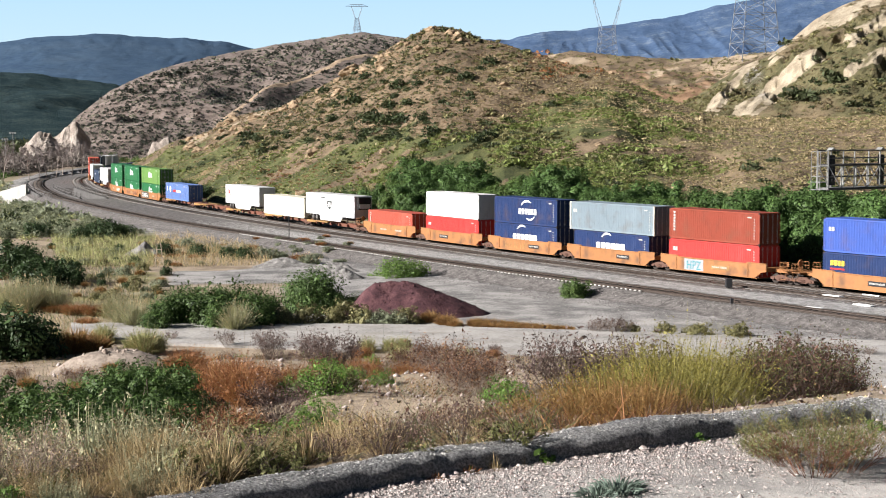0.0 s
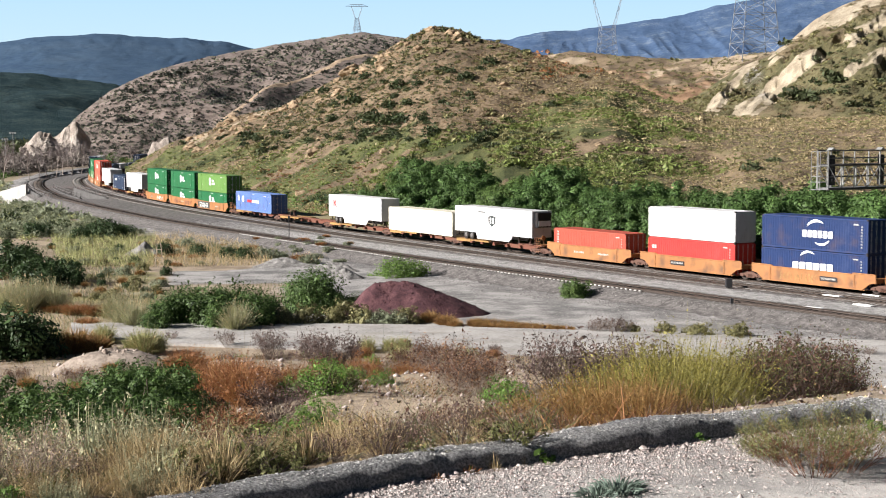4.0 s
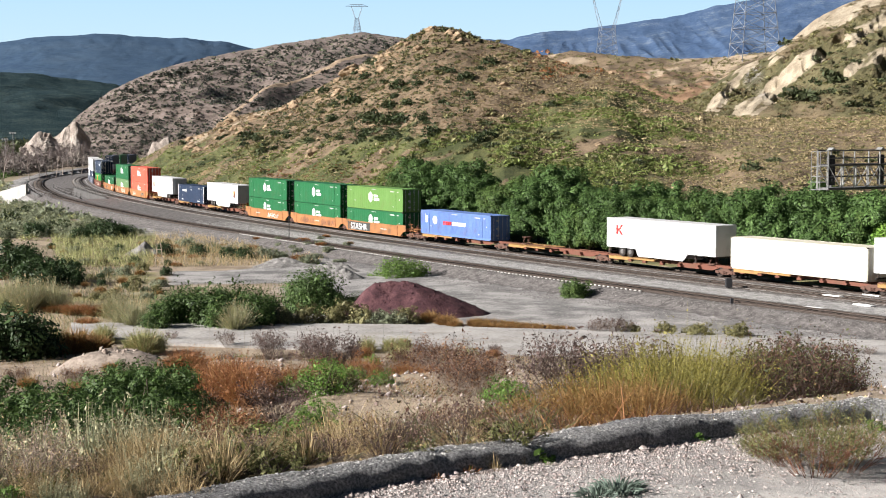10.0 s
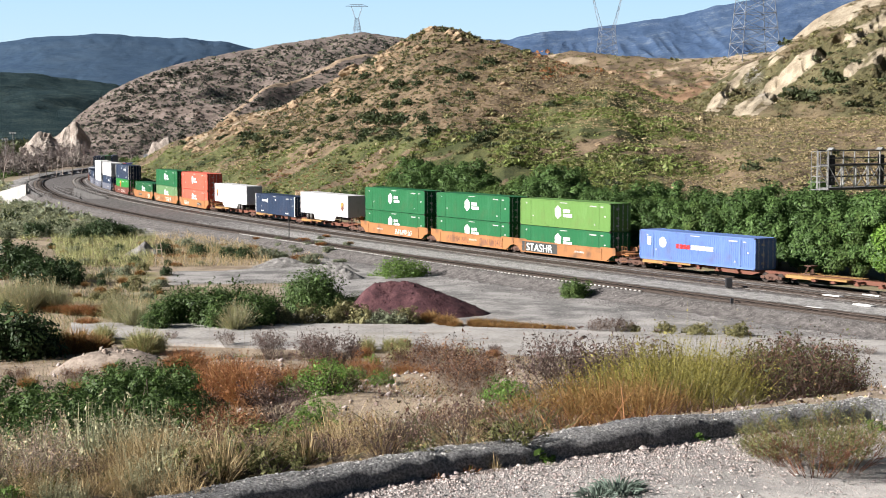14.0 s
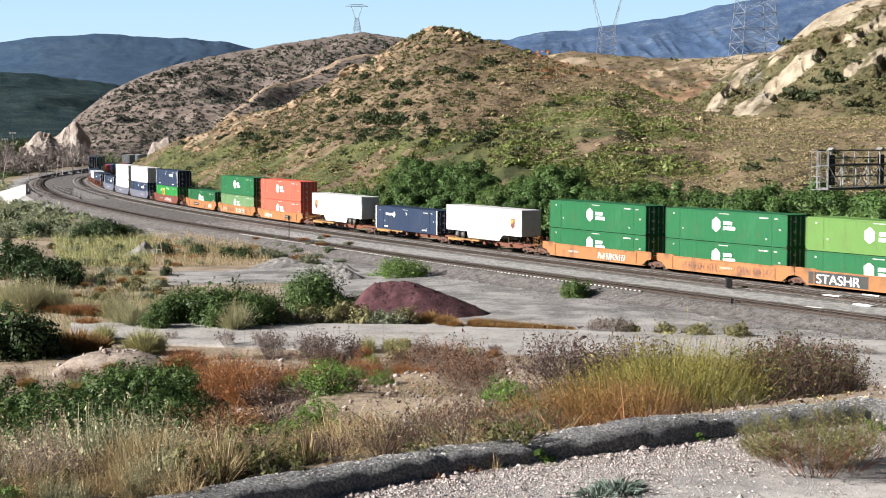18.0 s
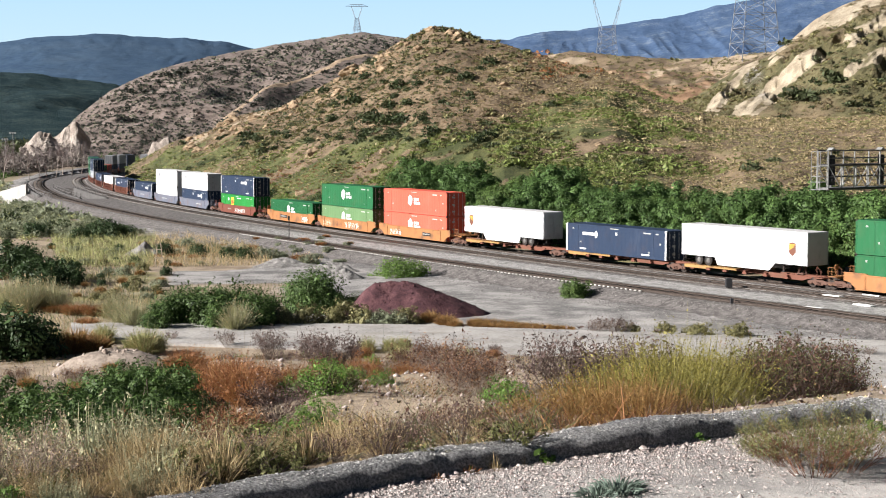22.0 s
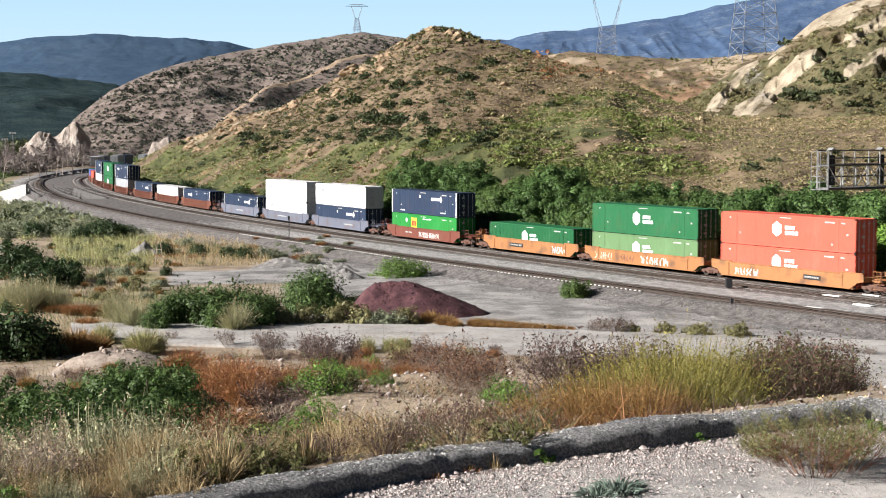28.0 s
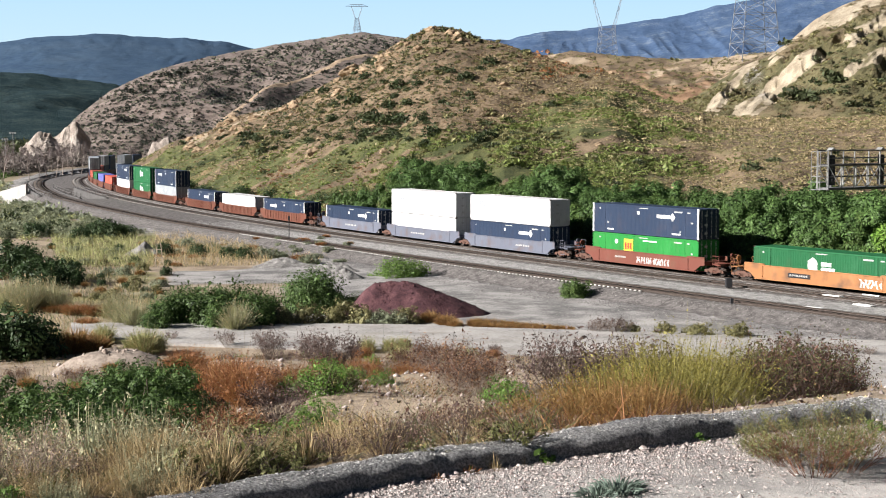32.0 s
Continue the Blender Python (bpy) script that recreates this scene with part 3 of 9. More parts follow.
P_ = {k: paint(n, c, **kw) for k, n, c, kw in (
    ("orange_well", "faded_orange_well_paint", (0.31, 0.14, 0.056), {"grime": 0.9}),
    ("rust_well", "rusty_red_brown_well_paint", (0.15, 0.05, 0.035), {"grime": 0.5}),
    ("ribbed_well", "rusty_orange_well_paint", (0.125, 0.046, 0.03), {"grime": 0.5}),
    ("blue_well", "faded_grey_blue_well_paint", (0.12, 0.13, 0.165), {"grime": 0.5}),
    ("spine", "red_brown_spine_paint", (0.15, 0.06, 0.04), {"grime": 0.5}),
    ("deck", "yellow_tan_deck_paint", (0.32, 0.185, 0.07), {"grime": 0.7}),
    ("white", "white_panel", (0.53, 0.525, 0.52), {"grime": 0.16}),
    ("cream", "cream_panel", (0.56, 0.53, 0.43), {"grime": 0.1}),
    ("brown", "red_brown_box_paint", (0.22, 0.045, 0.026), {}),
    ("red", "bright_red_box_paint", (0.50, 0.042, 0.038), {}),
    ("dullred", "dull_red_box_paint", (0.36, 0.075, 0.05), {}),
    ("grey", "grey_green_box_paint", (0.165, 0.21, 0.24), {}),
    ("cobalt", "deep_blue_box_paint", (0.014, 0.031, 0.10), {}),
    ("blue", "blue_box_paint", (0.045, 0.09, 0.33), {}),
    ("sky", "light_blue_box_paint", (0.11, 0.185, 0.41), {}),
    ("navy", "navy_box_paint", (0.017, 0.03, 0.06), {"grime": 0.1}),
    ("green", "green_box_paint", (0.013, 0.105, 0.038), {"grime": 0.12}),
    ("lime", "light_green_box_paint", (0.10, 0.20, 0.05), {"grime": 0.15}),
    ("mint", "pale_green_box_paint", (0.105, 0.19, 0.085), {"grime": 0.15}),
    ("emp", "bright_green_box_paint", (0.016, 0.19, 0.035), {"grime": 0.15}),
    ("orange", "orange_box_paint", (0.56, 0.098, 0.062), {"grime": 0.12}),
    ("purple", "violet_blue_box_paint", (0.13, 0.14, 0.42), {}),
    ("steelgrey", "grey_panel", (0.30, 0.32, 0.34), {}),
    ("dark", "blackened_steel", (0.028, 0.024, 0.022), {"rough": 0.7}),
    ("truck", "rust_brown_cast_steel", (0.11, 0.06, 0.045), {"rough": 0.8}),
    ("tyre", "black_rubber", (0.02, 0.02, 0.02), {"rough": 0.85}),
    ("hub", "dull_wheel_rim", (0.16, 0.155, 0.15), {"grime": 0.6}),
    ("markw", "white_marking", (0.78, 0.78, 0.76), {"grime": 0.05}),
    ("markd", "dull_white_marking", (0.42, 0.42, 0.40), {"grime": 0.1}),
    ("markk", "black_marking", (0.02, 0.02, 0.022), {}),
    ("marky", "yellow_marking", (0.75, 0.52, 0.05), {}),
    ("gold", "dull_gold_marking", (0.46, 0.27, 0.05), {}),
    ("markr", "red_marking", (0.60, 0.03, 0.03), {}),
    ("teal", "teal_spray_paint", (0.04, 0.20, 0.24), {}),
    ("brownspray", "brown_spray_paint", (0.17, 0.08, 0.06), {}),
    ("shieldgrey", "dark_grey_marking", (0.045, 0.05, 0.05), {}),
    ("alu", "bare_aluminium_trim", (0.55, 0.56, 0.57), {"rough": 0.4}),
)}
COLOUR = {"white": "white", "cream": "cream", "brown": "red-brown", "red": "bright red", "dullred": "dull red", "grey": "grey-green", "cobalt": "deep blue", "blue": "blue", "sky": "light blue",
          "navy": "navy blue", "green": "dark green", "lime": "light green", "mint": "pale green", "emp": "bright green", "orange": "orange", "purple": "violet blue", "steelgrey": "grey",
          "orange_well": "faded orange", "rust_well": "rusty red-brown", "ribbed_well": "rusty orange ribbed", "blue_well": "faded grey-blue"}


def car_pose(s):
    x, y, a = on_line(s)
    return pose(float(x), float(y), float(line_z(s)), 0, 0, math.degrees(float(a)) - 90)


def rides(ob, s0, local=None):
    """Notes a thing that runs with the train; it is keyed in motions()."""
    local = local or Matrix.Identity(4)
    TRAIN.append((ob, s0, local))
    ob.matrix_basis = car_pose(s0) @ local


WHEEL_R = 0.42


def motions():
    for ob, s0, local in TRAIN:
        walk(ob, [(2.0 * k, car_pose(s0 - SPEED * 2.0 * k) @ local) for k in range(17)])
    # every wheelset rolls at the train's speed; those at the same place in their bogie share their keys
    first = {}
    for w, x in WHEELS:
        if x not in first:
            turn = math.degrees(SPEED / WHEEL_R)
            walk(w, [(k / 20.0, pose(x, 0, WHEEL_R, 0, (turn * k / 20.0) % 360.0, 0)) for k in range(641)])
            first[x] = w.animation_data
        else:
            keys = w.animation_data_create()
            keys.action, keys.action_slot = first[x].action, first[x].action_slot


def letters(text, size, depth=0.004):
    """Block letters as a mesh, upright in the x-z plane and facing -y."""
    cu = bpy.data.curves.new("letters", "FONT")
    cu.body, cu.size, cu.extrude, cu.align_x = text, size, depth, "CENTER"
    ob = bpy.data.objects.new("letters", cu)
    scene.collection.objects.link(ob)
    bpy.context.view_layer.update()
    me = bpy.data.meshes.new_from_object(ob.evaluated_get(bpy.context.evaluated_depsgraph_get()))
    bpy.data.objects.remove(ob)
    bpy.data.curves.remove(cu)
    me.materials.clear()
    me.transform(Matrix.Rotation(radians(90), 4, "X"))
    return me


def bars(bm, x, z, w, h, y, n=1, gap=0.28):
    """Plain bars for writing that cannot be read: n blocks in a row."""
    bw = (w - (n - 1) * gap * h) / n
    for i in range(n):
        x0 = x - w / 2 + i * (bw + gap * h)
        box(bm, x0, x0 + bw, y - 0.012, y, z, z + h)


def disc_sign(bm, x, z, r, y, n=6, turn=0.0, sx=1.0):
    va = [bm.verts.new((x + sx * r * math.cos(turn + 2 * math.pi * i / n), y - 0.012, z + r * math.sin(turn + 2 * math.pi * i / n))) for i in range(n)]
    vb = [bm.verts.new((v.co.x, y, v.co.z)) for v in va]
    bm.faces.new(va)
    for i in range(n):
        j = (i + 1) % n
        bm.faces.new((va[j], va[i], vb[i], vb[j]))


def scribble(x, z, w, h, y, seed):
    """Sprayed letters past reading: thick bent strokes."""
    gen = random.Random(seed)
    bm = bmesh.new()
    n = max(5, int(w / (h * 0.5)))
    for i in range(n):
        cx = x - w / 2 + (i + 0.5) * w / n
        pts = [(cx + gen.uniform(-0.4, 0.4) * w / n, z + h * f) for f in (0.05, 0.35, 0.65, 0.95)]
        if i % 2:
            pts = [pts[0], pts[2], pts[1], pts[3]]
        for (xa, za), (xb, zb) in zip(pts, pts[1:]):
            d = Vector((xb - xa, zb - za))
            if d.length < 1e-4:
                continue
            nrm = Vector((-d.y, d.x)).normalized() * h * gen.uniform(0.035, 0.085)
            q = [(xa + nrm.x, za + nrm.y), (xa - nrm.x, za - nrm.y), (xb - nrm.x, zb - nrm.y), (xb + nrm.x, zb + nrm.y)]
            prism(bm, q, y - 0.006 - 0.0006 * i, y)
    return done(bm)


SHARED = {}


def split(name, bm, material, parent, label=""):
    """Each loose piece of a marking as a part."""
    return pieces(name, (name, len(PIECES)), lambda: bm, material, parent, label)


def shared(key, build):
    """One mesh for all pieces that look alike."""
    if key not in SHARED:
        bm = build()
        me = bpy.data.meshes.new(key[0])
        done(bm).to_mesh(me)
        bm.free()
        me.materials.append(P_[key[1]])
        SHARED[key] = me
    return SHARED[key]


def wall_mesh(length, h, pitch, depth):
    """A corrugated sheet in the x-z plane, its ribs upright, facing -y."""
    bm = bmesh.new()
    n = max(1, int(length / pitch))
    p = length / n
    xs = []
    for i in range(n):
        x0 = -length / 2 + i * p
        xs += [(x0, 0), (x0 + p * 0.30, 0), (x0 + p * 0.42, depth), (x0 + p * 0.88, depth)]
    xs.append((length / 2, 0))
    lo = [bm.verts.new((x, y, 0)) for x, y in xs]
    hi = [bm.verts.new((x, y, h)) for x, y in xs]
    for i in range(len(xs) - 1):
        bm.faces.new((lo[i], lo[i + 1], hi[i + 1], hi[i]))
    return bm


def container(length, color, label, kind="steel", marks=None, hh=2.9, post="", seed=0):
    """A shipping container: two ribbed sides, roof, front wall, two doors with rods, frame, castings and markings."""
    t = thing("shipping_container", label, "shipping container", "containers on the train")
    W, L = 1.3, length
    pitch, depth = (0.28, 0.036) if kind == "steel" else (0.60, 0.012)
    wall = shared(("side_wall", color, L, kind), lambda: wall_mesh(L - 0.24, hh - 0.30, pitch, depth))
    part("side_wall", wall, None, t, m=pose(0, -W + 0.02, 0.17))
    part("side_wall", wall, None, t, m=pose(0, W - 0.02, 0.17, 0, 0, 180))
    endw = shared(("front_wall", color, kind), lambda: wall_mesh(2 * W - 0.24, hh - 0.30, 0.3, 0.03))
    part("front_wall", endw, None, t, m=pose(-L / 2 + 0.02, 0, 0.17, 0, 0, -90))

    def frame_mesh():
        bm = bmesh.new()
        for sx in (-1, 1):
            for sy in (-1, 1):
                box(bm, sx * L / 2 - (0.13 if sx > 0 else 0), sx * L / 2 + (0.13 if sx < 0 else 0), sy * W - (0.12 if sy > 0 else 0), sy * W + (0.12 if sy < 0 else 0), 0, hh)
        for sy in (-1, 1):
            box(bm, -L / 2, L / 2, sy * W - (0.06 if sy > 0 else 0), sy * W + (0.06 if sy < 0 else 0), 0.0, 0.17)
            box(bm, -L / 2, L / 2, sy * W - (0.06 if sy > 0 else 0), sy * W + (0.06 if sy < 0 else 0), hh - 0.13, hh - 0.005)
            if L > 15:
                for x in (-6.095, 6.095):
                    box(bm, x - 0.07, x + 0.07, sy * W - (0.07 if sy > 0 else 0.004), sy * W + (0.07 if sy < 0 else 0.004), 0, hh)
        for sx in (-1, 1):
            box(bm, sx * L / 2 - (0.1 if sx > 0 else 0), sx * L / 2 + (0.1 if sx < 0 else 0), -W, W, 0, 0.15)
            box(bm, sx * L / 2 - (0.1 if sx > 0 else 0), sx * L / 2 + (0.1 if sx < 0 else 0), -W, W, hh - 0.13, hh - 0.005)
        box(bm, -L / 2 + 0.1, L / 2 - 0.1, -W + 0.06, W - 0.06, 0.1, 0.15)
        return bm

    part("frame", shared(("frame", color, L), frame_mesh), None, t)

    def roof_mesh():
        bm = wall_mesh(L - 0.1, 2 * W - 0.1, 1.1, 0.015)
        bmesh.ops.rotate(bm, verts=bm.verts, cent=(0, 0, 0), matrix=Matrix.Rotation(radians(-90), 3, "X"))
        bmesh.ops.translate(bm, verts=bm.verts, vec=(0, -W + 0.05, hh - 0.012))
        return bm

    part("roof", shared(("roof", color, L), roof_mesh), None, t)

    def door_mesh():
        bm = bmesh.new()
        box(bm, -0.05, 0, 0.012, 1.19, 0.16, hh - 0.14, 0.01)
        for z in (0.5, 1.15, 1.8, 2.35):
            box(bm, 0.0, 0.02, 0.1, 1.1, z, z + 0.22, 0.008)
        return bm

    def rod_mesh():
        bm = bmesh.new()
        rod(bm, (0.05, 0, 0.1), (0.05, 0, hh - 0.1), 0.022, 6)
        for z in (0.25, 1.2, hh - 0.4):
            box(bm, 0, 0.07, -0.05, 0.05, z, z + 0.07)
        return bm

    dm, rm = shared(("door", color), door_mesh), shared(("lock_rod", "alu"), rod_mesh)
    for side in (0, 1):
        d = part("door", dm, None, t, m=pose(L / 2 - 0.02, 0, 0) if side == 0 else pose(L / 2 - 0.02, -1.2, 0))
        for y in (0.3, 0.9):
            part("lock_rod", rm, None, d, m=pose(0, y, 0))

    def casting():
        bm = bmesh.new()
        box(bm, -0.09, 0.09, -0.085, 0.085, -0.06, 0.06, 0.01)
        return bm

    cm = shared(("corner_casting", post or "dark"), casting)
    for sx in (-1, 1):
        for sy in (-1, 1):
            for z in (0.055, hh - 0.05):
                part("corner_casting", cm, None, t, m=pose(sx * (L / 2 - 0.084), sy * (W - 0.078), z))
    if post:
        def end_post():
            bm = bmesh.new()
            box(bm, -0.01, 0.16, -0.012, 0.10, 0.1, hh - 0.1)
            return bm
        pm = shared(("end_post", post), end_post)
        part("end_post", pm, None, t, "pale corner post", m=pose(L / 2 - 0.16, -W, 0))
        part("end_post", pm, None, t, "pale corner post", m=pose(-L / 2 + 0.01, -W, 0))
    if marks:
        marks(t, L, hh, -W)
    if L > 15:
        def small_marks():
            bm = bmesh.new()
            bars(bm, -L / 2 + 1.2, hh * 0.80, 0.16, 0.16, -W, 1)
            bars(bm, L / 2 - 0.9, hh * 0.5, 0.20, 0.16, -W, 1)
            bars(bm, -L / 2 + 2.5, hh * 0.33, 0.13, 0.18, -W, 1)
            bars(bm, L / 2 - 2.6, hh * 0.18, 0.13, 0.18, -W, 1)
            bars(bm, L / 2 - 2.9, hh * 0.84, 1.1, 0.13, -W, 4)
            bars(bm, L / 2 - 1.4, hh * 0.84, 0.4, 0.11, -W, 1)
            bars(bm, 0.0, hh * 0.90, 1.3, 0.08, -W, 5)
            for z in (0.5, 1.3, 2.2):
                box(bm, L / 2 + 0.03, L / 2 + 0.045, -0.55, -0.2, z, z + 0.2)
            return bm
        part("lettering", shared(("lettering", "markd", L), small_marks), None, t, "white bars of small writing")["kind"] = "stuff"
    else:
        def code_marks():
            bm = bmesh.new()
            for z in (0.5, 0.75, 1.0, 1.25, 1.5, 1.75, 2.0, 2.25):
                box(bm, L / 2 - 0.72, L / 2 - 0.60, -W - 0.012, -W, z, z + 0.10)
            bars(bm, L / 2 - 1.3, hh - 0.5, 0.5, 0.12, -W, 2)
            return bm
        part("lettering", shared(("lettering", "markd", L), code_marks), None, t, "white bars of small writing")["kind"] = "stuff"
    return t


# markings, each a few plain shapes
def mark_hex(t, L, hh, y):
    def m():
        bm = bmesh.new()
        disc_sign(bm, -1.0, hh * 0.56, 0.70, y, 6, math.pi / 2, 0.85)
        bars(bm, 0.55, hh * 0.56, 1.1, 0.34, y, 3)
        bars(bm, 0.75, hh * 0.40, 1.5, 0.34, y, 4)
        return bm
    pieces("emblem", ("emblem", "hex"), m, P_["markw"], t, "white hexagon emblem with bars")


def mark_diamond(t, L, hh, y):
    def m():
        bm = bmesh.new()
        bars(bm, 3.0, hh * 0.62, 1.9, 0.34, y, 4)
        disc_sign(bm, 4.35, hh * 0.68, 0.42, y, 4, 0, 0.8)
        bars(bm, -0.8, hh * 0.70, 0.30, 0.30, y, 1)
        bars(bm, -5.2, hh * 0.10, 1.0, 0.14, y, 3)
        bars(bm, 4.9, hh * 0.10, 1.2, 0.14, y, 3)
        return bm
    pieces("emblem", ("emblem", "diamond"), m, P_["markw"], t, "white diamond emblem with bars")


def mark_diamond_left(t, L, hh, y):
    def m():
        bm = bmesh.new()
        bars(bm, -4.3, hh * 0.62, 1.9, 0.30, y, 4)
        disc_sign(bm, -3.0, hh * 0.67, 0.40, y, 4, 0, 0.8)
        bars(bm, 0.3, hh * 0.70, 0.28, 0.28, y, 1)
        bars(bm, -5.2, hh * 0.10, 1.0, 0.14, y, 3)
        bars(bm, 4.9, hh * 0.10, 1.2, 0.14, y, 3)
        return bm
    pieces("emblem", ("emblem", "diamond_left"), m, P_["markw"], t, "white diamond emblem with bars")


def swoosh(bm, x, z, s, y, flip=1):
    n = 9
    a = [(x + s * flip * (0.9 * math.cos(1.0 + 1.5 * i / n)), z + s * flip * (0.75 * math.sin(1.0 + 1.5 * i / n))) for i in range(n + 1)]
    for i in range(n):
        w = s * 0.085 * math.sin(math.pi * (i + 1.2) / (n + 2))
        (xa, za), (xb, zb) = a[i], a[i + 1]
        prism(bm, [(xa, za - w), (xb, zb - w), (xb, zb + w), (xa, za + w)], y - 0.012, y)


def mark_swoosh_top(t, L, hh, y):
    bm = bmesh.new()
    swoosh(bm, 0.4, hh * 0.50, 1.5, y)
    swoosh(bm, 0.9, hh * 0.52, 1.3, y, -1)
    bars(bm, 0.5, hh * 0.38, 3.4, 0.62, y, 6)
    split("emblem", bm, P_["markw"], t, "white swoosh with bars of lettering")


def mark_swoosh_low(t, L, hh, y):
    bm = bmesh.new()
    swoosh(bm, -0.5, hh * 0.62, 1.3, y)
    bars(bm, 0.0, hh * 0.42, 4.6, 0.62, y, 6)
    split("emblem", bm, P_["markw"], t, "white swoosh with bars of lettering")


def mark_emp(t, L, hh, y):
    bm = bmesh.new()
    box(bm, -3.0, -1.6, y - 0.010, y, hh * 0.36, hh * 0.84)
    em = part("emblem", done(bm), P_["marky"], t, "yellow square emblem")
    bm = bmesh.new()
    for x in (-2.85, -2.45, -2.05):
        box(bm, x, x + 0.28, y - 0.020, y - 0.010, hh * 0.48, hh * 0.72)
    split("emblem_bar", bm, P_["markr"], em)
    bm = bmesh.new()
    disc_sign(bm, -4.2, hh * 0.72, 0.28, y, 4)
    bars(bm, 1.0, hh * 0.80, 2.0, 0.12, y, 6)
    split("placard", bm, P_["markw"], t, "white placard and bars")


def mark_blue(t, L, hh, y):
    bm = bmesh.new()
    bars(bm, 1.0, hh * 0.46, 3.0, 0.42, y, 6)
    disc_sign(bm, -4.6, hh * 0.62, 0.5, y, 12)
    bars(bm, -6.6, hh * 0.5, 0.5, 0.8, y, 1)
    split("lettering_bar", bm, P_["markw"], t, "white bars of lettering")
    bm = bmesh.new()
    bars(bm, -1.7, hh * 0.46, 1.9, 0.42, y, 4)
    split("lettering_bar", bm, P_["markr"], t, "red bars of lettering")


def mark_corner(t, L, hh, y):
    bm = bmesh.new()
    bars(bm, -L / 2 + 0.9, hh * 0.62, 0.6, 0.34, y, 2)
    split("emblem", bm, P_["markd"], t, "small white emblem")


def mark_column(t, L, hh, y):
    bm = bmesh.new()
    for i in range(7):
        box(bm, -L / 2 + 0.6, -L / 2 + 0.85, y - 0.012, y, 0.75 + i * 0.28, 0.93 + i * 0.28)
    split("emblem", bm, P_["markd"], t, "pale column of lettering bars")


def mark_seal(t, L, hh, y):
    bm = bmesh.new()
    bars(bm, -L / 2 + 1.6, hh * 0.62, 1.5, 0.45, y, 4)
    split("emblem", bm, P_["marky"], t, "orange bars of lettering")
    bm = bmesh.new()
    bars(bm, -L / 2 + 1.6, hh * 0.50, 1.5, 0.14, y, 4)
    split("emblem_line", bm, P_["markr"], t)


def mark_plain(t, L, hh, y):
    bm = bmesh.new()
    bars(bm, -L / 2 + 2.6, hh * 0.55, 1.2, 0.7, y, 3)
    split("emblem", bm, P_["steelgrey"], t, "faint grey emblem")


# bogies
def truck_meshes():
    def side():
        bm = bmesh.new()
        prism(bm, [(-1.28, 0.36), (-1.28, 0.60), (-0.7, 0.66), (-0.42, 0.80), (0.42, 0.80), (0.7, 0.66), (1.28, 0.60), (1.28, 0.36), (1.05, 0.34), (0.72, 0.44), (0.42, 0.26), (-0.42, 0.26), (-0.72, 0.44), (-1.05, 0.34)], -0.07, 0.07)
        for x in (-0.89, 0.89):
            rod(bm, (x, -0.13, 0.45), (x, 0.13, 0.45), 0.13, 10)
        for x in (-0.18, 0.0, 0.18):
            rod(bm, (x, -0.09, 0.34), (x, -0.09, 0.56), 0.075, 8)
        return bm

    def bolster():
        bm = bmesh.new()
        box(bm, -0.2, 0.2, -1.0, 1.0, 0.55, 0.80, 0.02)
        rod(bm, (0, 0, 0.78), (0, 0, 0.92), 0.2, 12)
        box(bm, -0.62, -0.52, -0.9, 0.9, 0.3, 0.42)
        box(bm, 0.52, 0.62, -0.9, 0.9, 0.3, 0.42)
        return bm

    def wheelset():
        bm = bmesh.new()
        rod(bm, (0, -1.0, 0), (0, 1.0, 0), 0.075, 8)
        for s in (-1, 1):
            rod(bm, (0, s * 0.69, 0), (0, s * 0.715, 0), 0.46, 24)
            rod(bm, (0, s * 0.715, 0), (0, s * 0.82, 0), WHEEL_R, 24, WHEEL_R)
            rod(bm, (0, s * 0.82, 0), (0, s * 0.86, 0), 0.14, 12)
        return bm

    return (shared(("side_frame", "truck"), side), shared(("bolster", "truck"), bolster), shared(("wheelset", "dark"), wheelset))


def add_truck(t, x):
    sf, bo, ws = truck_meshes()
    b = part("bogie", bo, None, t, "rust-brown cast steel bogie", m=pose(x, 0, 0))
    for y in (-0.99, 0.99):
        part("side_frame", sf, None, b, m=pose(0, y, 0, 0, 0, 0 if y < 0 else 180))
    for wx in (-0.89, 0.89):
        WHEELS.append((part("wheelset", ws, None, b, m=pose(wx, 0, WHEEL_R)), wx))


def add_coupler(t, x, way):
    def m():
        bm = bmesh.new()
        box(bm, 0, 0.7, -0.10, 0.10, 0.78, 0.98, 0.02)
        box(bm, 0.6, 0.95, -0.18, 0.16, 0.72, 1.04, 0.03)
        return bm
    part("coupler", shared(("coupler", "dark"), m), None, t, m=pose(x, 0, 0, 0, 0, 0 if way > 0 else 180))


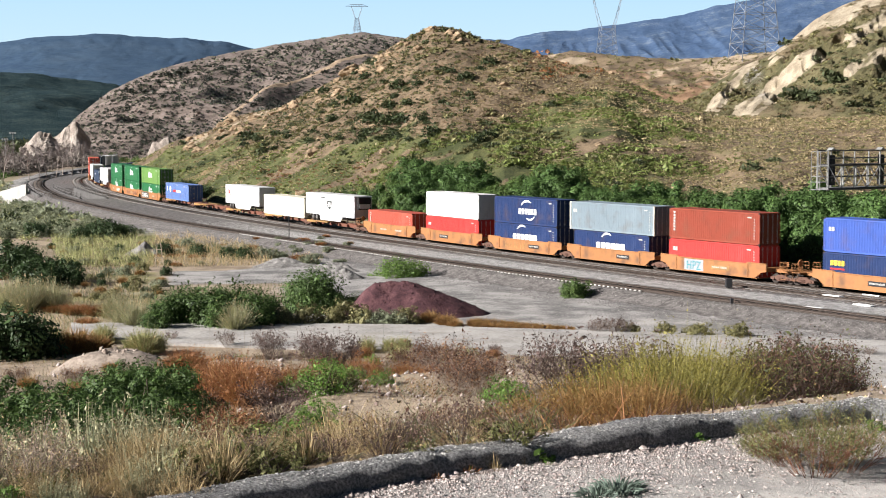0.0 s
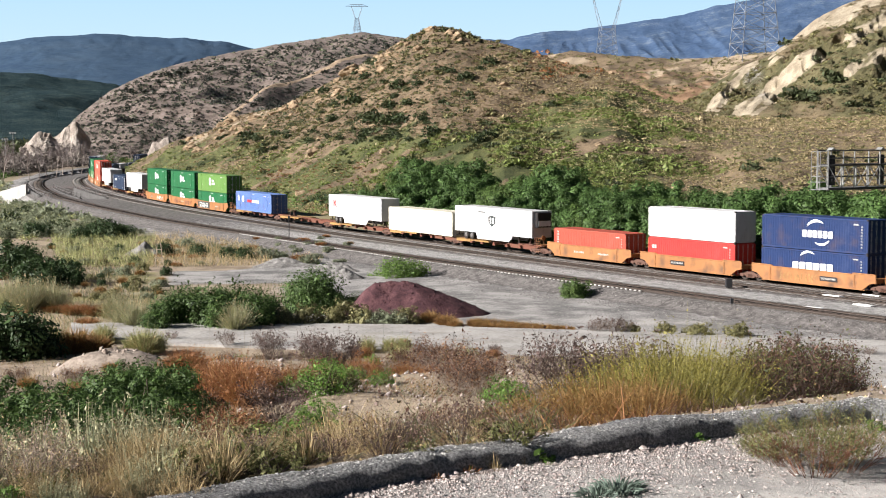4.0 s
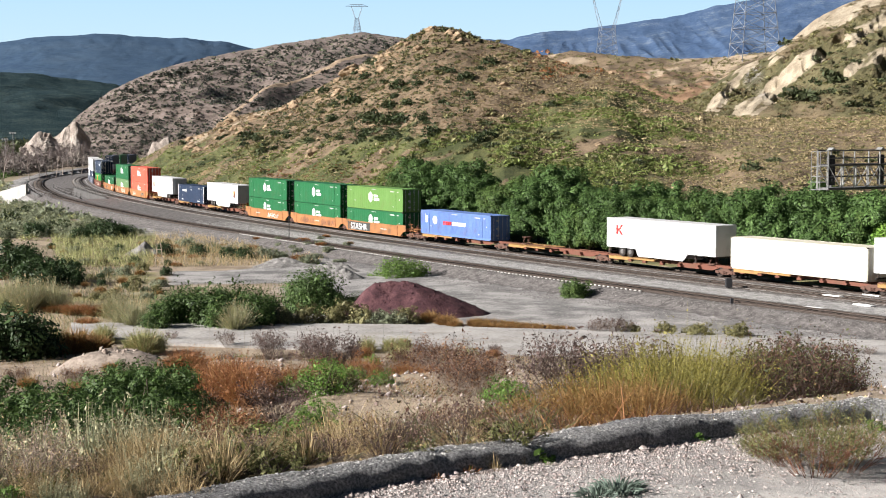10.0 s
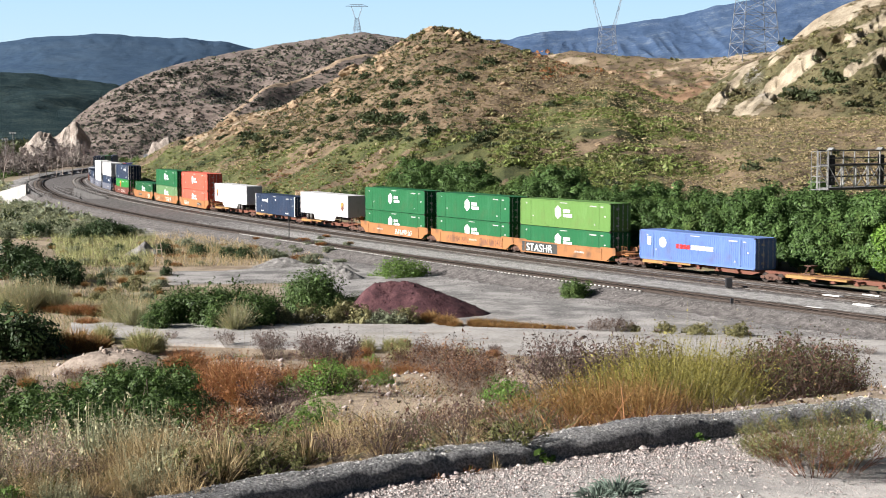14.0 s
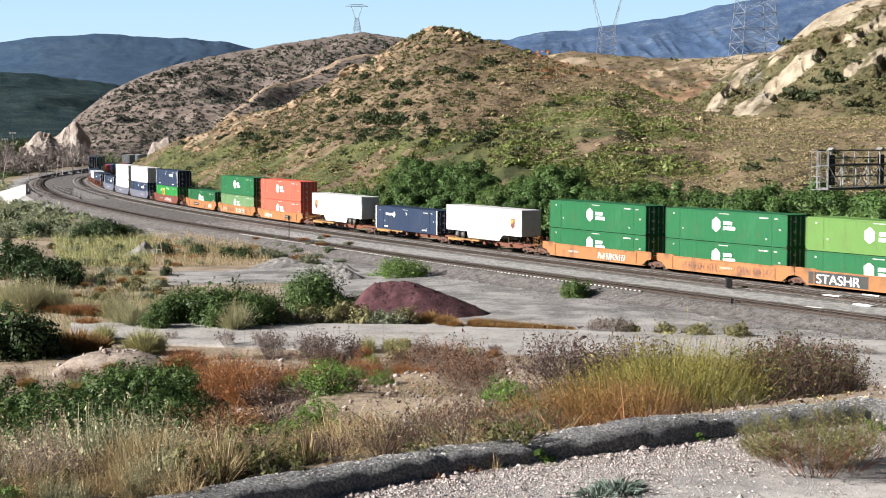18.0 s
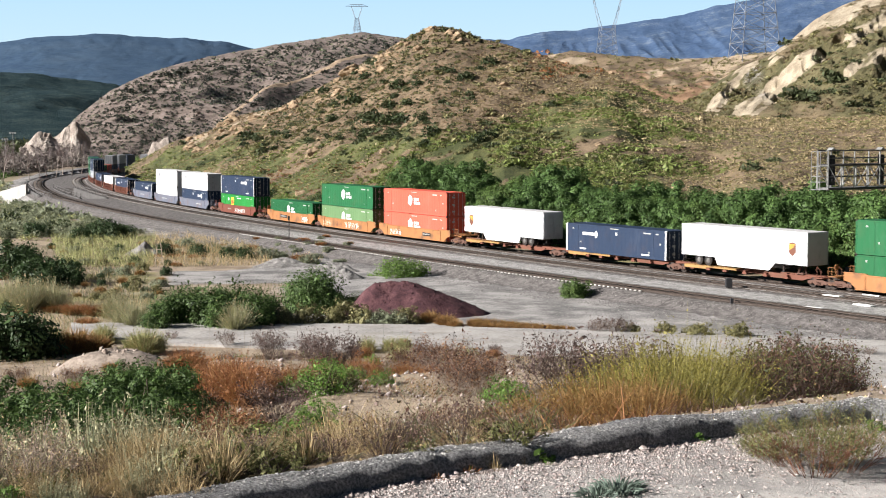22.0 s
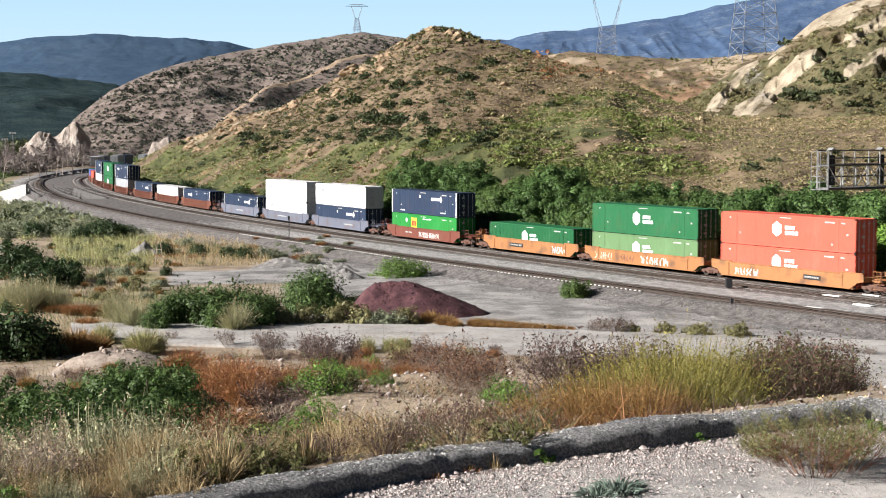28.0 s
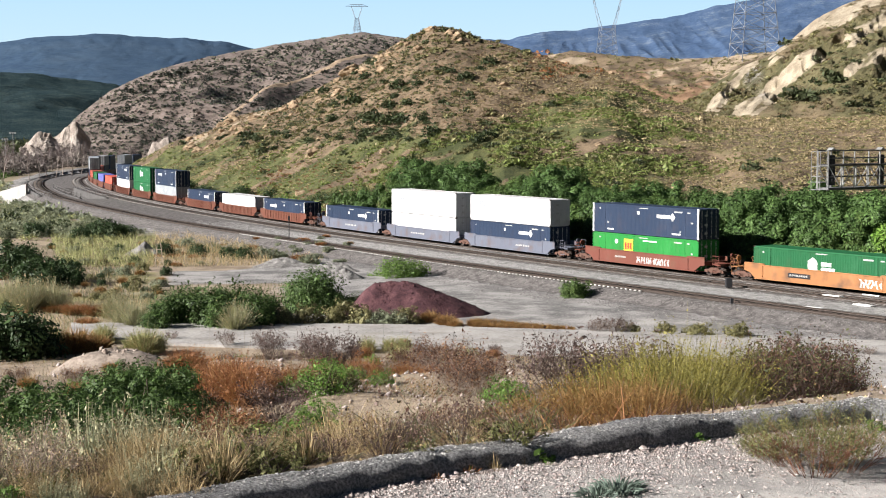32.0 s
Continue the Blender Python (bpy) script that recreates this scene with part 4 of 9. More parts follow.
def well_car(L, color, ahead, behind, first, last, ribs=False, tag=None):
    """One unit of a well car. ahead and behind: metres from its middle to its pivots; first, last: an end with coupler and ladder."""
    t = thing("well_car", f"{COLOUR[color]} steel well car carrying containers", "freight car", "cars of the train")
    h = L / 2 + 0.15
    top = 1.72

    def side():
        bm = bmesh.new()
        prism(bm, [(-h - 0.9, top - 0.02), (-h - 0.9, 0.98), (-h - 0.25, 0.86), (-h + 0.55, 0.30), (h - 0.55, 0.30), (h + 0.25, 0.86), (h + 0.9, 0.98), (h + 0.9, top - 0.02), (h - 1.5, top - 0.02), (h - 1.75, top - 0.14),
                   (-h + 1.75, top - 0.14), (-h + 1.5, top - 0.02)], -0.03, 0.03)
        return bm

    for sy in (-1, 1):
        sd = part("side_sill", shared(("side_sill", color, L), side), None, t, m=pose(0, sy * 1.43, 0))

        def chord(sy=sy):
            bm = bmesh.new()
            box(bm, -h + 1.75, h - 1.75, -0.07, 0.07, top - 0.20, top - 0.12, 0.01)
            box(bm, -h + 0.5, h - 0.5, -0.07, 0.07, 0.28, 0.36, 0.01)
            for sx in (-1, 1):
                box(bm, sx * (h - 0.3) - 1.2, sx * (h - 0.3) + 1.2, -0.07, 0.07, top - 0.08, top, 0.01)
            return bm

        part("chord", shared(("chord", color, L), chord), None, sd)

        def rib():
            bm = bmesh.new()
            box(bm, -0.05, 0.05, -0.085, 0.085, 0.36, top - 0.20, 0.01)
            return bm

        n = 22 if ribs else 5
        for i in range(n):
            x = -h + 1.4 + (2 * h - 2.8) * i / (n - 1)
            if ribs or i in (0, n - 1):
                part("rib", shared(("rib", color), rib), None, sd, m=pose(x, 0, 0))

    def floor():
        bm = bmesh.new()
        for i in range(7):
            x = -L / 2 + 0.4 + i * (L - 0.8) / 6
            box(bm, x - 0.25, x + 0.25, -1.40, 1.40, 0.25, 0.34)
        return bm

    part("floor_beam", shared(("floor_beam", color, L), floor), None, t)
    for sx, reach, is_end in ((1, ahead, first), (-1, behind, last)):
        def end(sx=sx, reach=reach):
            bm = bmesh.new()
            box(bm, h, reach + (0.9 if is_end else 0.1), -0.45, 0.45, 0.92, 1.22, 0.02)
            prism(bm, [(h - 0.05, 0.9), (h + 0.9, 0.95), (h + 0.9, 1.3), (h - 0.05, 1.3)], -1.40, 1.40)
            if is_end:
                box(bm, reach + 0.1, reach + 1.0, -1.4, 1.4, 1.14, 1.2, 0.01)
            return bm
        part("end_frame", shared(("end_frame", color, L, reach, is_end), end), None, t, m=pose(0, 0, 0, 0, 0, 0 if sx > 0 else 180))
        if is_end:
            def rail():
                bm = bmesh.new()
                for y in (-1.38, 1.38):
                    for x in (0.2, 0.6, 1.0):
                        rod(bm, (x, y, 1.18), (x, y, 1.95), 0.022, 6)
                    rod(bm, (0.2, y, 1.95), (1.0, y, 1.95), 0.022, 6)
                    rod(bm, (0.2, y, 1.6), (1.0, y, 1.6), 0.018, 6)
                    box(bm, 0.25, 0.95, y - 0.03, y + 0.03, 0.45, 0.5)
                    rod(bm, (0.3, y, 0.47), (0.3, y, 1.2), 0.02, 6)
                    rod(bm, (0.9, y, 0.47), (0.9, y, 1.2), 0.02, 6)
                rod(bm, (0.85, 0.5, 1.2), (0.85, 0.5, 1.9), 0.03, 6)
                rod(bm, (0.83, 0.5, 1.9), (0.90, 0.5, 1.9), 0.28, 14)
                return bm
            for hr in pieces("handrail", ("handrail", color), rail, P_[color], t):
                hr.matrix_basis = pose(sx * reach, 0, 0, 0, 0, 0 if sx > 0 else 180)
            add_coupler(t, sx * (reach + 0.5), sx)
    add_truck(t, -behind)
    if first:
        add_truck(t, ahead)
    if tag:
        tag(t, L)
    return t


def tag_plate(t, L, x=0.0, dark=True, w=2.0):
    bm = bmesh.new()
    box(bm, x - w / 2, x + w / 2, -1.482, -1.462, 0.72, 1.14)
    p = part("plate", bm, P_["markk" if dark else "deck"], t, "black number plate" if dark else "tan number plate")
    for i in range(8):
        xa = x - w * 0.42 + i * w * 0.105
        bm = bmesh.new()
        box(bm, xa, xa + w * 0.055, -1.490, -1.482, 0.86, 1.02)
        part("number_bar", bm, P_["markd"], p)


def tag_numbers(t, L, x=-2.0, w=1.6):
    for i in range(8):
        bm = bmesh.new()
        xa = x - w / 2 + i * w / 8 + (0.12 if i > 3 else 0)
        box(bm, xa, xa + w * 0.075, -1.474, -1.462, 0.85, 1.03)
        part("number_bar", bm, P_["markd"], t, "white bar of a number")


def tag_spray(t, x, w, seed, colour="markw", h=0.80, z=0.46):
    part("graffiti", scribble(x, z, w, h, -1.462, seed), P_[colour], t, "sprayed graffiti strokes")["kind"] = "stuff"


def tag_text(t, text, x, size, colour, back=None, wide=1.0):
    if back:
        bm = bmesh.new()
        box(bm, x - size * wide * len(text) * 0.40, x + size * wide * len(text) * 0.40, -1.470, -1.462, 0.40, 1.46)
        part("graffiti_ground", done(bm), P_[back], t, "pale sprayed patch")
    me = letters(text, size)
    me.transform(Matrix.Diagonal((wide, 1, 1, 1)))
    me.materials.append(P_[colour])
    part("graffiti", me, None, t, "sprayed block letters", m=pose(x, -1.476, 0.50))


def stack(s_far, L, lower, upper, well, ahead, behind, first, last, low_mark=None, up_mark=None, up_len=None, kind="steel", post="", ribs=False, tag=None, low_kind=None, up_post=None):
    c = s_far - L / 2
    rides(well_car(L, well, ahead, behind, first, last, ribs, tag), c)
    where = "in a well car" if upper else "alone in a well car"
    rides(container(L, lower, f"{COLOUR[lower]} steel container {where}", low_kind or kind, low_mark, post=post), c, Matrix.Translation((0, 0, 0.35)))
    if upper:
        rides(container(up_len or L, upper, f"{COLOUR[upper]} steel container stacked on a {COLOUR[lower]} one", kind, up_mark, post=post if up_post is None else up_post), c, Matrix.Translation((0, 0, 3.30)))


def spine_car(ahead, behind, first, last):
    """One unit of a spine car: a box beam with arms, wheel decks and a hitch."""
    t = thing("spine_car", "red-brown steel spine car with tan wheel decks", "freight car", "cars of the train")
    bm = bmesh.new()
    box(bm, -behind, ahead, -0.32, 0.32, 0.62, 0.98, 0.02)
    part("centre_beam", done(bm), P_["spine"], t)
    for x in (-6.6, -4.4, -2.2, 0.4, 3.0, 5.6):
        def arm():
            bm = bmesh.new()
            box(bm, -0.12, 0.12, -1.36, 1.36, 0.72, 0.90, 0.01)
            box(bm, -0.25, 0.25, -1.36, -1.05, 0.55, 0.74, 0.01)
            box(bm, -0.25, 0.25, 1.05, 1.36, 0.55, 0.74, 0.01)
            return bm
        part("arm", shared(("arm", "spine"), arm), None, t, m=pose(x, 0, 0))

    def deck():
        bm = bmesh.new()
        box(bm, -7.6, -4.6, -0.05, 0.05, 0.66, 0.98, 0.01)
        box(bm, -4.6, -0.6, -0.05, 0.05, 0.80, 0.98, 0.01)
        box(bm, -7.6, -0.6, -0.05, 0.85, 0.93, 0.97)
        return bm
    for sy in (-1, 1):
        part("wheel_deck", shared(("wheel_deck", "deck"), deck), None, t, "yellow-tan wheel deck", m=pose(0, sy * 1.36, 0) if sy < 0 else pose(-8.2, 1.36, 0, 0, 0, 180))

    def apron():
        bm = bmesh.new()
        prism(bm, [(2.6, 0.52), (2.6, 0.95), (7.6, 0.95), (8.2, 0.80), (7.2, 0.52)], -0.04, 0.04)
        return bm
    for sy in (-1, 1):
        part("side_apron", shared(("side_apron", "spine"), apron), None, t, m=pose(0, sy * 0.95, 0))

    def hitch():
        bm = bmesh.new()
        box(bm, -0.45, 0.45, -0.5, 0.5, 0.96, 1.06, 0.02)
        rod(bm, (-0.3, 0.35, 1.0), (0.15, 0.35, 1.75), 0.06, 8)
        rod(bm, (-0.3, -0.35, 1.0), (0.15, -0.35, 1.75), 0.06, 8)
        rod(bm, (0.4, 0, 1.0), (0.2, 0, 1.75), 0.06, 8)
        box(bm, -0.35, 0.45, -0.45, 0.45, 1.72, 1.80, 0.02)
        return bm
    add_truck(t, -behind)
    if first:
        add_truck(t, ahead)
    for sx, reach, is_end in ((1, ahead, first), (-1, behind, last)):
        if is_end:
            add_coupler(t, sx * (reach + 0.3), sx)

            def rail():
                bm = bmesh.new()
                for y in (-1.3, 1.3):
                    rod(bm, (0, y, 0.9), (0, y, 1.9), 0.025, 6)
                    rod(bm, (0.5, y, 0.9), (0.5, y, 1.5), 0.025, 6)
                    rod(bm, (0, y, 1.9), (0.5, y, 1.5), 0.025, 6)
                box(bm, -0.3, 0.7, -1.35, 1.35, 0.86, 0.93)
                return bm
            for hr in pieces("handrail", ("handrail", "spine"), rail, P_["spine"], t):
                hr.matrix_basis = pose(sx * reach, 0, 0, 0, 0, 0 if sx > 0 else 180)
    return t, shared(("hitch", "truck"), hitch)


def trailer(label, emblem=None, reefer=False, nose_trim="white", H=2.95):
    """A road trailer: smooth box, skirts, tandem wheels at its rear (-x), landing legs and kingpin plate at its nose (+x)."""
    t = thing("road_trailer", label, "trailer", "trailers on the train")
    L, W, z0 = L53, 1.29, 0.86
    bm = bmesh.new()
    box(bm, -L / 2, L / 2, -W, W, z0, z0 + H, 0.04)
    part("box_body", done(bm), P_["white"], t)

    def trim():
        bm = bmesh.new()
        for sy in (-1, 1):
            box(bm, -L / 2, L / 2, sy * W - 0.012, sy * W + 0.012, z0 + 0.0, z0 + 0.14)
            box(bm, -L / 2, L / 2, sy * W - 0.012, sy * W + 0.012, z0 + H - 0.12, z0 + H - 0.01)
            for x in (-L / 2 + 0.05, L / 2 - 0.05):
                box(bm, x - 0.05, x + 0.05, sy * W - 0.014, sy * W + 0.014, z0, z0 + H - 0.03)
            for i in range(1, 13):
                x = -L / 2 + i * L / 13
                box(bm, x - 0.012, x + 0.012, sy * W - 0.008, sy * W + 0.008, z0 + 0.14, z0 + H - 0.12)
        return bm
    part("rail_trim", shared(("rail_trim", "alu"), trim), None, t, "bare aluminium edge rails")

    def skirt():
        bm = bmesh.new()
        prism(bm, [(-3.6, z0), (-3.2, z0 - 0.72), (3.4, z0 - 0.72), (4.2, z0)], -0.02, 0.02)
        return bm
    for sy in (-1, 1):
        part("side_skirt", shared(("side_skirt", "white"), skirt), None, t, "white aerodynamic skirt", m=pose(0, sy * 1.22, 0))

    def wheel():
        bm = bmesh.new()
        rod(bm, (0, -0.28, 0), (0, 0.28, 0), 0.50, 24)
        return bm

    def hub():
        bm = bmesh.new()
        rod(bm, (0, -0.03, 0), (0, 0.02, 0), 0.23, 18)
        rod(bm, (0, -0.07, 0), (0, 0.0, 0), 0.11, 10)
        return bm
    for x in (-L / 2 + 2.4, -L / 2 + 3.65):
        for sy in (-1, 1):
            w = part("wheel", shared(("wheel", "tyre"), wheel), None, t, m=pose(x, sy * 0.98, 0.50, 0, 0, 0 if sy < 0 else 180))
            part("wheel_rim", shared(("wheel_rim", "hub"), hub), None, w, "pale metal rim", m=pose(0, -0.28, 0))

    def gear():
        bm = bmesh.new()
        box(bm, -L / 2 + 1.6, -L / 2 + 4.6, -0.6, 0.6, z0 - 0.28, z0)
        for x in (-L / 2 + 2.4, -L / 2 + 3.65):
            rod(bm, (x, -0.9, 0.5), (x, 0.9, 0.5), 0.07, 8)
        for y in (-0.8, 0.8):
            box(bm, L / 2 - 3.3, L / 2 - 3.15, y - 0.07, y + 0.07, 0.12, z0)
            box(bm, L / 2 - 3.4, L / 2 - 3.05, y - 0.14, y + 0.14, 0.08, 0.13)
        box(bm, L / 2 - 3.3, L / 2 - 3.15, -0.8, 0.8, 0.5, 0.58)
        box(bm, L / 2 - 1.6, L / 2 - 0.4, -0.6, 0.6, z0 - 0.12, z0)
        box(bm, -L / 2 + 0.02, -L / 2 + 0.14, -1.15, 1.15, 0.30, 0.42)
        for y in (-0.8, 0.8):
            box(bm, -L / 2 + 0.02, -L / 2 + 0.12, y - 0.05, y + 0.05, 0.3, z0)
        return bm
    part("running_gear", shared(("running_gear", "dark"), gear), None, t, "black running gear and landing legs")

    def door():
        bm = bmesh.new()
        box(bm, -0.02, 0.02, -0.60, 0.60, z0 + 0.15, z0 + H - 0.12, 0.005)
        rod(bm, (-0.05, 0.35, z0 + 0.1), (-0.05, 0.35, z0 + H - 0.1), 0.02, 6)
        return bm
    for y in (-0.62, 0.62):
        part("rear_door", shared(("rear_door", "alu"), door), None, t, m=pose(-L / 2 - 0.02, y, 0))
    if reefer:
        bm = bmesh.new()
        box(bm, L / 2, L / 2 + 0.55, -0.95, 0.95, z0 + 1.15, z0 + H - 0.15, 0.08)
        unit = part("cooling_unit", done(bm), P_["markk"], t, "black cooling unit on the nose")
        bm = bmesh.new()
        box(bm, L / 2 + 0.55, L / 2 + 0.58, -0.8, 0.8, z0 + 1.3, z0 + 1.9, 0.01)
        part("grille", done(bm), P_["alu"], unit)
    if emblem:
        emblem(t, L, H, z0, -W)
    return t


def emb_shield(t, L, H, z0, y):
    bm = bmesh.new()
    prism(bm, [(-0.8, z0 + 1.95), (-0.72, z0 + 1.2), (-0.05, z0 + 0.8), (0.62, z0 + 1.2), (0.7, z0 + 1.95), (-0.05, z0 + 2.08)], y - 0.02, y)
    s = part("emblem", done(bm), P_["shieldgrey"], t, "dark grey shield emblem")
    bm = bmesh.new()
    for x in (-0.45, 0.1):
        box(bm, x, x + 0.22, y - 0.03, y - 0.02, z0 + 1.15, z0 + 1.85)
    split("emblem_bar", bm, P_["markw"], s)
    bm = bmesh.new()
    bars(bm, -2.2, z0 + 2.35, 1.6, 0.12, y, 6)
    split("lettering_bar", bm, P_["markk"], t, "black bars of small writing")


def emb_letter(t, L, H, z0, y):
    bm = bmesh.new()
    box(bm, -6.6, -6.3, y - 0.02, y, z0 + 1.3, z0 + 2.3)
    prism(bm, [(-6.3, z0 + 1.75), (-5.85, z0 + 2.3), (-5.55, z0 + 2.3), (-6.05, z0 + 1.75)], y - 0.02, y)
    prism(bm, [(-6.3, z0 + 1.85), (-6.05, z0 + 1.85), (-5.5, z0 + 1.3), (-5.85, z0 + 1.3)], y - 0.018, y)
    split("emblem", bm, P_["markr"], t, "red and black emblem")


def emb_crest(x, other=False):
    def f(t, L, H, z0, y):
        sy, a, b = (y, -0.02, -0.03) if not other else (-y, 0.02, 0.03)
        bm = bmesh.new()
        prism(bm, [(x - 0.42, z0 + 1.9), (x - 0.42, z0 + 1.1), (x, z0 + 0.75), (x + 0.42, z0 + 1.1), (x + 0.42, z0 + 1.9), (x, z0 + 2.0)], sy + a, sy)
        e = part("emblem", done(bm), P_["spine"], t, "brown shield emblem")
        bm = bmesh.new()
        prism(bm, [(x - 0.36, z0 + 1.85), (x + 0.36, z0 + 1.85), (x + 0.1, z0 + 1.5), (x - 0.36, z0 + 1.3)], sy + b, sy + a)
        split("emblem_bar", done(bm), P_["gold"], e)
    return f


L40, L45, L53 = 12.19, 13.72, 16.15
H40, H53 = 7.75, 9.75


def tags(*fs):
    def f(t, L):
        for g in fs:
            g(t, L)
    return f


# containers by 40 feet, in one five-unit car
stack(3.5, L40, "cobalt", "blue", "orange_well", H40, 8.6, False, True, mark_seal, mark_corner, tag=tags(lambda t, L: tag_plate(t, L, 0.0), lambda t, L: tag_numbers(t, L, 3.5)))
stack(23.3, L40, "red", "brown", "orange_well", 8.6, H40, True, False, mark_corner, mark_column,
      tag=tags(lambda t, L: tag_text(t, "HPZ", -2.4, 1.15, "teal", "steelgrey", 0.95), lambda t, L: tag_plate(t, L, 1.2, False, 2.4)))
stack(38.5, L40, "cobalt", "grey", "orange_well", H40, H40, False, False, mark_swoosh_low, mark_corner, L45, tag=tags(lambda t, L: tag_plate(t, L, 2.2)), up_post="cream")
stack(53.8, L40, "cobalt", "cobalt", "orange_well", H40, H40, False, False, mark_swoosh_low, mark_swoosh_top, tag=tags(lambda t, L: tag_plate(t, L, 2.0), lambda t, L: tag_spray(t, -1.5, 4.5, 3, "deck")))
stack(69.4, L40, "red", "white", "orange_well", H40, H40, False, False, mark_corner, None, tag=tags(lambda t, L: tag_plate(t, L, -1.6)))
stack(85.1, L40, "dullred", None, "orange_well", H40, 8.3, False, True, mark_column, tag=tags(lambda t, L: tag_numbers(t, L, -1.5), lambda t, L: tag_numbers(t, L, 2.6)))

# trailers and boxes on a five-unit spine car
SPINES = [(97.3, 8.6, 8.4), (114.1, 8.4, 9.1), (132.3, 9.1, 9.1), (150.6, 9.1, 9.7), (170.0, 9.7, 9.0)]
for i, (c, ah, bh) in enumerate(SPINES):
    sp, hm = spine_car(ah, bh, i == 0, i == 4)
    rides(sp, c)
    if i in (0, 2, 3):
        part("hitch", hm, None, sp, m=pose(6.5 if i != 3 else -6.0, 0, 0))


def on_spine(ob, far, z, flip=False):
    rides(ob, far - L53 / 2, Matrix.Translation((0, 0, z)) @ (Matrix.Rotation(math.pi, 4, "Z") if flip else Matrix.Identity(4)))


on_spine(trailer("white road trailer with a dark shield emblem and cooling unit", emb_shield, True), 105.4, 0.98)
on_spine(container(L53, "cream", "plain cream container on a spine car", "smooth"), 122.2, 0.99)
on_spine(trailer("white road trailer with a red emblem", emb_letter), 140.4, 0.98)
on_spine(container(L53, "sky", "light blue container on a spine car", "steel", mark_blue), 178.2, 0.99)

# green containers in a three-unit car
G2 = dict(kind="smooth")
stack(199.0, L53, "green", "lime", "orange_well", 9.9, 9.2, True, False, mark_hex, mark_hex, tag=tags(lambda t, L: tag_text(t, "STASHR", -4.2, 1.15, "markw", "shieldgrey", 1.2), lambda t, L: tag_numbers(t, L, 3.0)), **G2)
stack(217.3, L53, "green", "green", "orange_well", 9.2, 9.5, False, False, mark_hex, mark_hex,
      tag=tags(lambda t, L: tag_spray(t, -2.6, 5.0, 8, "brownspray"), lambda t, L: tag_plate(t, L, 0.6, False), lambda t, L: tag_spray(t, 4.4, 5.0, 9, "brownspray")), **G2)
stack(236.4, L53, "green", "green", "orange_well", 9.5, 9.9, False, True, mark_hex, mark_hex, tag=tags(lambda t, L: tag_spray(t, 2.8, 4.6, 11, "markw", 0.7), lambda t, L: tag_numbers(t, L, -3.6)), **G2)

# trailers and a navy box on a three-unit spine car
for i, (c, ah, bh) in enumerate(((249.8, 9.2, 9.2), (268.2, 9.2, 10.2), (288.6, 10.2, 9.4))):
    sp, hm = spine_car(ah, bh, i == 0, i == 2)
    rides(sp, c)
    if i != 1:
        part("hitch", hm, None, sp, m=pose(6.4 if i == 0 else -6.4, 0, 0))
on_spine(trailer("white road trailer with a brown and gold shield", emb_crest(6.3)), 257.9, 0.98)
on_spine(container(L53, "navy", "navy blue container with white end posts on a spine car", "smooth", mark_diamond_left, post="markw"), 276.3, 0.99)
on_spine(trailer("white road trailer with a gold shield, rear wheels forward", emb_crest(6.6, True)), 296.7, 0.98, True)

# orange and green containers in a three-unit car
stack(317.0, L53, "orange", "orange", "orange_well", 9.9, 9.6, True, False, mark_hex, mark_hex, tag=tags(lambda t, L: tag_spray(t, -4.6, 3.0, 21, "markw", 0.7), lambda t, L: tag_plate(t, L, 3.4)), **G2)
stack(336.3, L53, "mint", "green", "orange_well", 9.6, 9.7, False, False, mark_hex, mark_hex,
      tag=tags(lambda t, L: tag_spray(t, 1.9, 4.2, 23, "markw"), lambda t, L: tag_spray(t, -2.2, 2.2, 24, "brownspray"), lambda t, L: tag_spray(t, -6.0, 3.0, 25, "cream")), **G2)
stack(355.7, L53, "green", None, "orange_well", 9.7, 9.9, False, True, mark_hex, tag=tags(lambda t, L: tag_plate(t, L, -2.4, True, 2.6), lambda t, L: tag_spray(t, 5.6, 2.6, 27, "markw")), low_kind="steel")
# a single rust-brown car
stack(379.2, L53, "emp", "navy", "rust_well", 10.0, 10.0, True, True, mark_emp, mark_diamond, post="", up_post="markw",
      tag=tags(lambda t, L: tag_spray(t, 1.6, 5.0, 29, "markw", 0.7), lambda t, L: tag_numbers(t, L, -3.4)), **G2)
# a grey-blue three-unit car
stack(402.9, L53, "navy", "white", "blue_well", 9.9, 9.7, True, False, mark_diamond, mark_plain, tag=tags(lambda t, L: tag_numbers(t, L, 3.0, 2.6)), **G2)
stack(422.3, L53, "white", "white", "blue_well", 9.7, 9.9, False, False, mark_plain, mark_plain, tag=tags(lambda t, L: tag_numbers(t, L, -1.0, 3.4)), **G2)
stack(442.2, L53, "navy", None, "blue_well", 9.9, 10.0, False, True, mark_diamond, post="markw", tag=tags(lambda t, L: tag_numbers(t, L, 0.0, 3.4)), **G2)
# rusty ribbed cars
stack(466.2, L53, "navy", None, "ribbed_well", 10.0, 10.0, True, False, mark_diamond_left, post="markw", ribs=True, **G2)
stack(486.2, L53, "white", None, "ribbed_well", 10.0, 10.1, False, False, mark_plain, ribs=True, **G2)
stack(506.5, L53, "navy", None, "ribbed_well", 10.1, 10.0, False, True, mark_diamond, post="markw", ribs=True, **G2)
stack(530.6, L53, "steelgrey", "navy", "ribbed_well", 10.2, 10.2, True, False, mark_diamond_left, mark_diamond_left, post="", up_post="markw", ribs=True, **G2)
stack(551.0, L53, "green", "green", "ribbed_well", 10.2, 10.3, False, False, mark_hex, mark_hex, ribs=True, **G2)
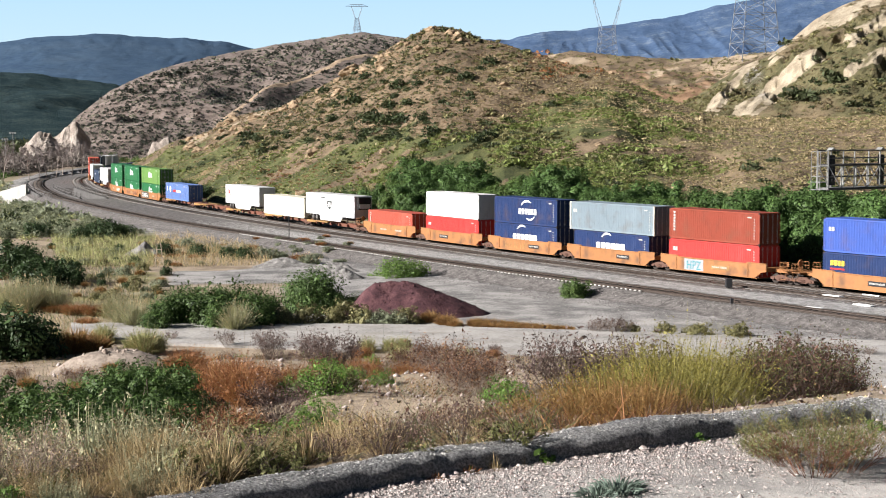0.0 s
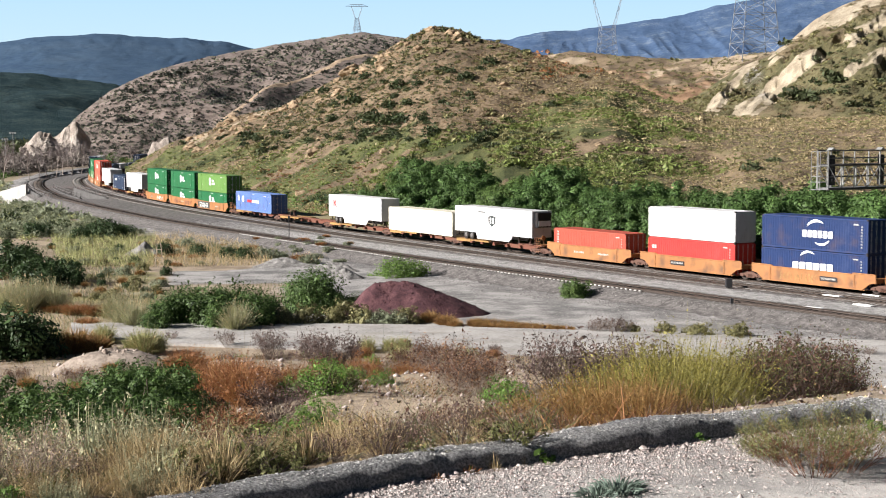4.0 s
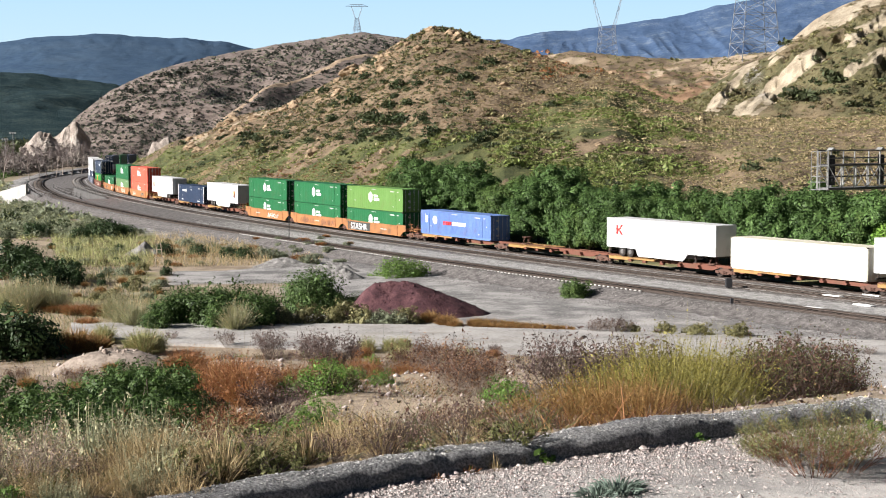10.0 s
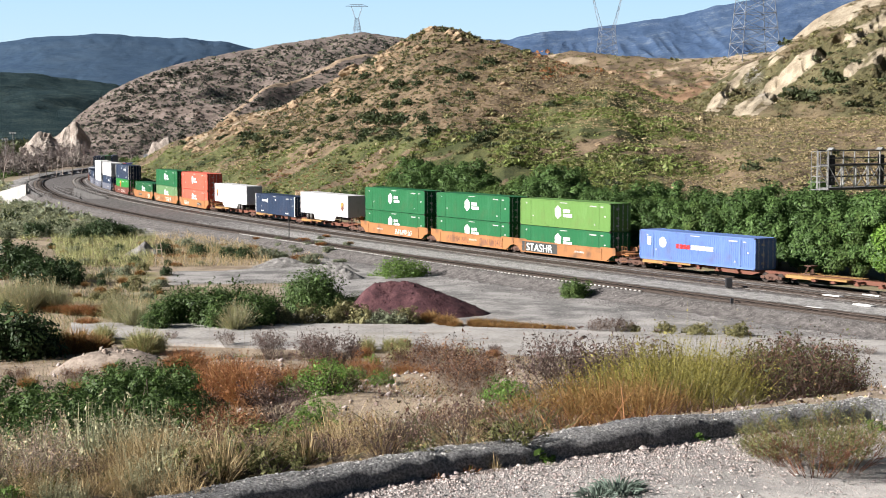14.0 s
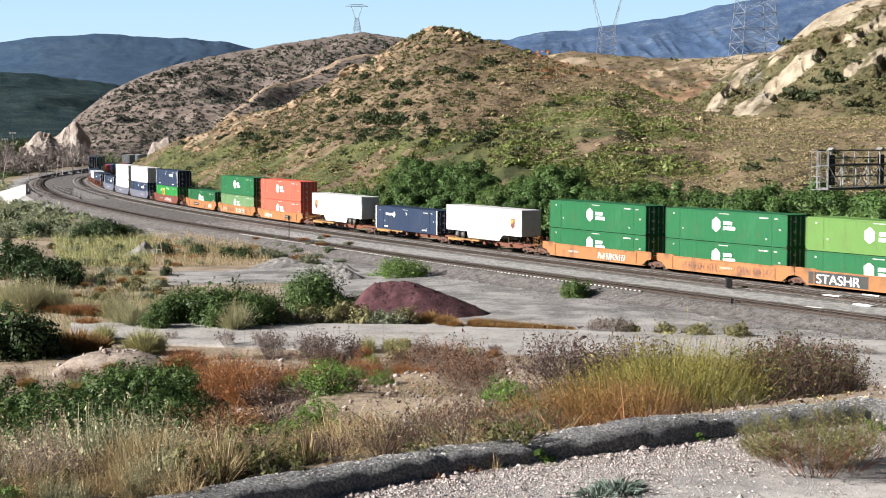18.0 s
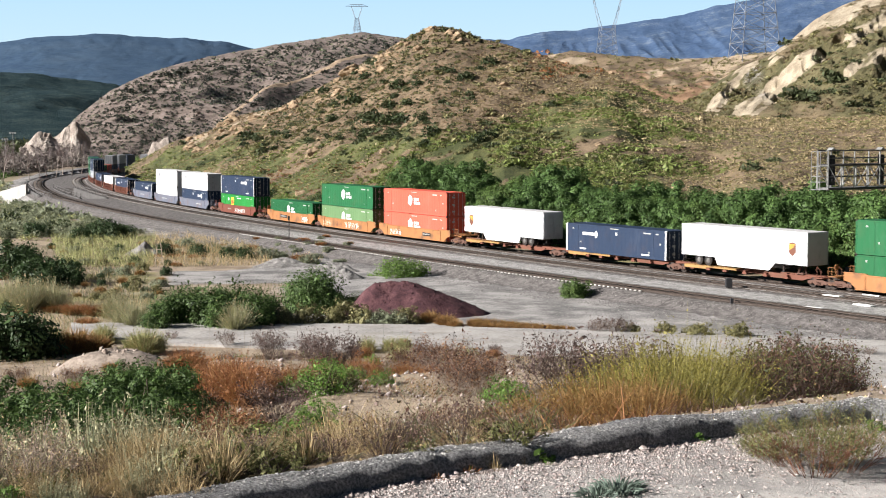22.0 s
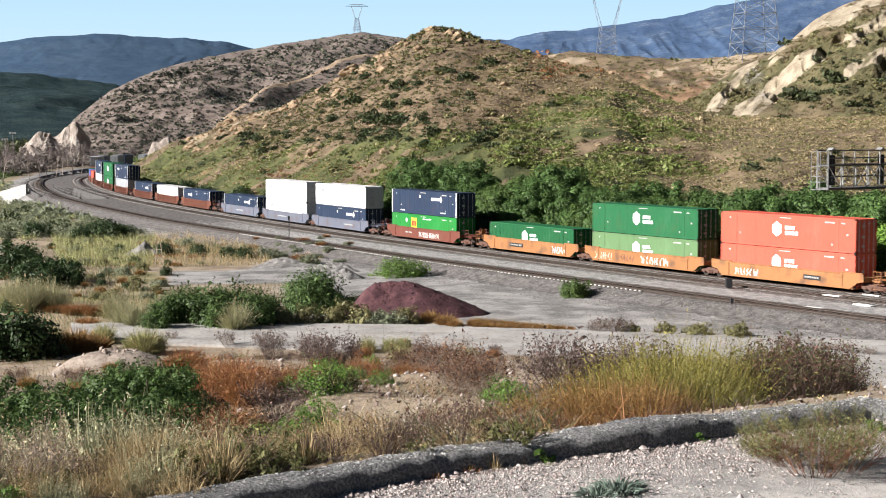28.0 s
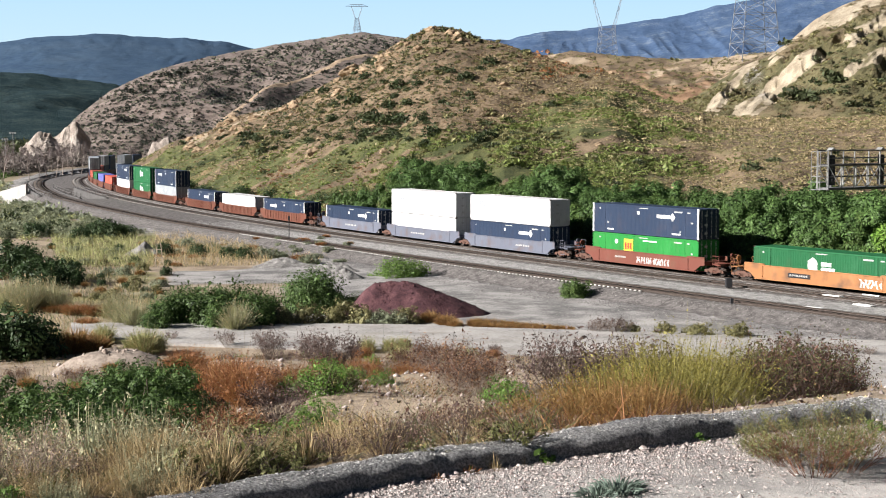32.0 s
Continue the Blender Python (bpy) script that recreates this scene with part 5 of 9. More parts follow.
stack(571.6, L53, "white", "navy", "ribbed_well", 10.3, 10.2, False, True, mark_plain, mark_diamond, ribs=True, up_post="markw", **G2)
# the cars that are still coming round the bend
TAIL = [(591.5, L40, "orange", None, 7.75), (607.2, L40, "purple", None, 7.75), (622.8, L40, "green", None, 7.75), (638.4, L40, "dullred", None, 7.75), (654.0, L40, "navy", "steelgrey", 7.75)]
for i, (far, L, lo, up, hp) in enumerate(TAIL):
    stack(far, L, lo, up, "ribbed_well", 8.6 if i == 0 else 7.8, 7.8 if i < 4 else 8.6, i == 0, i == 4)
for i, (lo, up) in enumerate((("navy", "steelgrey"), ("navy", "navy"), ("dullred", None), ("navy", "steelgrey"), ("navy", "navy"), ("steelgrey", None), ("navy", "steelgrey"), ("navy", "navy"))):
    stack(677.0 + 20.2 * i, L53, lo, up, "ribbed_well", 10.0, 10.1, i % 3 == 0, i % 3 == 2, **G2)
# ---- railway structures ----
M_GALV = surf("weathered_galvanised_steel", [(0.20, 0.20, 0.195), (0.33, 0.33, 0.32)], scale=1.5, rough=0.6, metal=0.3, bump=0.1)
M_DARKSTEEL = surf("dark_weathered_steel", [(0.05, 0.045, 0.042), (0.11, 0.10, 0.095)], scale=1.5, rough=0.7, metal=0.2, bump=0.1)
M_TOWER = surf("dull_tower_steel", [(0.20, 0.225, 0.26), (0.30, 0.325, 0.36)], scale=0.3, rough=0.6, metal=0.2, bump=0.0)
M_WHITEWALL = surf("whitewashed_concrete", [(0.27, 0.262, 0.25), (0.38, 0.37, 0.355)], scale=0.4, fine=10, rough=0.9, bump=0.3, stain=(0.5, 0.4, (0.35, 0.33, 0.31)))
M_CONC = surf("dark_bridge_concrete", [(0.05, 0.047, 0.045), (0.11, 0.104, 0.10)], scale=0.5, fine=10, rough=0.9, bump=0.3)
M_BLACK = surf("black_signal_paint", [(0.015, 0.015, 0.017), (0.03, 0.03, 0.033)], scale=3, rough=0.6)


def along(m, x, y, z):
    return m @ Vector((x, y, z))


def signal_bridge():
    """A cantilever signal bridge: two lattice sides, walkway, cage at its tip, signal heads and a mast beside the far track."""
    a = math.degrees(math.atan2(0.556, 0.83))
    t = thing("signal_bridge", "grey steel cantilever signal bridge over the tracks", "signal bridge", m=pose(32.3, 132.0, 0, 0, 0, a))
    z0, z1, z2, L = 8.65, 10.70, 11.95, 14.0
    for y in (0.0, 1.25):
        for z, r in ((z0, 0.11), (z1, 0.09), (z2, 0.05), (9.7, 0.04), (11.3, 0.04)):
            bm = bmesh.new()
            rod(bm, (0.9, y, z), (L, y, z), r, 6)
            part("chord", done(bm), M_DARKSTEEL, t, "dark steel chord")
        for i in range(9):
            x = 0.9 + i * (L - 0.9) / 8
            bm = bmesh.new()
            rod(bm, (x, y, z0), (x, y, z2 if i % 2 == 0 else z1), 0.065, 6)
            part("post", done(bm), M_GALV, t)
            if i < 8:
                bm = bmesh.new()
                xb = 0.9 + (i + 1) * (L - 0.9) / 8
                rod(bm, (x, y, z0 if i % 2 else z1), (xb, y, z1 if i % 2 else z0), 0.045, 5)
                part("diagonal", done(bm), M_GALV, t)
    for i in range(9):
        x = 0.9 + i * (L - 0.9) / 8
        for z in (z0, z1):
            bm = bmesh.new()
            rod(bm, (x, 0, z), (x, 1.25, z), 0.035, 5)
            part("cross_bar", done(bm), M_GALV, t)
    bm = bmesh.new()
    box(bm, 0.9, L, 0.1, 1.15, z0 + 0.06, z0 + 0.10)
    part("walkway", done(bm), M_GALV, t)
    # ladder cage at the tip
    bm = bmesh.new()
    for x in (0.0, 0.85):
        for y in (0.1, 1.1):
            rod(bm, (x, y, z0 - 0.1), (x, y, z2 - 0.1), 0.03, 5)
    for z in (z0 - 0.05, 9.25, 9.75, 10.6, z2 - 0.1):
        for y in (0.1, 1.1):
            rod(bm, (0, y, z), (0.85, y, z), 0.03, 5)
        for x in (0.0, 0.85):
            rod(bm, (x, 0.1, z), (x, 1.1, z), 0.03, 5)
    part("ladder_cage", done(bm), M_GALV, t)
    for x in (1.9, 8.2, 10.6):
        bm = bmesh.new()
        box(bm, x - 0.42, x + 0.42, 0.5, 0.56, z0 + 0.3, z0 + 2.9, 0.02)
        head = part("signal_head", done(bm), M_BLACK, t, "black signal head")
        for k in range(3):
            bm = bmesh.new()
            rod(bm, (x, 0.35, z0 + 0.75 + 0.45 * k), (x, 0.5, z0 + 0.75 + 0.45 * k), 0.13, 10)
            part("hood", done(bm), M_BLACK, head)
        bm = bmesh.new()
        rod(bm, (x, 0.62, z0), (x, 0.62, z2 + 0.1), 0.06, 8)
        prism(bm, [(x - 0.35, z2 + 0.0), (x + 0.35, z2 + 0.0), (x, z2 + 0.25)], 0.3, 0.9)
        part("signal_post", done(bm), M_GALV, t)
    bm = bmesh.new()
    for x in (L - 0.6, L + 0.4):
        for y in (0.1, 1.15):
            rod(bm, (x, y, -1.0), (x, y, z2), 0.10, 8)
    for i in range(10):
        z = i * 1.1
        for y in (0.1, 1.15):
            rod(bm, (L - 0.6, y, z), (L + 0.4, y, z + 1.1), 0.03, 5)
    part("mast", done(bm), M_GALV, t)


signal_bridge()


def power_tower(k, d, z, label, h=42.0, turn=0.0):
    """A lattice tower with a waist, a forked head and a long crossarm."""
    t = thing("transmission_tower", label, "power tower", "power line towers", m=pose(float(bearing(k)) * d, d, z, 0, 0, turn))
    r = 0.12 if d < 600 else (0.15 if d < 1500 else 0.26)
    waist, top, base_w, waist_w, fork_w = h * 0.50, h * 0.93, 6.0, 2.6 if d > 1500 else 3.8, 8.5
    for sx in (-1, 1):
        for sy in (-1, 1):
            bm = bmesh.new()
            rod(bm, (sx * base_w, sy * base_w, -3), (sx * waist_w, sy * waist_w, waist), r, 4)
            part("leg", done(bm), M_TOWER, t)
            bm = bmesh.new()
            rod(bm, (sx * waist_w, sy * waist_w, waist), (sx * fork_w, sy * 1.2, top), r, 4)
            part("fork_arm", done(bm), M_TOWER, t)

    def w_at(z):
        return base_w + (waist_w - base_w) * z / waist

    n = 5
    for i in range(n):
        za, zb = waist * i / n, waist * (i + 1) / n
        wa, wb = w_at(za), w_at(zb)
        bm = bmesh.new()
        for s in (-1, 1):
            for flip in (-1, 1):
                rod(bm, (flip * wa, s * wa, za), (-flip * wb, s * wb, zb), r * 0.55, 4)
                rod(bm, (s * wa, flip * wa, za), (s * wb, -flip * wb, zb), r * 0.55, 4)
            rod(bm, (-wb, s * wb, zb), (wb, s * wb, zb), r * 0.6, 4)
            rod(bm, (s * wb, -wb, zb), (s * wb, wb, zb), r * 0.6, 4)
        pieces("brace", ("brace", k, i), lambda: bm, M_TOWER, t)
    for i in range(4):
        fa, fb = i / 4, (i + 1) / 4
        bm = bmesh.new()
        for sx in (-1, 1):
            for s in (-1, 1):
                xa, xb = waist_w + (fork_w - waist_w) * fa, waist_w + (fork_w - waist_w) * fb
                ya, yb = waist_w + (1.2 - waist_w) * fa, waist_w + (1.2 - waist_w) * fb
                rod(bm, (sx * xa, s * ya, waist + (top - waist) * fa), (sx * xb, -s * yb, waist + (top - waist) * fb), r * 0.5, 4)
        pieces("fork_brace", ("fork_brace", k, i), lambda: bm, M_TOWER, t)
    bm = bmesh.new()
    for y in (-1.2, 1.2):
        rod(bm, (-17, 0, top), (17, 0, top), r, 4)
        rod(bm, (-fork_w, y, top), (fork_w, y, top), r, 4)
        rod(bm, (-17, 0, top), (-fork_w, y, h), r * 0.6, 4)
        rod(bm, (17, 0, top), (fork_w, y, h), r * 0.6, 4)
        rod(bm, (-fork_w, y, h), (fork_w, y, h), r, 4)
    for i in range(9):
        x = -fork_w + i * 2 * fork_w / 8
        rod(bm, (x, 1.2, top), (x + (1 if i % 2 else -1) * 1.0, -1.2, h), r * 0.5, 4)
    part("crossarm", done(bm), M_TOWER, t)


power_tower(633, 2385, 161.0, "far lattice power tower on the brown hill", 42, 12)
power_tower(1072, 905, 50.5, "lattice power tower rising behind the saddle", 42, 8)
power_tower(1331, 445, 34.0, "near lattice power tower beside the eroded bluff", 42, 10)


# ---- the two railway bridges at the far bend ----
def wall_along(name, s0, s1, off, z0, z1, thick, material, label):
    s = np.linspace(s0, s1, 24)
    o = off(s) if callable(off) else off + 0 * s
    rows = []
    for do, z in ((-thick / 2, z0), (thick / 2, z0), (thick / 2, z1), (-thick / 2, z1)):
        x, y, _ = on_line(s, o + do)
        rows.append(np.stack([x, y, np.full_like(x, z)], -1))
    P = np.stack(rows, 1)
    i = np.arange(P.shape[0] * 4).reshape(-1, 4)
    j = np.roll(i, -1, 1)
    q = np.concatenate([np.stack([i[:-1], j[:-1], j[1:], i[1:]], -1).reshape(-1, 4), i[[0]][:, ::-1], i[[-1]]])
    return tagged(new(name, mesh_from(name, P.reshape(-1, 3), q, material)), label, "bridge", kind="structure")


M_RAILING = surf("dull_grey_railing_steel", [(0.07, 0.066, 0.064), (0.14, 0.132, 0.128)], scale=3, rough=0.7, bump=0.1)


def fence_along(s0, s1, off, n, label):
    t = thing("railing", label, "railing", "bridge railings")
    s = np.linspace(s0, s1, n)
    x, y, _ = on_line(s, off(s) if callable(off) else off)
    for i in range(n):
        bm = bmesh.new()
        rod(bm, (x[i], y[i], -0.4), (x[i], y[i], 1.05), 0.045, 6)
        part("post", done(bm), M_RAILING, t)
        if i < n - 1:
            for z in (0.5, 1.0):
                bm = bmesh.new()
                rod(bm, (x[i], y[i], z), (x[i + 1], y[i + 1], z), 0.045, 6)
                part("rail_bar", done(bm), M_RAILING, t)


GAP = (206.0, 262.0)
wall_along("bridge_side", GAP[0], GAP[1], 6.9, -5.5, 0.02, 0.5, M_CONC, "dark concrete side of a railway bridge")
wall_along("bridge_side", GAP[0], GAP[1], lambda s: track3_off(s) - 2.6, -5.5, 0.02, 0.5, M_CONC, "dark concrete side of a railway bridge")
fence_along(GAP[0], GAP[1], 6.9, 12, "grey steel railing on a railway bridge")
fence_along(GAP[0], GAP[1], lambda s: track3_off(s) - 2.6, 12, "grey steel railing on a railway bridge")
fence_along(206, 292, lambda s: track3_off(s) + 3.0, 16, "grey steel railing beside the outer track")
wall_along("bridge_side", 225, 300, lambda s: track3_off(s) + 3.0, -6.0, -0.05, 0.5, M_CONC, "dark outer side of a railway bridge")


def wing_wall():
    """The whitewashed wing wall of the bridge, running out to the left and sinking."""
    bm = bmesh.new()
    ring = [(-40, 384, -3.4), (46, 345, 1.45)]
    P = []
    for k, d, z in ring:
        x = float(bearing(k)) * d
        P += [(x, d, -8.0), (x, d, z), (x + 0.25, d + 0.6, z), (x + 0.25, d + 0.6, -8.0)]
    v = [bm.verts.new(p) for p in P]
    for f in ((0, 1, 5, 4), (1, 2, 6, 5), (2, 3, 7, 6), (0, 3, 2, 1), (4, 5, 6, 7)):
        bm.faces.new([v[i] for i in f])
    me = bpy.data.meshes.new("wing_wall")
    done(bm).to_mesh(me)
    bm.free()
    me.materials.append(M_WHITEWALL)
    tagged(new("wing_wall", me), "whitewashed concrete wing wall of the railway bridge", "wall", kind="structure")


wing_wall()


# ---- small trackside things ----
def ground_at(k, d):
    u = float(bearing(k))
    return u * d, d, float(yard_height(np.array([u * d]), np.array([d]))[0])


def trackside():
    x, y, z = ground_at(511, 196)
    t = thing("marker_post", "thin dark marker post beside the ballast", "post", m=pose(x, y, z))
    bm = bmesh.new()
    rod(bm, (0, 0, -0.2), (0, 0, 2.9), 0.06, 8)
    part("pole", done(bm), M_BLACK, t)
    bm = bmesh.new()
    box(bm, -0.12, 0.12, -0.09, -0.06, 2.4, 2.9, 0.01)
    part("plate", done(bm), M_BLACK, t)
    x, y, _ = on_line(9.5, 6.6)
    t = thing("relay_box", "small black relay box between the tracks", "box", m=pose(float(x), float(y), -0.2))
    bm = bmesh.new()
    box(bm, -0.28, 0.28, -0.25, 0.25, 0.12, 0.95, 0.03)
    part("case", done(bm), M_BLACK, t)
    bm = bmesh.new()
    rod(bm, (0, 0, -0.1), (0, 0, 0.2), 0.08, 8)
    part("foot", done(bm), M_BLACK, t)
    x, y, _ = on_line(1.0, 14.6)
    t = thing("switch_lamp", "small dark switch stand beside the track", "post", m=pose(float(x), float(y), -0.25))
    bm = bmesh.new()
    box(bm, -0.12, 0.12, -0.12, 0.12, 0, 0.5, 0.02)
    part("case", done(bm), M_BLACK, t)
    M_PANEL = surf("white_painted_panel", [(0.66, 0.65, 0.62), (0.8, 0.79, 0.77)], scale=2, rough=0.8, bump=0.1)
    for s, off in ((0.0, 3.9), (-1.5, 0.7), (-6.0, 7.1), (-5.0, 11.8)):
        x, y, a = on_line(s, off)
        t = thing("crossing_panel", "white painted panel lying between the rails", "panel", "white panels between the rails", m=pose(float(x), float(y), -0.16, 0, 0, math.degrees(float(a)) - 90))
        bm = bmesh.new()
        box(bm, -0.9, 0.9, -0.32, 0.32, 0.0, 0.10, 0.02)
        part("panel", done(bm), M_PANEL, t)
    # a light wooden stand in the yard
    x, y, z = ground_at(280, 165)
    t = thing("wooden_stand", "thin weathered wooden stand in the yard", "stand", m=pose(x, y, z))
    for dx in (-0.45, 0.45):
        bm = bmesh.new()
        rod(bm, (dx, 0, -0.1), (dx * 0.4, 0, 2.6), 0.04, 6)
        part("leg", done(bm), M_PALE, t)
    for h in (1.0, 1.9):
        bm = bmesh.new()
        rod(bm, (-0.36, 0, h), (0.36, 0, h), 0.03, 6)
        part("crossbar", done(bm), M_PALE, t)
    # lamp masts far up the valley
    for k, d, hh in ((11, 560, 11.0), (25, 575, 13.2)):
        x, y, z = ground_at(k, d)
        t = thing("lamp_mast", "grey lamp mast far up the valley", "lamp", "lamp masts", m=pose(x, y, z))
        bm = bmesh.new()
        rod(bm, (0, 0, -0.3), (0, 0, hh), 0.14, 8, 0.09)
        part("mast", done(bm), M_GALV, t)
        bm = bmesh.new()
        box(bm, -1.2, 1.2, -0.2, 0.2, hh - 0.2, hh + 0.1, 0.03)
        part("lamp_bar", done(bm), M_GALV, t)
        for dx in (-0.9, 0, 0.9):
            bm = bmesh.new()
            box(bm, dx - 0.25, dx + 0.25, -0.4, -0.15, hh - 0.5, hh + 0.2, 0.05)
            part("lamp_head", done(bm), M_GALV, t)


M_PALE = surf("weathered_pale_wood", [(0.30, 0.24, 0.18), (0.42, 0.35, 0.28)], scale=4, rough=0.9, bump=0.2)
trackside()
# ---- plants: leaf and blade makers ----
def leaf_quads(centres, size, aspect=0.55, up=0.0, gen=None, spread=0.35, out=None):
    """A small folded-free leaf (a quad) at every centre, turned at random; up bends them towards the sky."""
    gen = gen or rng
    n = len(centres)
    nrm = gen.normal(size=(n, 3))
    nrm[:, 2] = np.abs(nrm[:, 2]) + up
    if out is not None:
        nrm = 0.45 * nrm + out / (np.linalg.norm(out, axis=1)[:, None] + 1e-6)
    nrm /= np.linalg.norm(nrm, axis=1)[:, None]
    a = np.cross(nrm, gen.normal(size=(n, 3)))
    a /= np.linalg.norm(a, axis=1)[:, None] + 1e-9
    b = np.cross(nrm, a)
    s = size * np.exp(gen.normal(0, spread, n))[:, None]
    a, b = a * s, b * s * aspect
    P = np.stack([centres - a, centres - b * 0.9 + a * 0.1, centres + a, centres + b * 0.9 + a * 0.1], 1).reshape(-1, 3)
    q = np.arange(4 * n).reshape(n, 4)
    return P, q


def blades(base, tip, width, bend=0.2, gen=None):
    """Grass blades or twigs: two joined tapering quads from base to tip."""
    gen = gen or rng
    n = len(base)
    side = np.cross(tip - base, gen.normal(size=(n, 3)))
    side /= np.linalg.norm(side, axis=1)[:, None] + 1e-9
    w = np.broadcast_to(np.asarray(width, float), (n,))[:, None]
    mid = (base + tip) / 2 + np.array([0, 0, 1.0]) * (np.linalg.norm(tip - base, axis=1)[:, None] * bend * 0.5)
    P = np.stack([base - side * w, base + side * w, mid + side * w * 0.75, mid - side * w * 0.75, tip + side * w * 0.15, tip - side * w * 0.15], 1).reshape(-1, 3)
    k = (np.arange(n) * 6)[:, None]
    q = np.concatenate([k + np.array([[0, 1, 2, 3]]), k + np.array([[3, 2, 4, 5]])])
    return P, q


def dome(n, rx, rz, gen, fill=0.5, z0=0.0, lobes=6):
    """Points in a lumpy dome, denser to its skin."""
    d = gen.normal(size=(n, 3))
    d[:, 2] = np.abs(d[:, 2]) * 0.9 - 0.12
    d /= np.linalg.norm(d, axis=1)[:, None]
    ph = gen.uniform(0, 6.28, 4)
    az = np.arctan2(d[:, 1], d[:, 0])
    lump = 1 + 0.16 * np.sin(az * 3 + ph[0]) + 0.13 * np.sin(az * lobes + ph[1] + 4 * d[:, 2]) + 0.10 * np.sin(9 * d[:, 2] + ph[2])
    r = gen.uniform(fill, 1, n) ** 0.6 * lump
    return d * r[:, None] * np.array([rx, rx, rz]) + np.array([0, 0, z0])


def puffs(c, per, rc, gen):
    """Leaves on the skins of round, uneven clumps about the points c."""
    d = gen.normal(size=(len(c) * per, 3))
    d /= np.linalg.norm(d, axis=1)[:, None]
    r = rc * np.repeat(np.exp(gen.normal(0, 0.25, len(c))), per) * gen.uniform(0.55, 1.1, len(c) * per)
    return np.repeat(c, per, 0) + d * r[:, None] * np.array([1, 1, 0.85]), d


def clumped(n_clumps, per, rx, rz, rc, gen, fill=0.55, z0=0.0):
    c = dome(n_clumps, rx, rz, gen, fill, z0)
    p, _ = puffs(c, per, rc * 1.5, gen)
    p[:, 2] = np.maximum(p[:, 2], 0.02)
    return c, p


def twig_mesh(name, base, tips, r, material):
    """Three-sided woody stems from base points to tips."""
    base, tips = np.asarray(base, float), np.asarray(tips, float)
    n = len(tips)
    d = tips - base
    d /= np.linalg.norm(d, axis=1)[:, None] + 1e-9
    a = np.cross(d, np.array([0.3, 0.5, 0.81]))
    a /= np.linalg.norm(a, axis=1)[:, None] + 1e-9
    b = np.cross(d, a)
    r = np.broadcast_to(np.asarray(r, float), (n,))[:, None]
    P = []
    for pt, k in ((base, 1.0), (tips, 0.35)):
        for ang in (0, 2.094, 4.189):
            P.append(pt + (a * math.cos(ang) + b * math.sin(ang)) * r * k)
    P = np.stack(P, 1).reshape(-1, 3)
    k = (np.arange(n) * 6)[:, None]
    q = np.concatenate([k + np.array([[0, 1, 4, 3]]), k + np.array([[1, 2, 5, 4]]), k + np.array([[2, 0, 3, 5]])])
    return mesh_from(name, P, q, material)


M_WOOD = surf("grey_brown_bark", [(0.07, 0.055, 0.04), (0.16, 0.13, 0.10)], scale=4, rough=0.9, bump=0.5)
M_DEADWOOD = surf("dead_grey_twigs", [(0.17, 0.13, 0.105), (0.34, 0.28, 0.235)], scale=6, rough=0.9, bump=0.2, per_island=0.3)
M_STRAWWOOD = surf("straw_coloured_stems", [(0.26, 0.185, 0.10), (0.46, 0.355, 0.21)], scale=6, rough=0.9, bump=0.2, per_island=0.35)
M_RUSTWOOD = surf("rust_brown_stems", [(0.13, 0.055, 0.035), (0.27, 0.13, 0.08)], scale=6, rough=0.9, bump=0.2, per_island=0.3)
M_DARKWOOD = surf("dark_brown_twigs", [(0.06, 0.04, 0.034), (0.15, 0.11, 0.095)], scale=6, rough=0.9, bump=0.2, per_island=0.3)
M_PALEWOOD = surf("pale_bare_branches", [(0.20, 0.16, 0.14), (0.34, 0.29, 0.26)], scale=2, rough=0.9, bump=0.2, per_island=0.3)
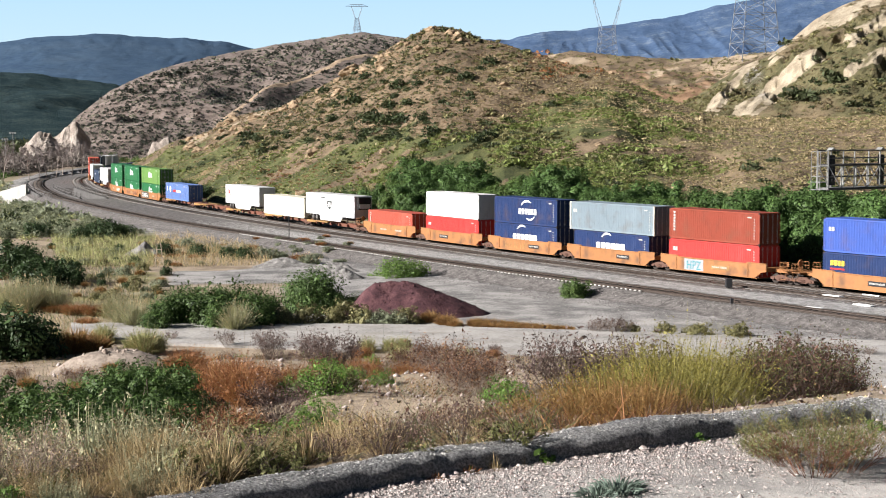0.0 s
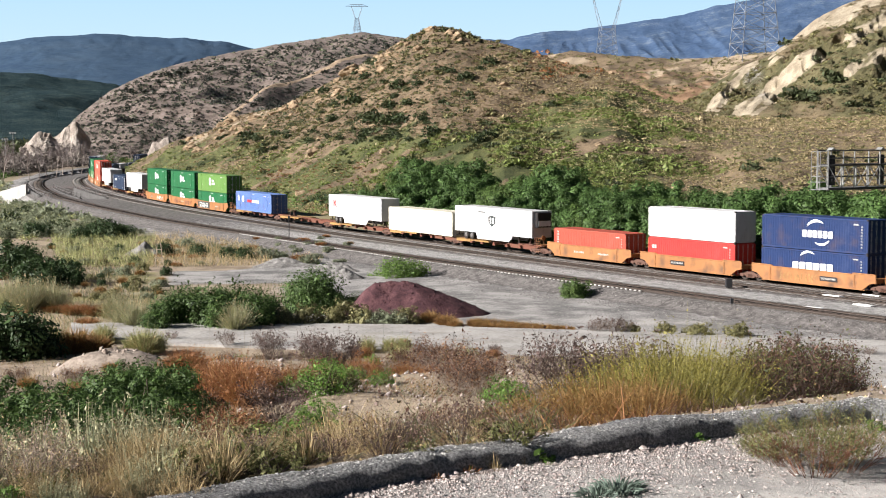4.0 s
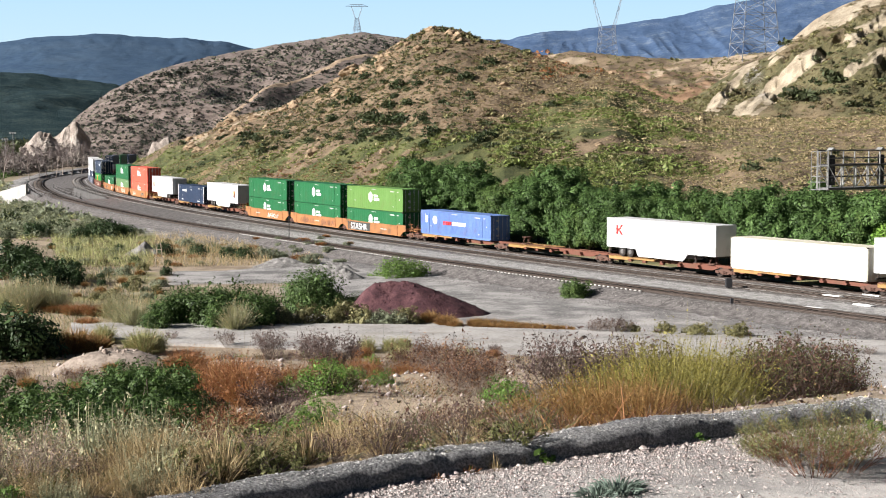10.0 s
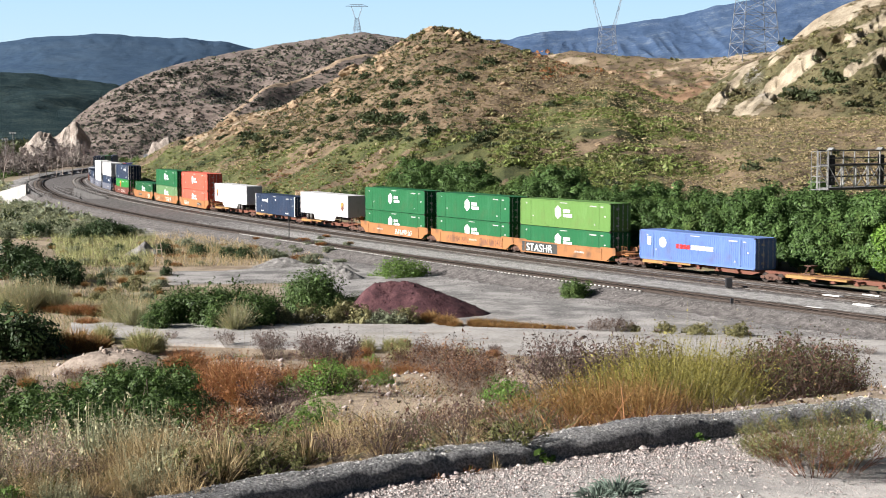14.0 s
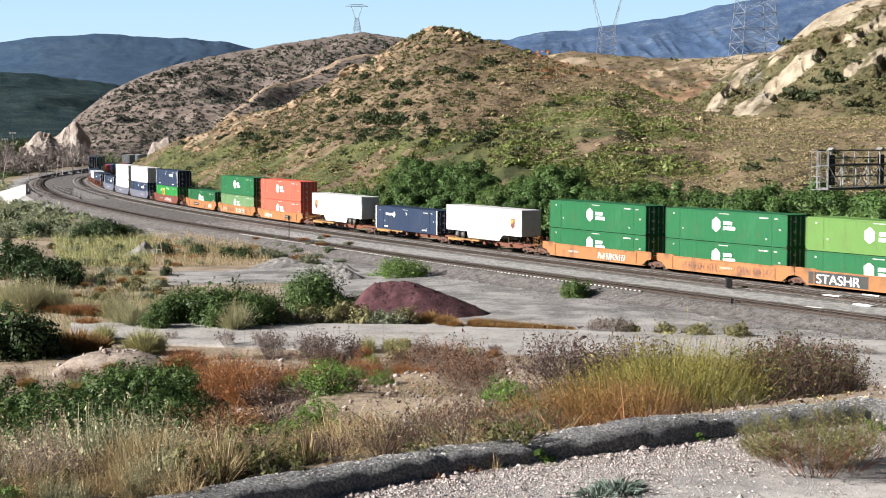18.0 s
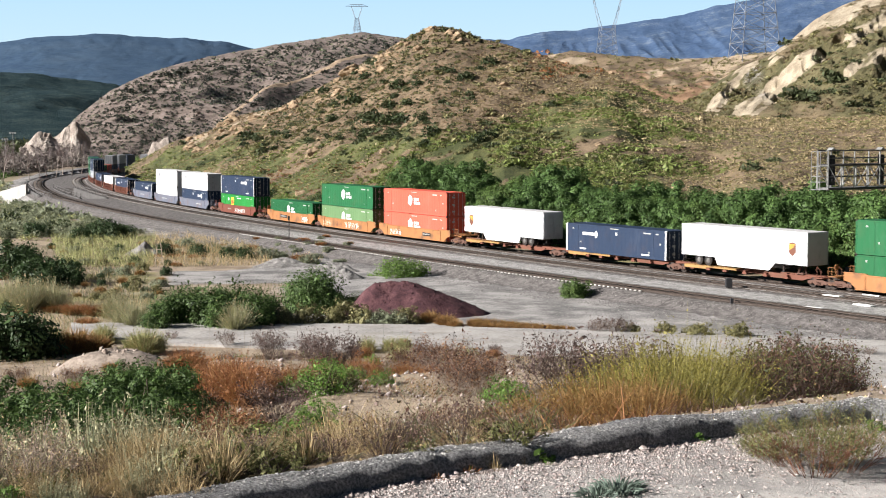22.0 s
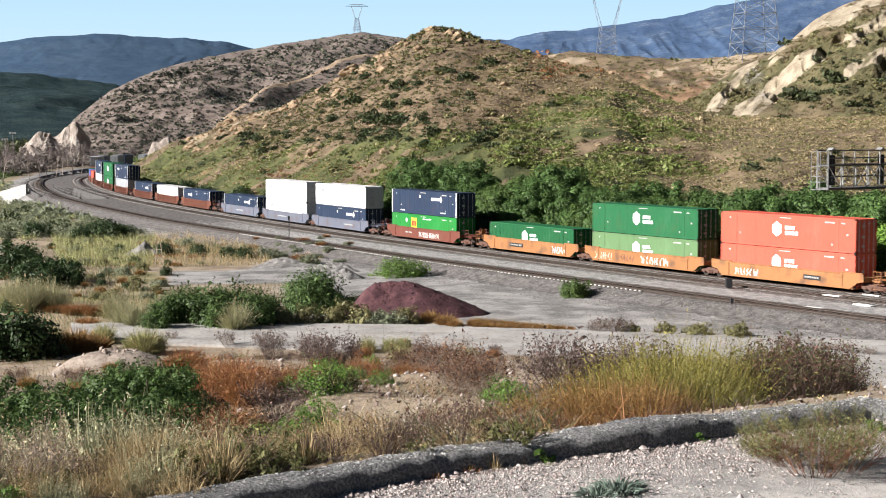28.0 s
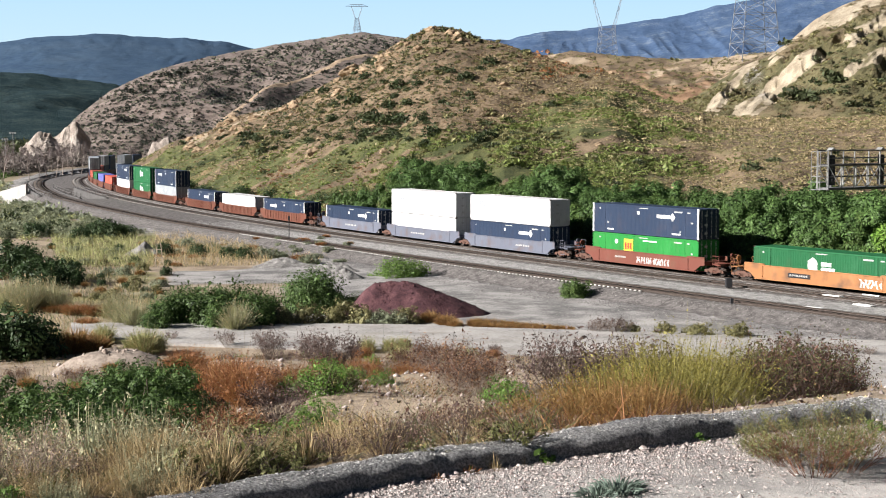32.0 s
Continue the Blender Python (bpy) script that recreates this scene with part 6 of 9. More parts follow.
LEAF = {
    "cottonwood": leafy("cottonwood_leaves", (0.036, 0.074, 0.02), (0.10, 0.17, 0.046), through_light=0.12),
    "bright": leafy("bright_green_leaves", (0.075, 0.15, 0.022), (0.17, 0.29, 0.05)),
    "willow": leafy("willow_green_leaves", (0.045, 0.085, 0.02), (0.11, 0.165, 0.045)),
    "dark": leafy("dark_green_leaves", (0.022, 0.042, 0.014), (0.055, 0.09, 0.03)),
    "olive": leafy("olive_scrub_leaves", (0.065, 0.078, 0.028), (0.14, 0.15, 0.06)),
    "weedsage": leafy("pale_sage_stalks", (0.235, 0.228, 0.13), (0.43, 0.41, 0.265)),
    "sage": leafy("grey_green_sage_leaves", (0.13, 0.15, 0.088), (0.27, 0.29, 0.19)),
    "rust": leafy("rust_red_dry_leaves", (0.19, 0.08, 0.032), (0.35, 0.165, 0.072)),
    "yellow": leafy("yellow_green_broom", (0.145, 0.128, 0.026), (0.30, 0.265, 0.07)),
    "ochre": leafy("ochre_dry_stems", (0.19, 0.11, 0.036), (0.37, 0.235, 0.09)),
    "hillgreen": leafy("dull_green_brush", (0.105, 0.14, 0.036), (0.215, 0.25, 0.075)),
    "hillolive": leafy("dry_olive_brush", (0.125, 0.12, 0.05), (0.245, 0.225, 0.105)),
    "drybrown": leafy("brown_dry_tufts", (0.10, 0.075, 0.04), (0.22, 0.165, 0.09)),
    "shrubgreen": leafy("fresh_shrub_leaves", (0.055, 0.105, 0.018), (0.15, 0.24, 0.05)),
    "hilldark": leafy("dull_dark_brush", (0.045, 0.058, 0.028), (0.10, 0.115, 0.052)),
    "slopegrass": leafy("pale_brown_dry_tufts", (0.15, 0.106, 0.06), (0.285, 0.21, 0.12)),
    "rustgrass": leafy("rusty_dry_tufts", (0.14, 0.07, 0.035), (0.27, 0.15, 0.075)),
    "drygrass": leafy("dull_dry_grass", (0.28, 0.225, 0.12), (0.46, 0.375, 0.22)),
    "straw": leafy("straw_grass", (0.28, 0.21, 0.105), (0.52, 0.405, 0.23)),
    "palegreen": leafy("pale_green_grass", (0.20, 0.21, 0.08), (0.36, 0.36, 0.17)),
    "brown": leafy("dead_brown_leaves", (0.055, 0.028, 0.02), (0.16, 0.085, 0.06)),
    "plum": leafy("grey_plum_dead_heads", (0.08, 0.054, 0.047), (0.20, 0.145, 0.128)),
    "drygreen": leafy("dry_olive_green_leaves", (0.12, 0.12, 0.045), (0.25, 0.24, 0.10)),
    "weed": leafy("olive_brown_weed_leaves", (0.10, 0.108, 0.036), (0.25, 0.24, 0.095)),
    "redbrown": leafy("red_brown_dry_leaves", (0.13, 0.06, 0.03), (0.29, 0.15, 0.08)),
    "mauve": leafy("grey_mauve_dry_heads", (0.24, 0.165, 0.125), (0.46, 0.345, 0.27)),
    "herb": leafy("fresh_green_herb", (0.08, 0.15, 0.025), (0.17, 0.28, 0.06)),
    "bluegreen": leafy("blue_green_weed", (0.11, 0.15, 0.12), (0.22, 0.27, 0.22)),
    "shrubdeep": leafy("deep_green_shrub_leaves", (0.03, 0.058, 0.013), (0.085, 0.14, 0.036), through_light=0.12),
    "shrubdark": leafy("dark_grey_green_shrub", (0.022, 0.034, 0.014), (0.062, 0.08, 0.03), through_light=0.1),
    "farscrub": leafy("distant_grey_green_scrub", (0.03, 0.036, 0.03), (0.07, 0.078, 0.055), through_light=0.05),
    "palerock": leafy("pale_weathered_rock", (0.22, 0.18, 0.155), (0.36, 0.30, 0.26), rough=0.95, through_light=0.0),
    "white": leafy("white_flower_heads", (0.6, 0.58, 0.5), (0.78, 0.76, 0.7)),
}


def leafy_bush(name, rx, rz, leaf, n=60, per=26, size=0.07, label="", seed=0, wood=None, fill=0.5, aspect=0.5, rc=0.16, category="bush", group=""):
    """A bush: woody stems from its foot to clumps of leaves."""
    gen = np.random.default_rng(seed + 100)
    t = thing(name, label, category, group)
    c, p = clumped(n, per, rx, rz, rc * max(rx, rz), gen, fill)
    face = 0.9 * (p - np.repeat(c, per, 0)) / (rc * max(rx, rz)) + 0.7 * (p - np.array([0, 0, rz * 0.3])) / max(rx, rz)
    P, q = leaf_quads(p, size, aspect, 0.1, gen, out=face)
    part("foliage", mesh_from("foliage", P, q, LEAF[leaf]), None, t)
    k = min(n, 40)
    base = gen.normal(size=(k, 3)) * np.array([0.12, 0.12, 0]) * rx
    part("stem_tangle", twig_mesh("stem_tangle", base, c[:k], 0.012 * max(1, rz), wood or M_WOOD), None, t)["kind"] = "stuff"
    return t


def broom(name, rx, h, leaf, n=900, width=0.006, label="", seed=0, lean=0.5, heads=None, head_size=0.02, leaf2=None, category="bush", group="", stems=40, fan_in=0.35, head_share=0.33, head_from=0.9, wild=0.07):
    """A tuft of many fine upright stems, with or without seed heads."""
    gen = np.random.default_rng(seed + 300)
    t = thing(name, label, category, group)

    def tuft(k, hh):
        a, rr = gen.uniform(0, 6.283, k), np.sqrt(gen.uniform(0, 1, k))
        foot = np.stack([np.cos(a) * rr * rx * fan_in, np.sin(a) * rr * rx * fan_in, np.zeros(k)], -1)
        H = hh * gen.uniform(0.45, 1.05, k) * (1 - 0.35 * rr ** 2)
        out = np.stack([np.cos(a) * rr * rx, np.sin(a) * rr * rx, H], -1) + gen.normal(size=(k, 3)) * wild * hh
        start = foot + (out - foot) * gen.uniform(0, 0.55, k)[:, None]
        return start, out

    b, tip = tuft(n, h)
    P, q = blades(b, tip, width, lean * 0.4, gen)
    part("stalk_spray", mesh_from("stalk_spray", P, q, LEAF[leaf]), None, t)["kind"] = "stuff"
    if leaf2:
        b2, tip2 = tuft(n // 2, h * 0.9)
        P, q = blades(b2, tip2, width, lean * 0.4, gen)
        part("side_spray", mesh_from("side_spray", P, q, LEAF[leaf2]), None, t)["kind"] = "stuff"
    if heads:
        pick = gen.choice(n, int(n * head_share), replace=False)
        m = 3 if head_size > 0.0095 else 9
        f = gen.uniform(head_from, 1.05, (len(pick), m, 1))
        pts = (b[pick][:, None] * (1 - f) + tip[pick][:, None] * f).reshape(-1, 3) + gen.normal(size=(len(pick) * m, 3)) * head_size * (1.0 if m == 3 else 0.9)
        P, q = leaf_quads(pts, head_size, 0.5, 0.0, gen)
        part("seed_spray", mesh_from("seed_spray", P, q, LEAF[heads]), None, t)["kind"] = "stuff"
    if stems:
        b3, tip3 = tuft(stems, h * 0.8)
        b3[:, 2] = 0
        part("stem_tangle", twig_mesh("stem_tangle", b3 * 0.4, tip3, 0.006 * max(1.0, h), M_DEADWOOD), None, t)["kind"] = "stuff"
    return t


def dead_bush(name, rx, h, leaf, label="", seed=0, n=46, category="bush", group="", leaf_n=500, size=0.02, leaf2=None, wood=None):
    """A leafless bush: forked grey twigs, a few dead leaves at their ends."""
    gen = np.random.default_rng(seed + 500)
    t = thing(name, label, category, group)
    a, rr = gen.uniform(0, 6.283, n), np.sqrt(gen.uniform(0.05, 1, n))
    foot = np.stack([np.cos(a) * rr, np.sin(a) * rr, 0 * a], -1) * rx * 0.22
    mid = np.stack([np.cos(a) * rr * rx * 0.6, np.sin(a) * rr * rx * 0.6, h * gen.uniform(0.3, 0.6, n)], -1) + gen.normal(size=(n, 3)) * 0.06 * h
    B, T, R = [foot], [mid], [np.full(n, 0.010)]
    ends = []
    for _ in range(5):
        tip = mid + np.stack([np.cos(a) * rr * rx * 0.4, np.sin(a) * rr * rx * 0.4, h * gen.uniform(0.15, 0.5, n)], -1) + gen.normal(size=(n, 3)) * 0.13 * h
        tip[:, 2] = np.maximum(tip[:, 2], 0.03)
        B.append(mid), T.append(tip), R.append(np.full(n, 0.005))
        ends.append(tip)
        tw = tip + gen.normal(size=(n, 3)) * 0.10 * h + np.array([0, 0, 0.06 * h])
        B.append(mid * 0.4 + tip * 0.6), T.append(tw), R.append(np.full(n, 0.003))
        ends.append(tw)
    part("twig_tangle", twig_mesh("twig_tangle", np.concatenate(B), np.concatenate(T), np.concatenate(R) * h, wood or M_DEADWOOD), None, t)["kind"] = "stuff"
    e = np.concatenate(ends)
    pts = e[gen.integers(0, len(e), leaf_n)] + gen.normal(size=(leaf_n, 3)) * np.array([0.03, 0.03, 0.06]) * h
    P, q = leaf_quads(pts, size, 0.5, 0.0, gen)
    part("dead_foliage", mesh_from("dead_foliage", P, q, LEAF[leaf]), None, t)["kind"] = "stuff"
    if leaf2:
        up = e[e[:, 2] > h * 0.45]
        pts = up[gen.integers(0, len(up), leaf_n // 2)] + gen.normal(size=(leaf_n // 2, 3)) * np.array([0.04, 0.04, 0.07]) * h
        P, q = leaf_quads(pts, size, 0.5, 0.0, gen)
        part("side_foliage", mesh_from("side_foliage", P, q, LEAF[leaf2]), None, t)["kind"] = "stuff"
    return t


def tree(seed, h=9.0, rx=3.4, leaf="cottonwood", label="", n=70, per=460, size=0.105):
    """A broad tree: tapered trunk, limbs and a gappy crown of leaf clumps."""
    gen = np.random.default_rng(seed + 900)
    t = thing("cottonwood_tree", label, "tree", "trees behind the tracks")
    bm = bmesh.new()
    lean = Vector((gen.uniform(-0.4, 0.4), gen.uniform(-0.4, 0.4), h * 0.4))
    rod(bm, (0, 0, -0.3), lean, 0.20, 8, 0.12)
    c = dome(n, rx, h * 0.60, gen, 0.55, h * 0.30)
    c[:, 2] = np.maximum(c[:, 2], h * 0.06)
    for i in range(9):
        rod(bm, lean * gen.uniform(0.5, 1.0), Vector(c[i]), 0.07, 5, 0.03)
    part("trunk", done(bm), M_WOOD, t)
    p, away = puffs(c, per, 0.78, gen)
    p[:, 2] = np.maximum(p[:, 2], 0.2)
    face = 1.2 * away + 0.35 * (p - np.array([0, 0, h * 0.4])) / rx + np.array([0, 0, 0.25])
    P, q = leaf_quads(p, size, 0.6, 0.1, gen, out=face)
    part("crown", mesh_from("crown", P, q, LEAF[leaf]), None, t)
    return t


def place(ob, k, d, turn=None, scale=1.0, sink=0.03):
    """Sets a plant on the ground at a bearing and a distance."""
    u = float(bearing(k))
    y = d / math.sqrt(1 + u * u)
    x = u * y
    z = float(yard_height(np.array([x]), np.array([y]))[0])
    a = turn if turn is not None else float(rng.uniform(0, 360))
    ob.matrix_basis = pose(x, y, z - sink, 0, 0, a) @ Matrix.Scale(scale, 4)
    return ob


def again(ob, k, d, scale=1.0, turn=None):
    c = copy_thing(ob, ob.matrix_basis)
    return place(c, k, d, turn, scale)


# ---- trees behind the tracks ----
TREE_KINDS = [tree(i, h, rx, lf, lb) for i, (h, rx, lf, lb) in enumerate((
    (8.5, 3.3, "cottonwood", "leafy green cottonwood tree behind the tracks"), (9.5, 3.8, "cottonwood", "broad green cottonwood tree behind the tracks"),
    (7.5, 3.0, "willow", "dull green willow tree behind the tracks"), (8.0, 3.5, "bright", "bright green young cottonwood behind the tracks"),
    (6.5, 3.2, "cottonwood", "low green cottonwood tree behind the tracks")))]


def tree_row():
    gen = np.random.default_rng(5)
    used = set()
    spots = []
    for s in np.arange(-26, 84, 2.9):
        spots.append((s + gen.uniform(-1, 1), gen.uniform(-11, -8.5), 0.98))
    for s in np.arange(-28, 76, 3.4):
        spots.append((s + gen.uniform(-1, 1), gen.uniform(-19, -13), 1.04))
    for s in (84, 88, 92, 96, 100, 105):
        spots.append((s + gen.uniform(-1, 1), gen.uniform(-12, -9), 1.0))
        spots.append((s + gen.uniform(-1, 1) + 6, gen.uniform(-22, -15), 1.2))
    for i, (s, off, sc) in enumerate(spots):
        x, y, _ = on_line(s, off)
        if i % 9 == 5 and s > 30:
            kind = 2
        elif s < 4:
            kind = (3, 0, 3, 1)[i % 4]
        else:
            kind = (0, 1, 4, 0, 1, 2, 4)[i % 7]
        sc = 1.1 * sc * gen.uniform(0.82, 1.0) * (0.92 if 30 < s < 62 else 1.06)
        z = float(yard_height(np.array([x]), np.array([y]))[0])
        ob = TREE_KINDS[kind]
        if kind in used:
            ob = copy_thing(ob, ob.matrix_basis)
        used.add(kind)
        ob.matrix_basis = pose(float(x), float(y), z, 0, 0, gen.uniform(0, 360)) @ Matrix.Scale(sc, 4)


tree_row()
# ---- brush on the hills: too many to count ----
def brush(name, hill_key, n, pick, rx, leaf, label, per=14, seed=0, flat=0.7, lf=0.28, spread=0.0):
    """Small shrubs scattered over a hill where pick(u, h) allows it, joined in one object."""
    gen = np.random.default_rng(seed)
    u, v, X, D, Z = HILLS[hill_key]
    n_rows = int((v[:, 0] <= 1.0).sum())
    pool = n * 12
    ci, cj = gen.integers(1, n_rows - 1, pool), gen.integers(1, X.shape[1] - 1, pool)
    k = 784 + 2731 * X[ci, cj] / D[ci, cj]
    h = 227.5 - 2731 * (Z[ci, cj] - EYE.z) / D[ci, cj]
    tall = np.abs(np.gradient(227.5 - 2731 * (Z - EYE.z) / D, axis=0))[ci, cj]
    even = np.clip(tall / np.percentile(tall, 85), 0, 1) if spread else 1.0
    keep = np.nonzero(gen.uniform(0, 1, pool) < even * pick(k, h, X[ci, cj], D[ci, cj]))[0][:n]
    ci, cj = ci[keep], cj[keep]
    fx, fy = gen.uniform(0, 1, len(ci)), gen.uniform(0, 1, len(ci))

    def at(G):
        return (G[ci, cj] * (1 - fx) + G[ci, cj + 1] * fx) * (1 - fy) + (G[ci + 1, cj] * (1 - fx) + G[ci + 1, cj + 1] * fx) * fy

    c = np.stack([at(X), at(D), at(Z)], -1)
    r = rx * np.exp(gen.normal(0, 0.45, len(c))) * (c[:, 1] / 1000.0 if spread else 1.0)
    d = gen.normal(size=(len(c), per, 3))
    d /= np.linalg.norm(d, axis=2)[:, :, None]
    d[:, :, 2] = np.abs(d[:, :, 2])
    P = (c[:, None, :] + d * (r[:, None, None] * gen.uniform(0.45, 1.0, (len(c), per, 1))) * np.array([1, 1, flat])).reshape(-1, 3)
    size = np.repeat(r, per) * lf
    Q, q = leaf_quads(P, 1.0, 0.7, 0.2, gen, 0.0)
    Q = np.repeat(P, 4, 0) + (Q - np.repeat(P, 4, 0)) * np.repeat(size, 4)[:, None]
    tagged(new(name, mesh_from(name, Q, q, LEAF[leaf])), label, "brush", kind="stuff")


def on_slope(k, h, X, D):
    crest_gap = smooth(300, 480, k) * smooth(1120, 860, k)
    return (0.3 + 0.7 * smooth(-0.05, 0.4, fbm(X / 20, D / 20, 2, 33))) * crest_gap * smooth(300, 250, h)


def on_shrub_slope(k, h, X, D):
    return (0.65 + 0.35 * smooth(-0.05, 0.35, fbm(X / 17, D / 17, 2, 133))) * smooth(500, 640, k) * smooth(920, 820, k) * smooth(95, 150, h) * smooth(285, 240, h)


def on_green(k, h, X, D):
    return smooth(-10, 22, h - green_edge(k)) * smooth(560, 720, k) * smooth(-0.4, 0.3, fbm(X / 12, D / 6, 2, 35)) * smooth(1330, 1090, k + 60 * fbm(X / 15, D / 15, 2, 34))


def on_bench(k, h, X, D):
    return smooth(1040, 1160, k) * smooth(210, 222, h)


brush("dark_brush", "main", 150, on_slope, 0.6, "hilldark", "dark green shrubs scattered over the dry slope", per=70, seed=1, lf=0.24)
brush("large_dark_brush", "main", 95, on_shrub_slope, 0.95, "shrubdark", "large dark grey-green shrubs on the dry slope", per=230, seed=101, lf=0.15, flat=0.95)
brush("crest_dark_brush", "main", 12, lambda k, h, X, D: smooth(480, 560, k) * smooth(880, 780, k) * smooth(170, 120, h), 1.1, "shrubdark", "dark grey-green shrubs near the hill crest", per=160, seed=102, lf=0.15, flat=0.7)
brush("foot_dark_shrubs", "main", 46, lambda k, h, X, D: smooth(340, 420, k) * smooth(760, 700, k) * smooth(228, 238, h) * smooth(275, 262, h), 1.2, "shrubdark", "dark shrubs where the slope meets the green foot", per=170, seed=103, lf=0.15, flat=0.6)
brush("slope_dull_brush", "main", 2600, lambda k, h, X, D: smooth(420, 520, k) * smooth(860, 760, k) * smooth(60, 90, h) * (h < green_edge(k) + 15), 0.36, "hilldark", "small dull shrubs over the dry slope", per=22, seed=107, flat=0.6, lf=0.26)
brush("bench_edge_grass", "main", 900, lambda k, h, X, D: smooth(1180, 1250, k) * smooth(224, 212, h), 0.3, "drygrass", "straw grass along the edge of the bench", per=14, seed=104, flat=0.5)
brush("bench_edge_green", "main", 700, lambda k, h, X, D: smooth(1200, 1280, k) * smooth(222, 210, h), 0.34, "hillgreen", "green grass along the edge of the bench", per=14, seed=105, flat=0.4)
brush("bench_dark_brush", "main", 60, lambda k, h, X, D: smooth(1060, 1180, k) * smooth(255, 285, h), 0.8, "hilldark", "dark shrubs low on the bench slope", per=60, seed=106, flat=0.6, lf=0.22)
brush("olive_brush", "main", 1700, on_slope, 0.42, "hillolive", "olive shrubs scattered over the dry slope", per=26, seed=2, lf=0.34)
brush("green_brush", "main", 8000, on_green, 0.38, "hillgreen", "low green brush on the foot of the hill", per=16, seed=3, flat=0.5)
brush("low_olive_brush", "main", 2500, on_green, 0.36, "hillolive", "low olive brush on the foot of the hill", per=16, seed=4, flat=0.5)
brush("bench_brush", "main", 5000, on_bench, 0.28, "hillolive", "olive tufts on the bench slope", per=14, seed=5, flat=0.55)
brush("bench_grass", "main", 7000, on_bench, 0.28, "drygrass", "dry straw tufts on the bench slope", per=12, seed=6, flat=0.5)
brush("upper_dry_grass", "main", 8000, lambda k, h, X, D: smooth(770, 900, k) * (h < 228) * (h > 100), 0.27, "drygrass", "dry straw tufts on the upper bench", per=11, seed=26, flat=0.5)
brush("slope_grass", "main", 9000, lambda k, h, X, D: (h < green_edge(k) + 10) * smooth(300, 380, k) * smooth(1250, 1100, k), 0.26, "slopegrass", "dry straw tufts on the upper slope", per=10, seed=7, flat=0.5)
def on_left_foot(k, h, X, D):
    return smooth(246, 266, h) * smooth(760, 640, k) * (0.25 + 0.75 * smooth(-0.3, 0.4, fbm(X / 13, D / 6, 2, 36)))


brush("foot_brush", "main", 3000, on_left_foot, 0.26, "hillgreen", "low green brush on the lower slope", per=16, seed=21, flat=0.5, lf=0.36)
brush("foot_olive_brush", "main", 1300, on_left_foot, 0.28, "hillolive", "low olive brush on the lower slope", per=16, seed=22, flat=0.55, lf=0.34)
brush("foot_dark_brush", "main", 24, on_left_foot, 0.7, "hilldark", "dark bushes on the lower slope", per=36, seed=23, flat=0.6, lf=0.3)
brush("foot_grass", "main", 3000, on_left_foot, 0.28, "drygrass", "dry tufts on the lower slope", per=12, seed=24, flat=0.45)
brush("foot_rust_grass", "main", 700, lambda k, h, X, D: smooth(280, 298, h) * smooth(720, 640, k) * smooth(380, 520, k), 0.36, "rustgrass", "rusty dry tufts at the foot of the slope", per=12, seed=25, flat=0.45)
brush("rust_brush", "main", 260, lambda k, h, X, D: smooth(0.6, 0.2, np.hypot((k - 1000) / 220, (h - 118) / 60)), 0.6, "rust", "rust red dry shrubs near the crest", per=12, seed=8)
def below_bluff_crest(k, h):
    return smooth(4, 14, h - np.interp(k, [1240, 1300, 1350, 1385, 1440, 1500, 1600, 1700], [165, 124, 103, 80, 34, 6, -30, -40]))


brush("bluff_brush", "bluff", 1500, lambda k, h, X, D: below_bluff_crest(k, h) * (0.2 + 0.8 * smooth(0, 0.5, fbm(X / 9, D / 9, 2, 37))) * (1 - strata(k, h, X, D)), 0.42, "hillolive", "olive scrub between the rock ribs of the bluff", per=26, seed=9)
brush("bluff_dry_tufts", "bluff", 2200, lambda k, h, X, D: below_bluff_crest(k, h) * (0.3 + 0.7 * smooth(-0.1, 0.5, fbm(X / 11, D / 9, 2, 38))) * (1 - strata(k, h, X, D)), 0.32, "drybrown", "brown dry tufts over the bluff", per=14, seed=27, flat=0.5)
brush("bluff_dark_brush", "bluff", 60, lambda k, h, X, D: smooth(40, 150, h) * smooth(1330, 1420, k), 0.95, "hilldark", "dark scrub at the foot of the bluff", per=60, seed=10, lf=0.24)
brush("saddle_brush", "saddle", 2200, lambda k, h, X, D: 0.7 + 0 * k, 0.5, "hillolive", "olive scrub on the saddle", per=18, seed=11)
brush("far_scrub", "mid", 9500, lambda k, h, X, D: 0.85 * smooth(3, 12, h - np.interp(k, MID_K, MID_H)), 0.82, "farscrub", "dark scrub dotted over the far hill", per=26, seed=12, lf=0.36, spread=1.0, flat=1.1)
brush("far_olive_scrub", "mid", 5500, lambda k, h, X, D: 0.8 + 0 * k, 0.62, "sage", "grey-green scrub dotted over the far hill", per=12, seed=13, lf=0.4, spread=1.0)
brush("far_pale_rocks", "mid", 2600, lambda k, h, X, D: 0.8 + 0 * k, 0.6, "palerock", "pale rocks among the scrub of the far hill", per=10, seed=113, lf=0.5, spread=1.0)
brush("spur_scrub", "spur", 2200, lambda k, h, X, D: smooth(0.0, 14, h - np.interp(k, SPUR_K, SPUR_H)), 0.85, "farscrub", "dark scrub dotted over the spur", per=18, seed=14, lf=0.36, flat=0.7)


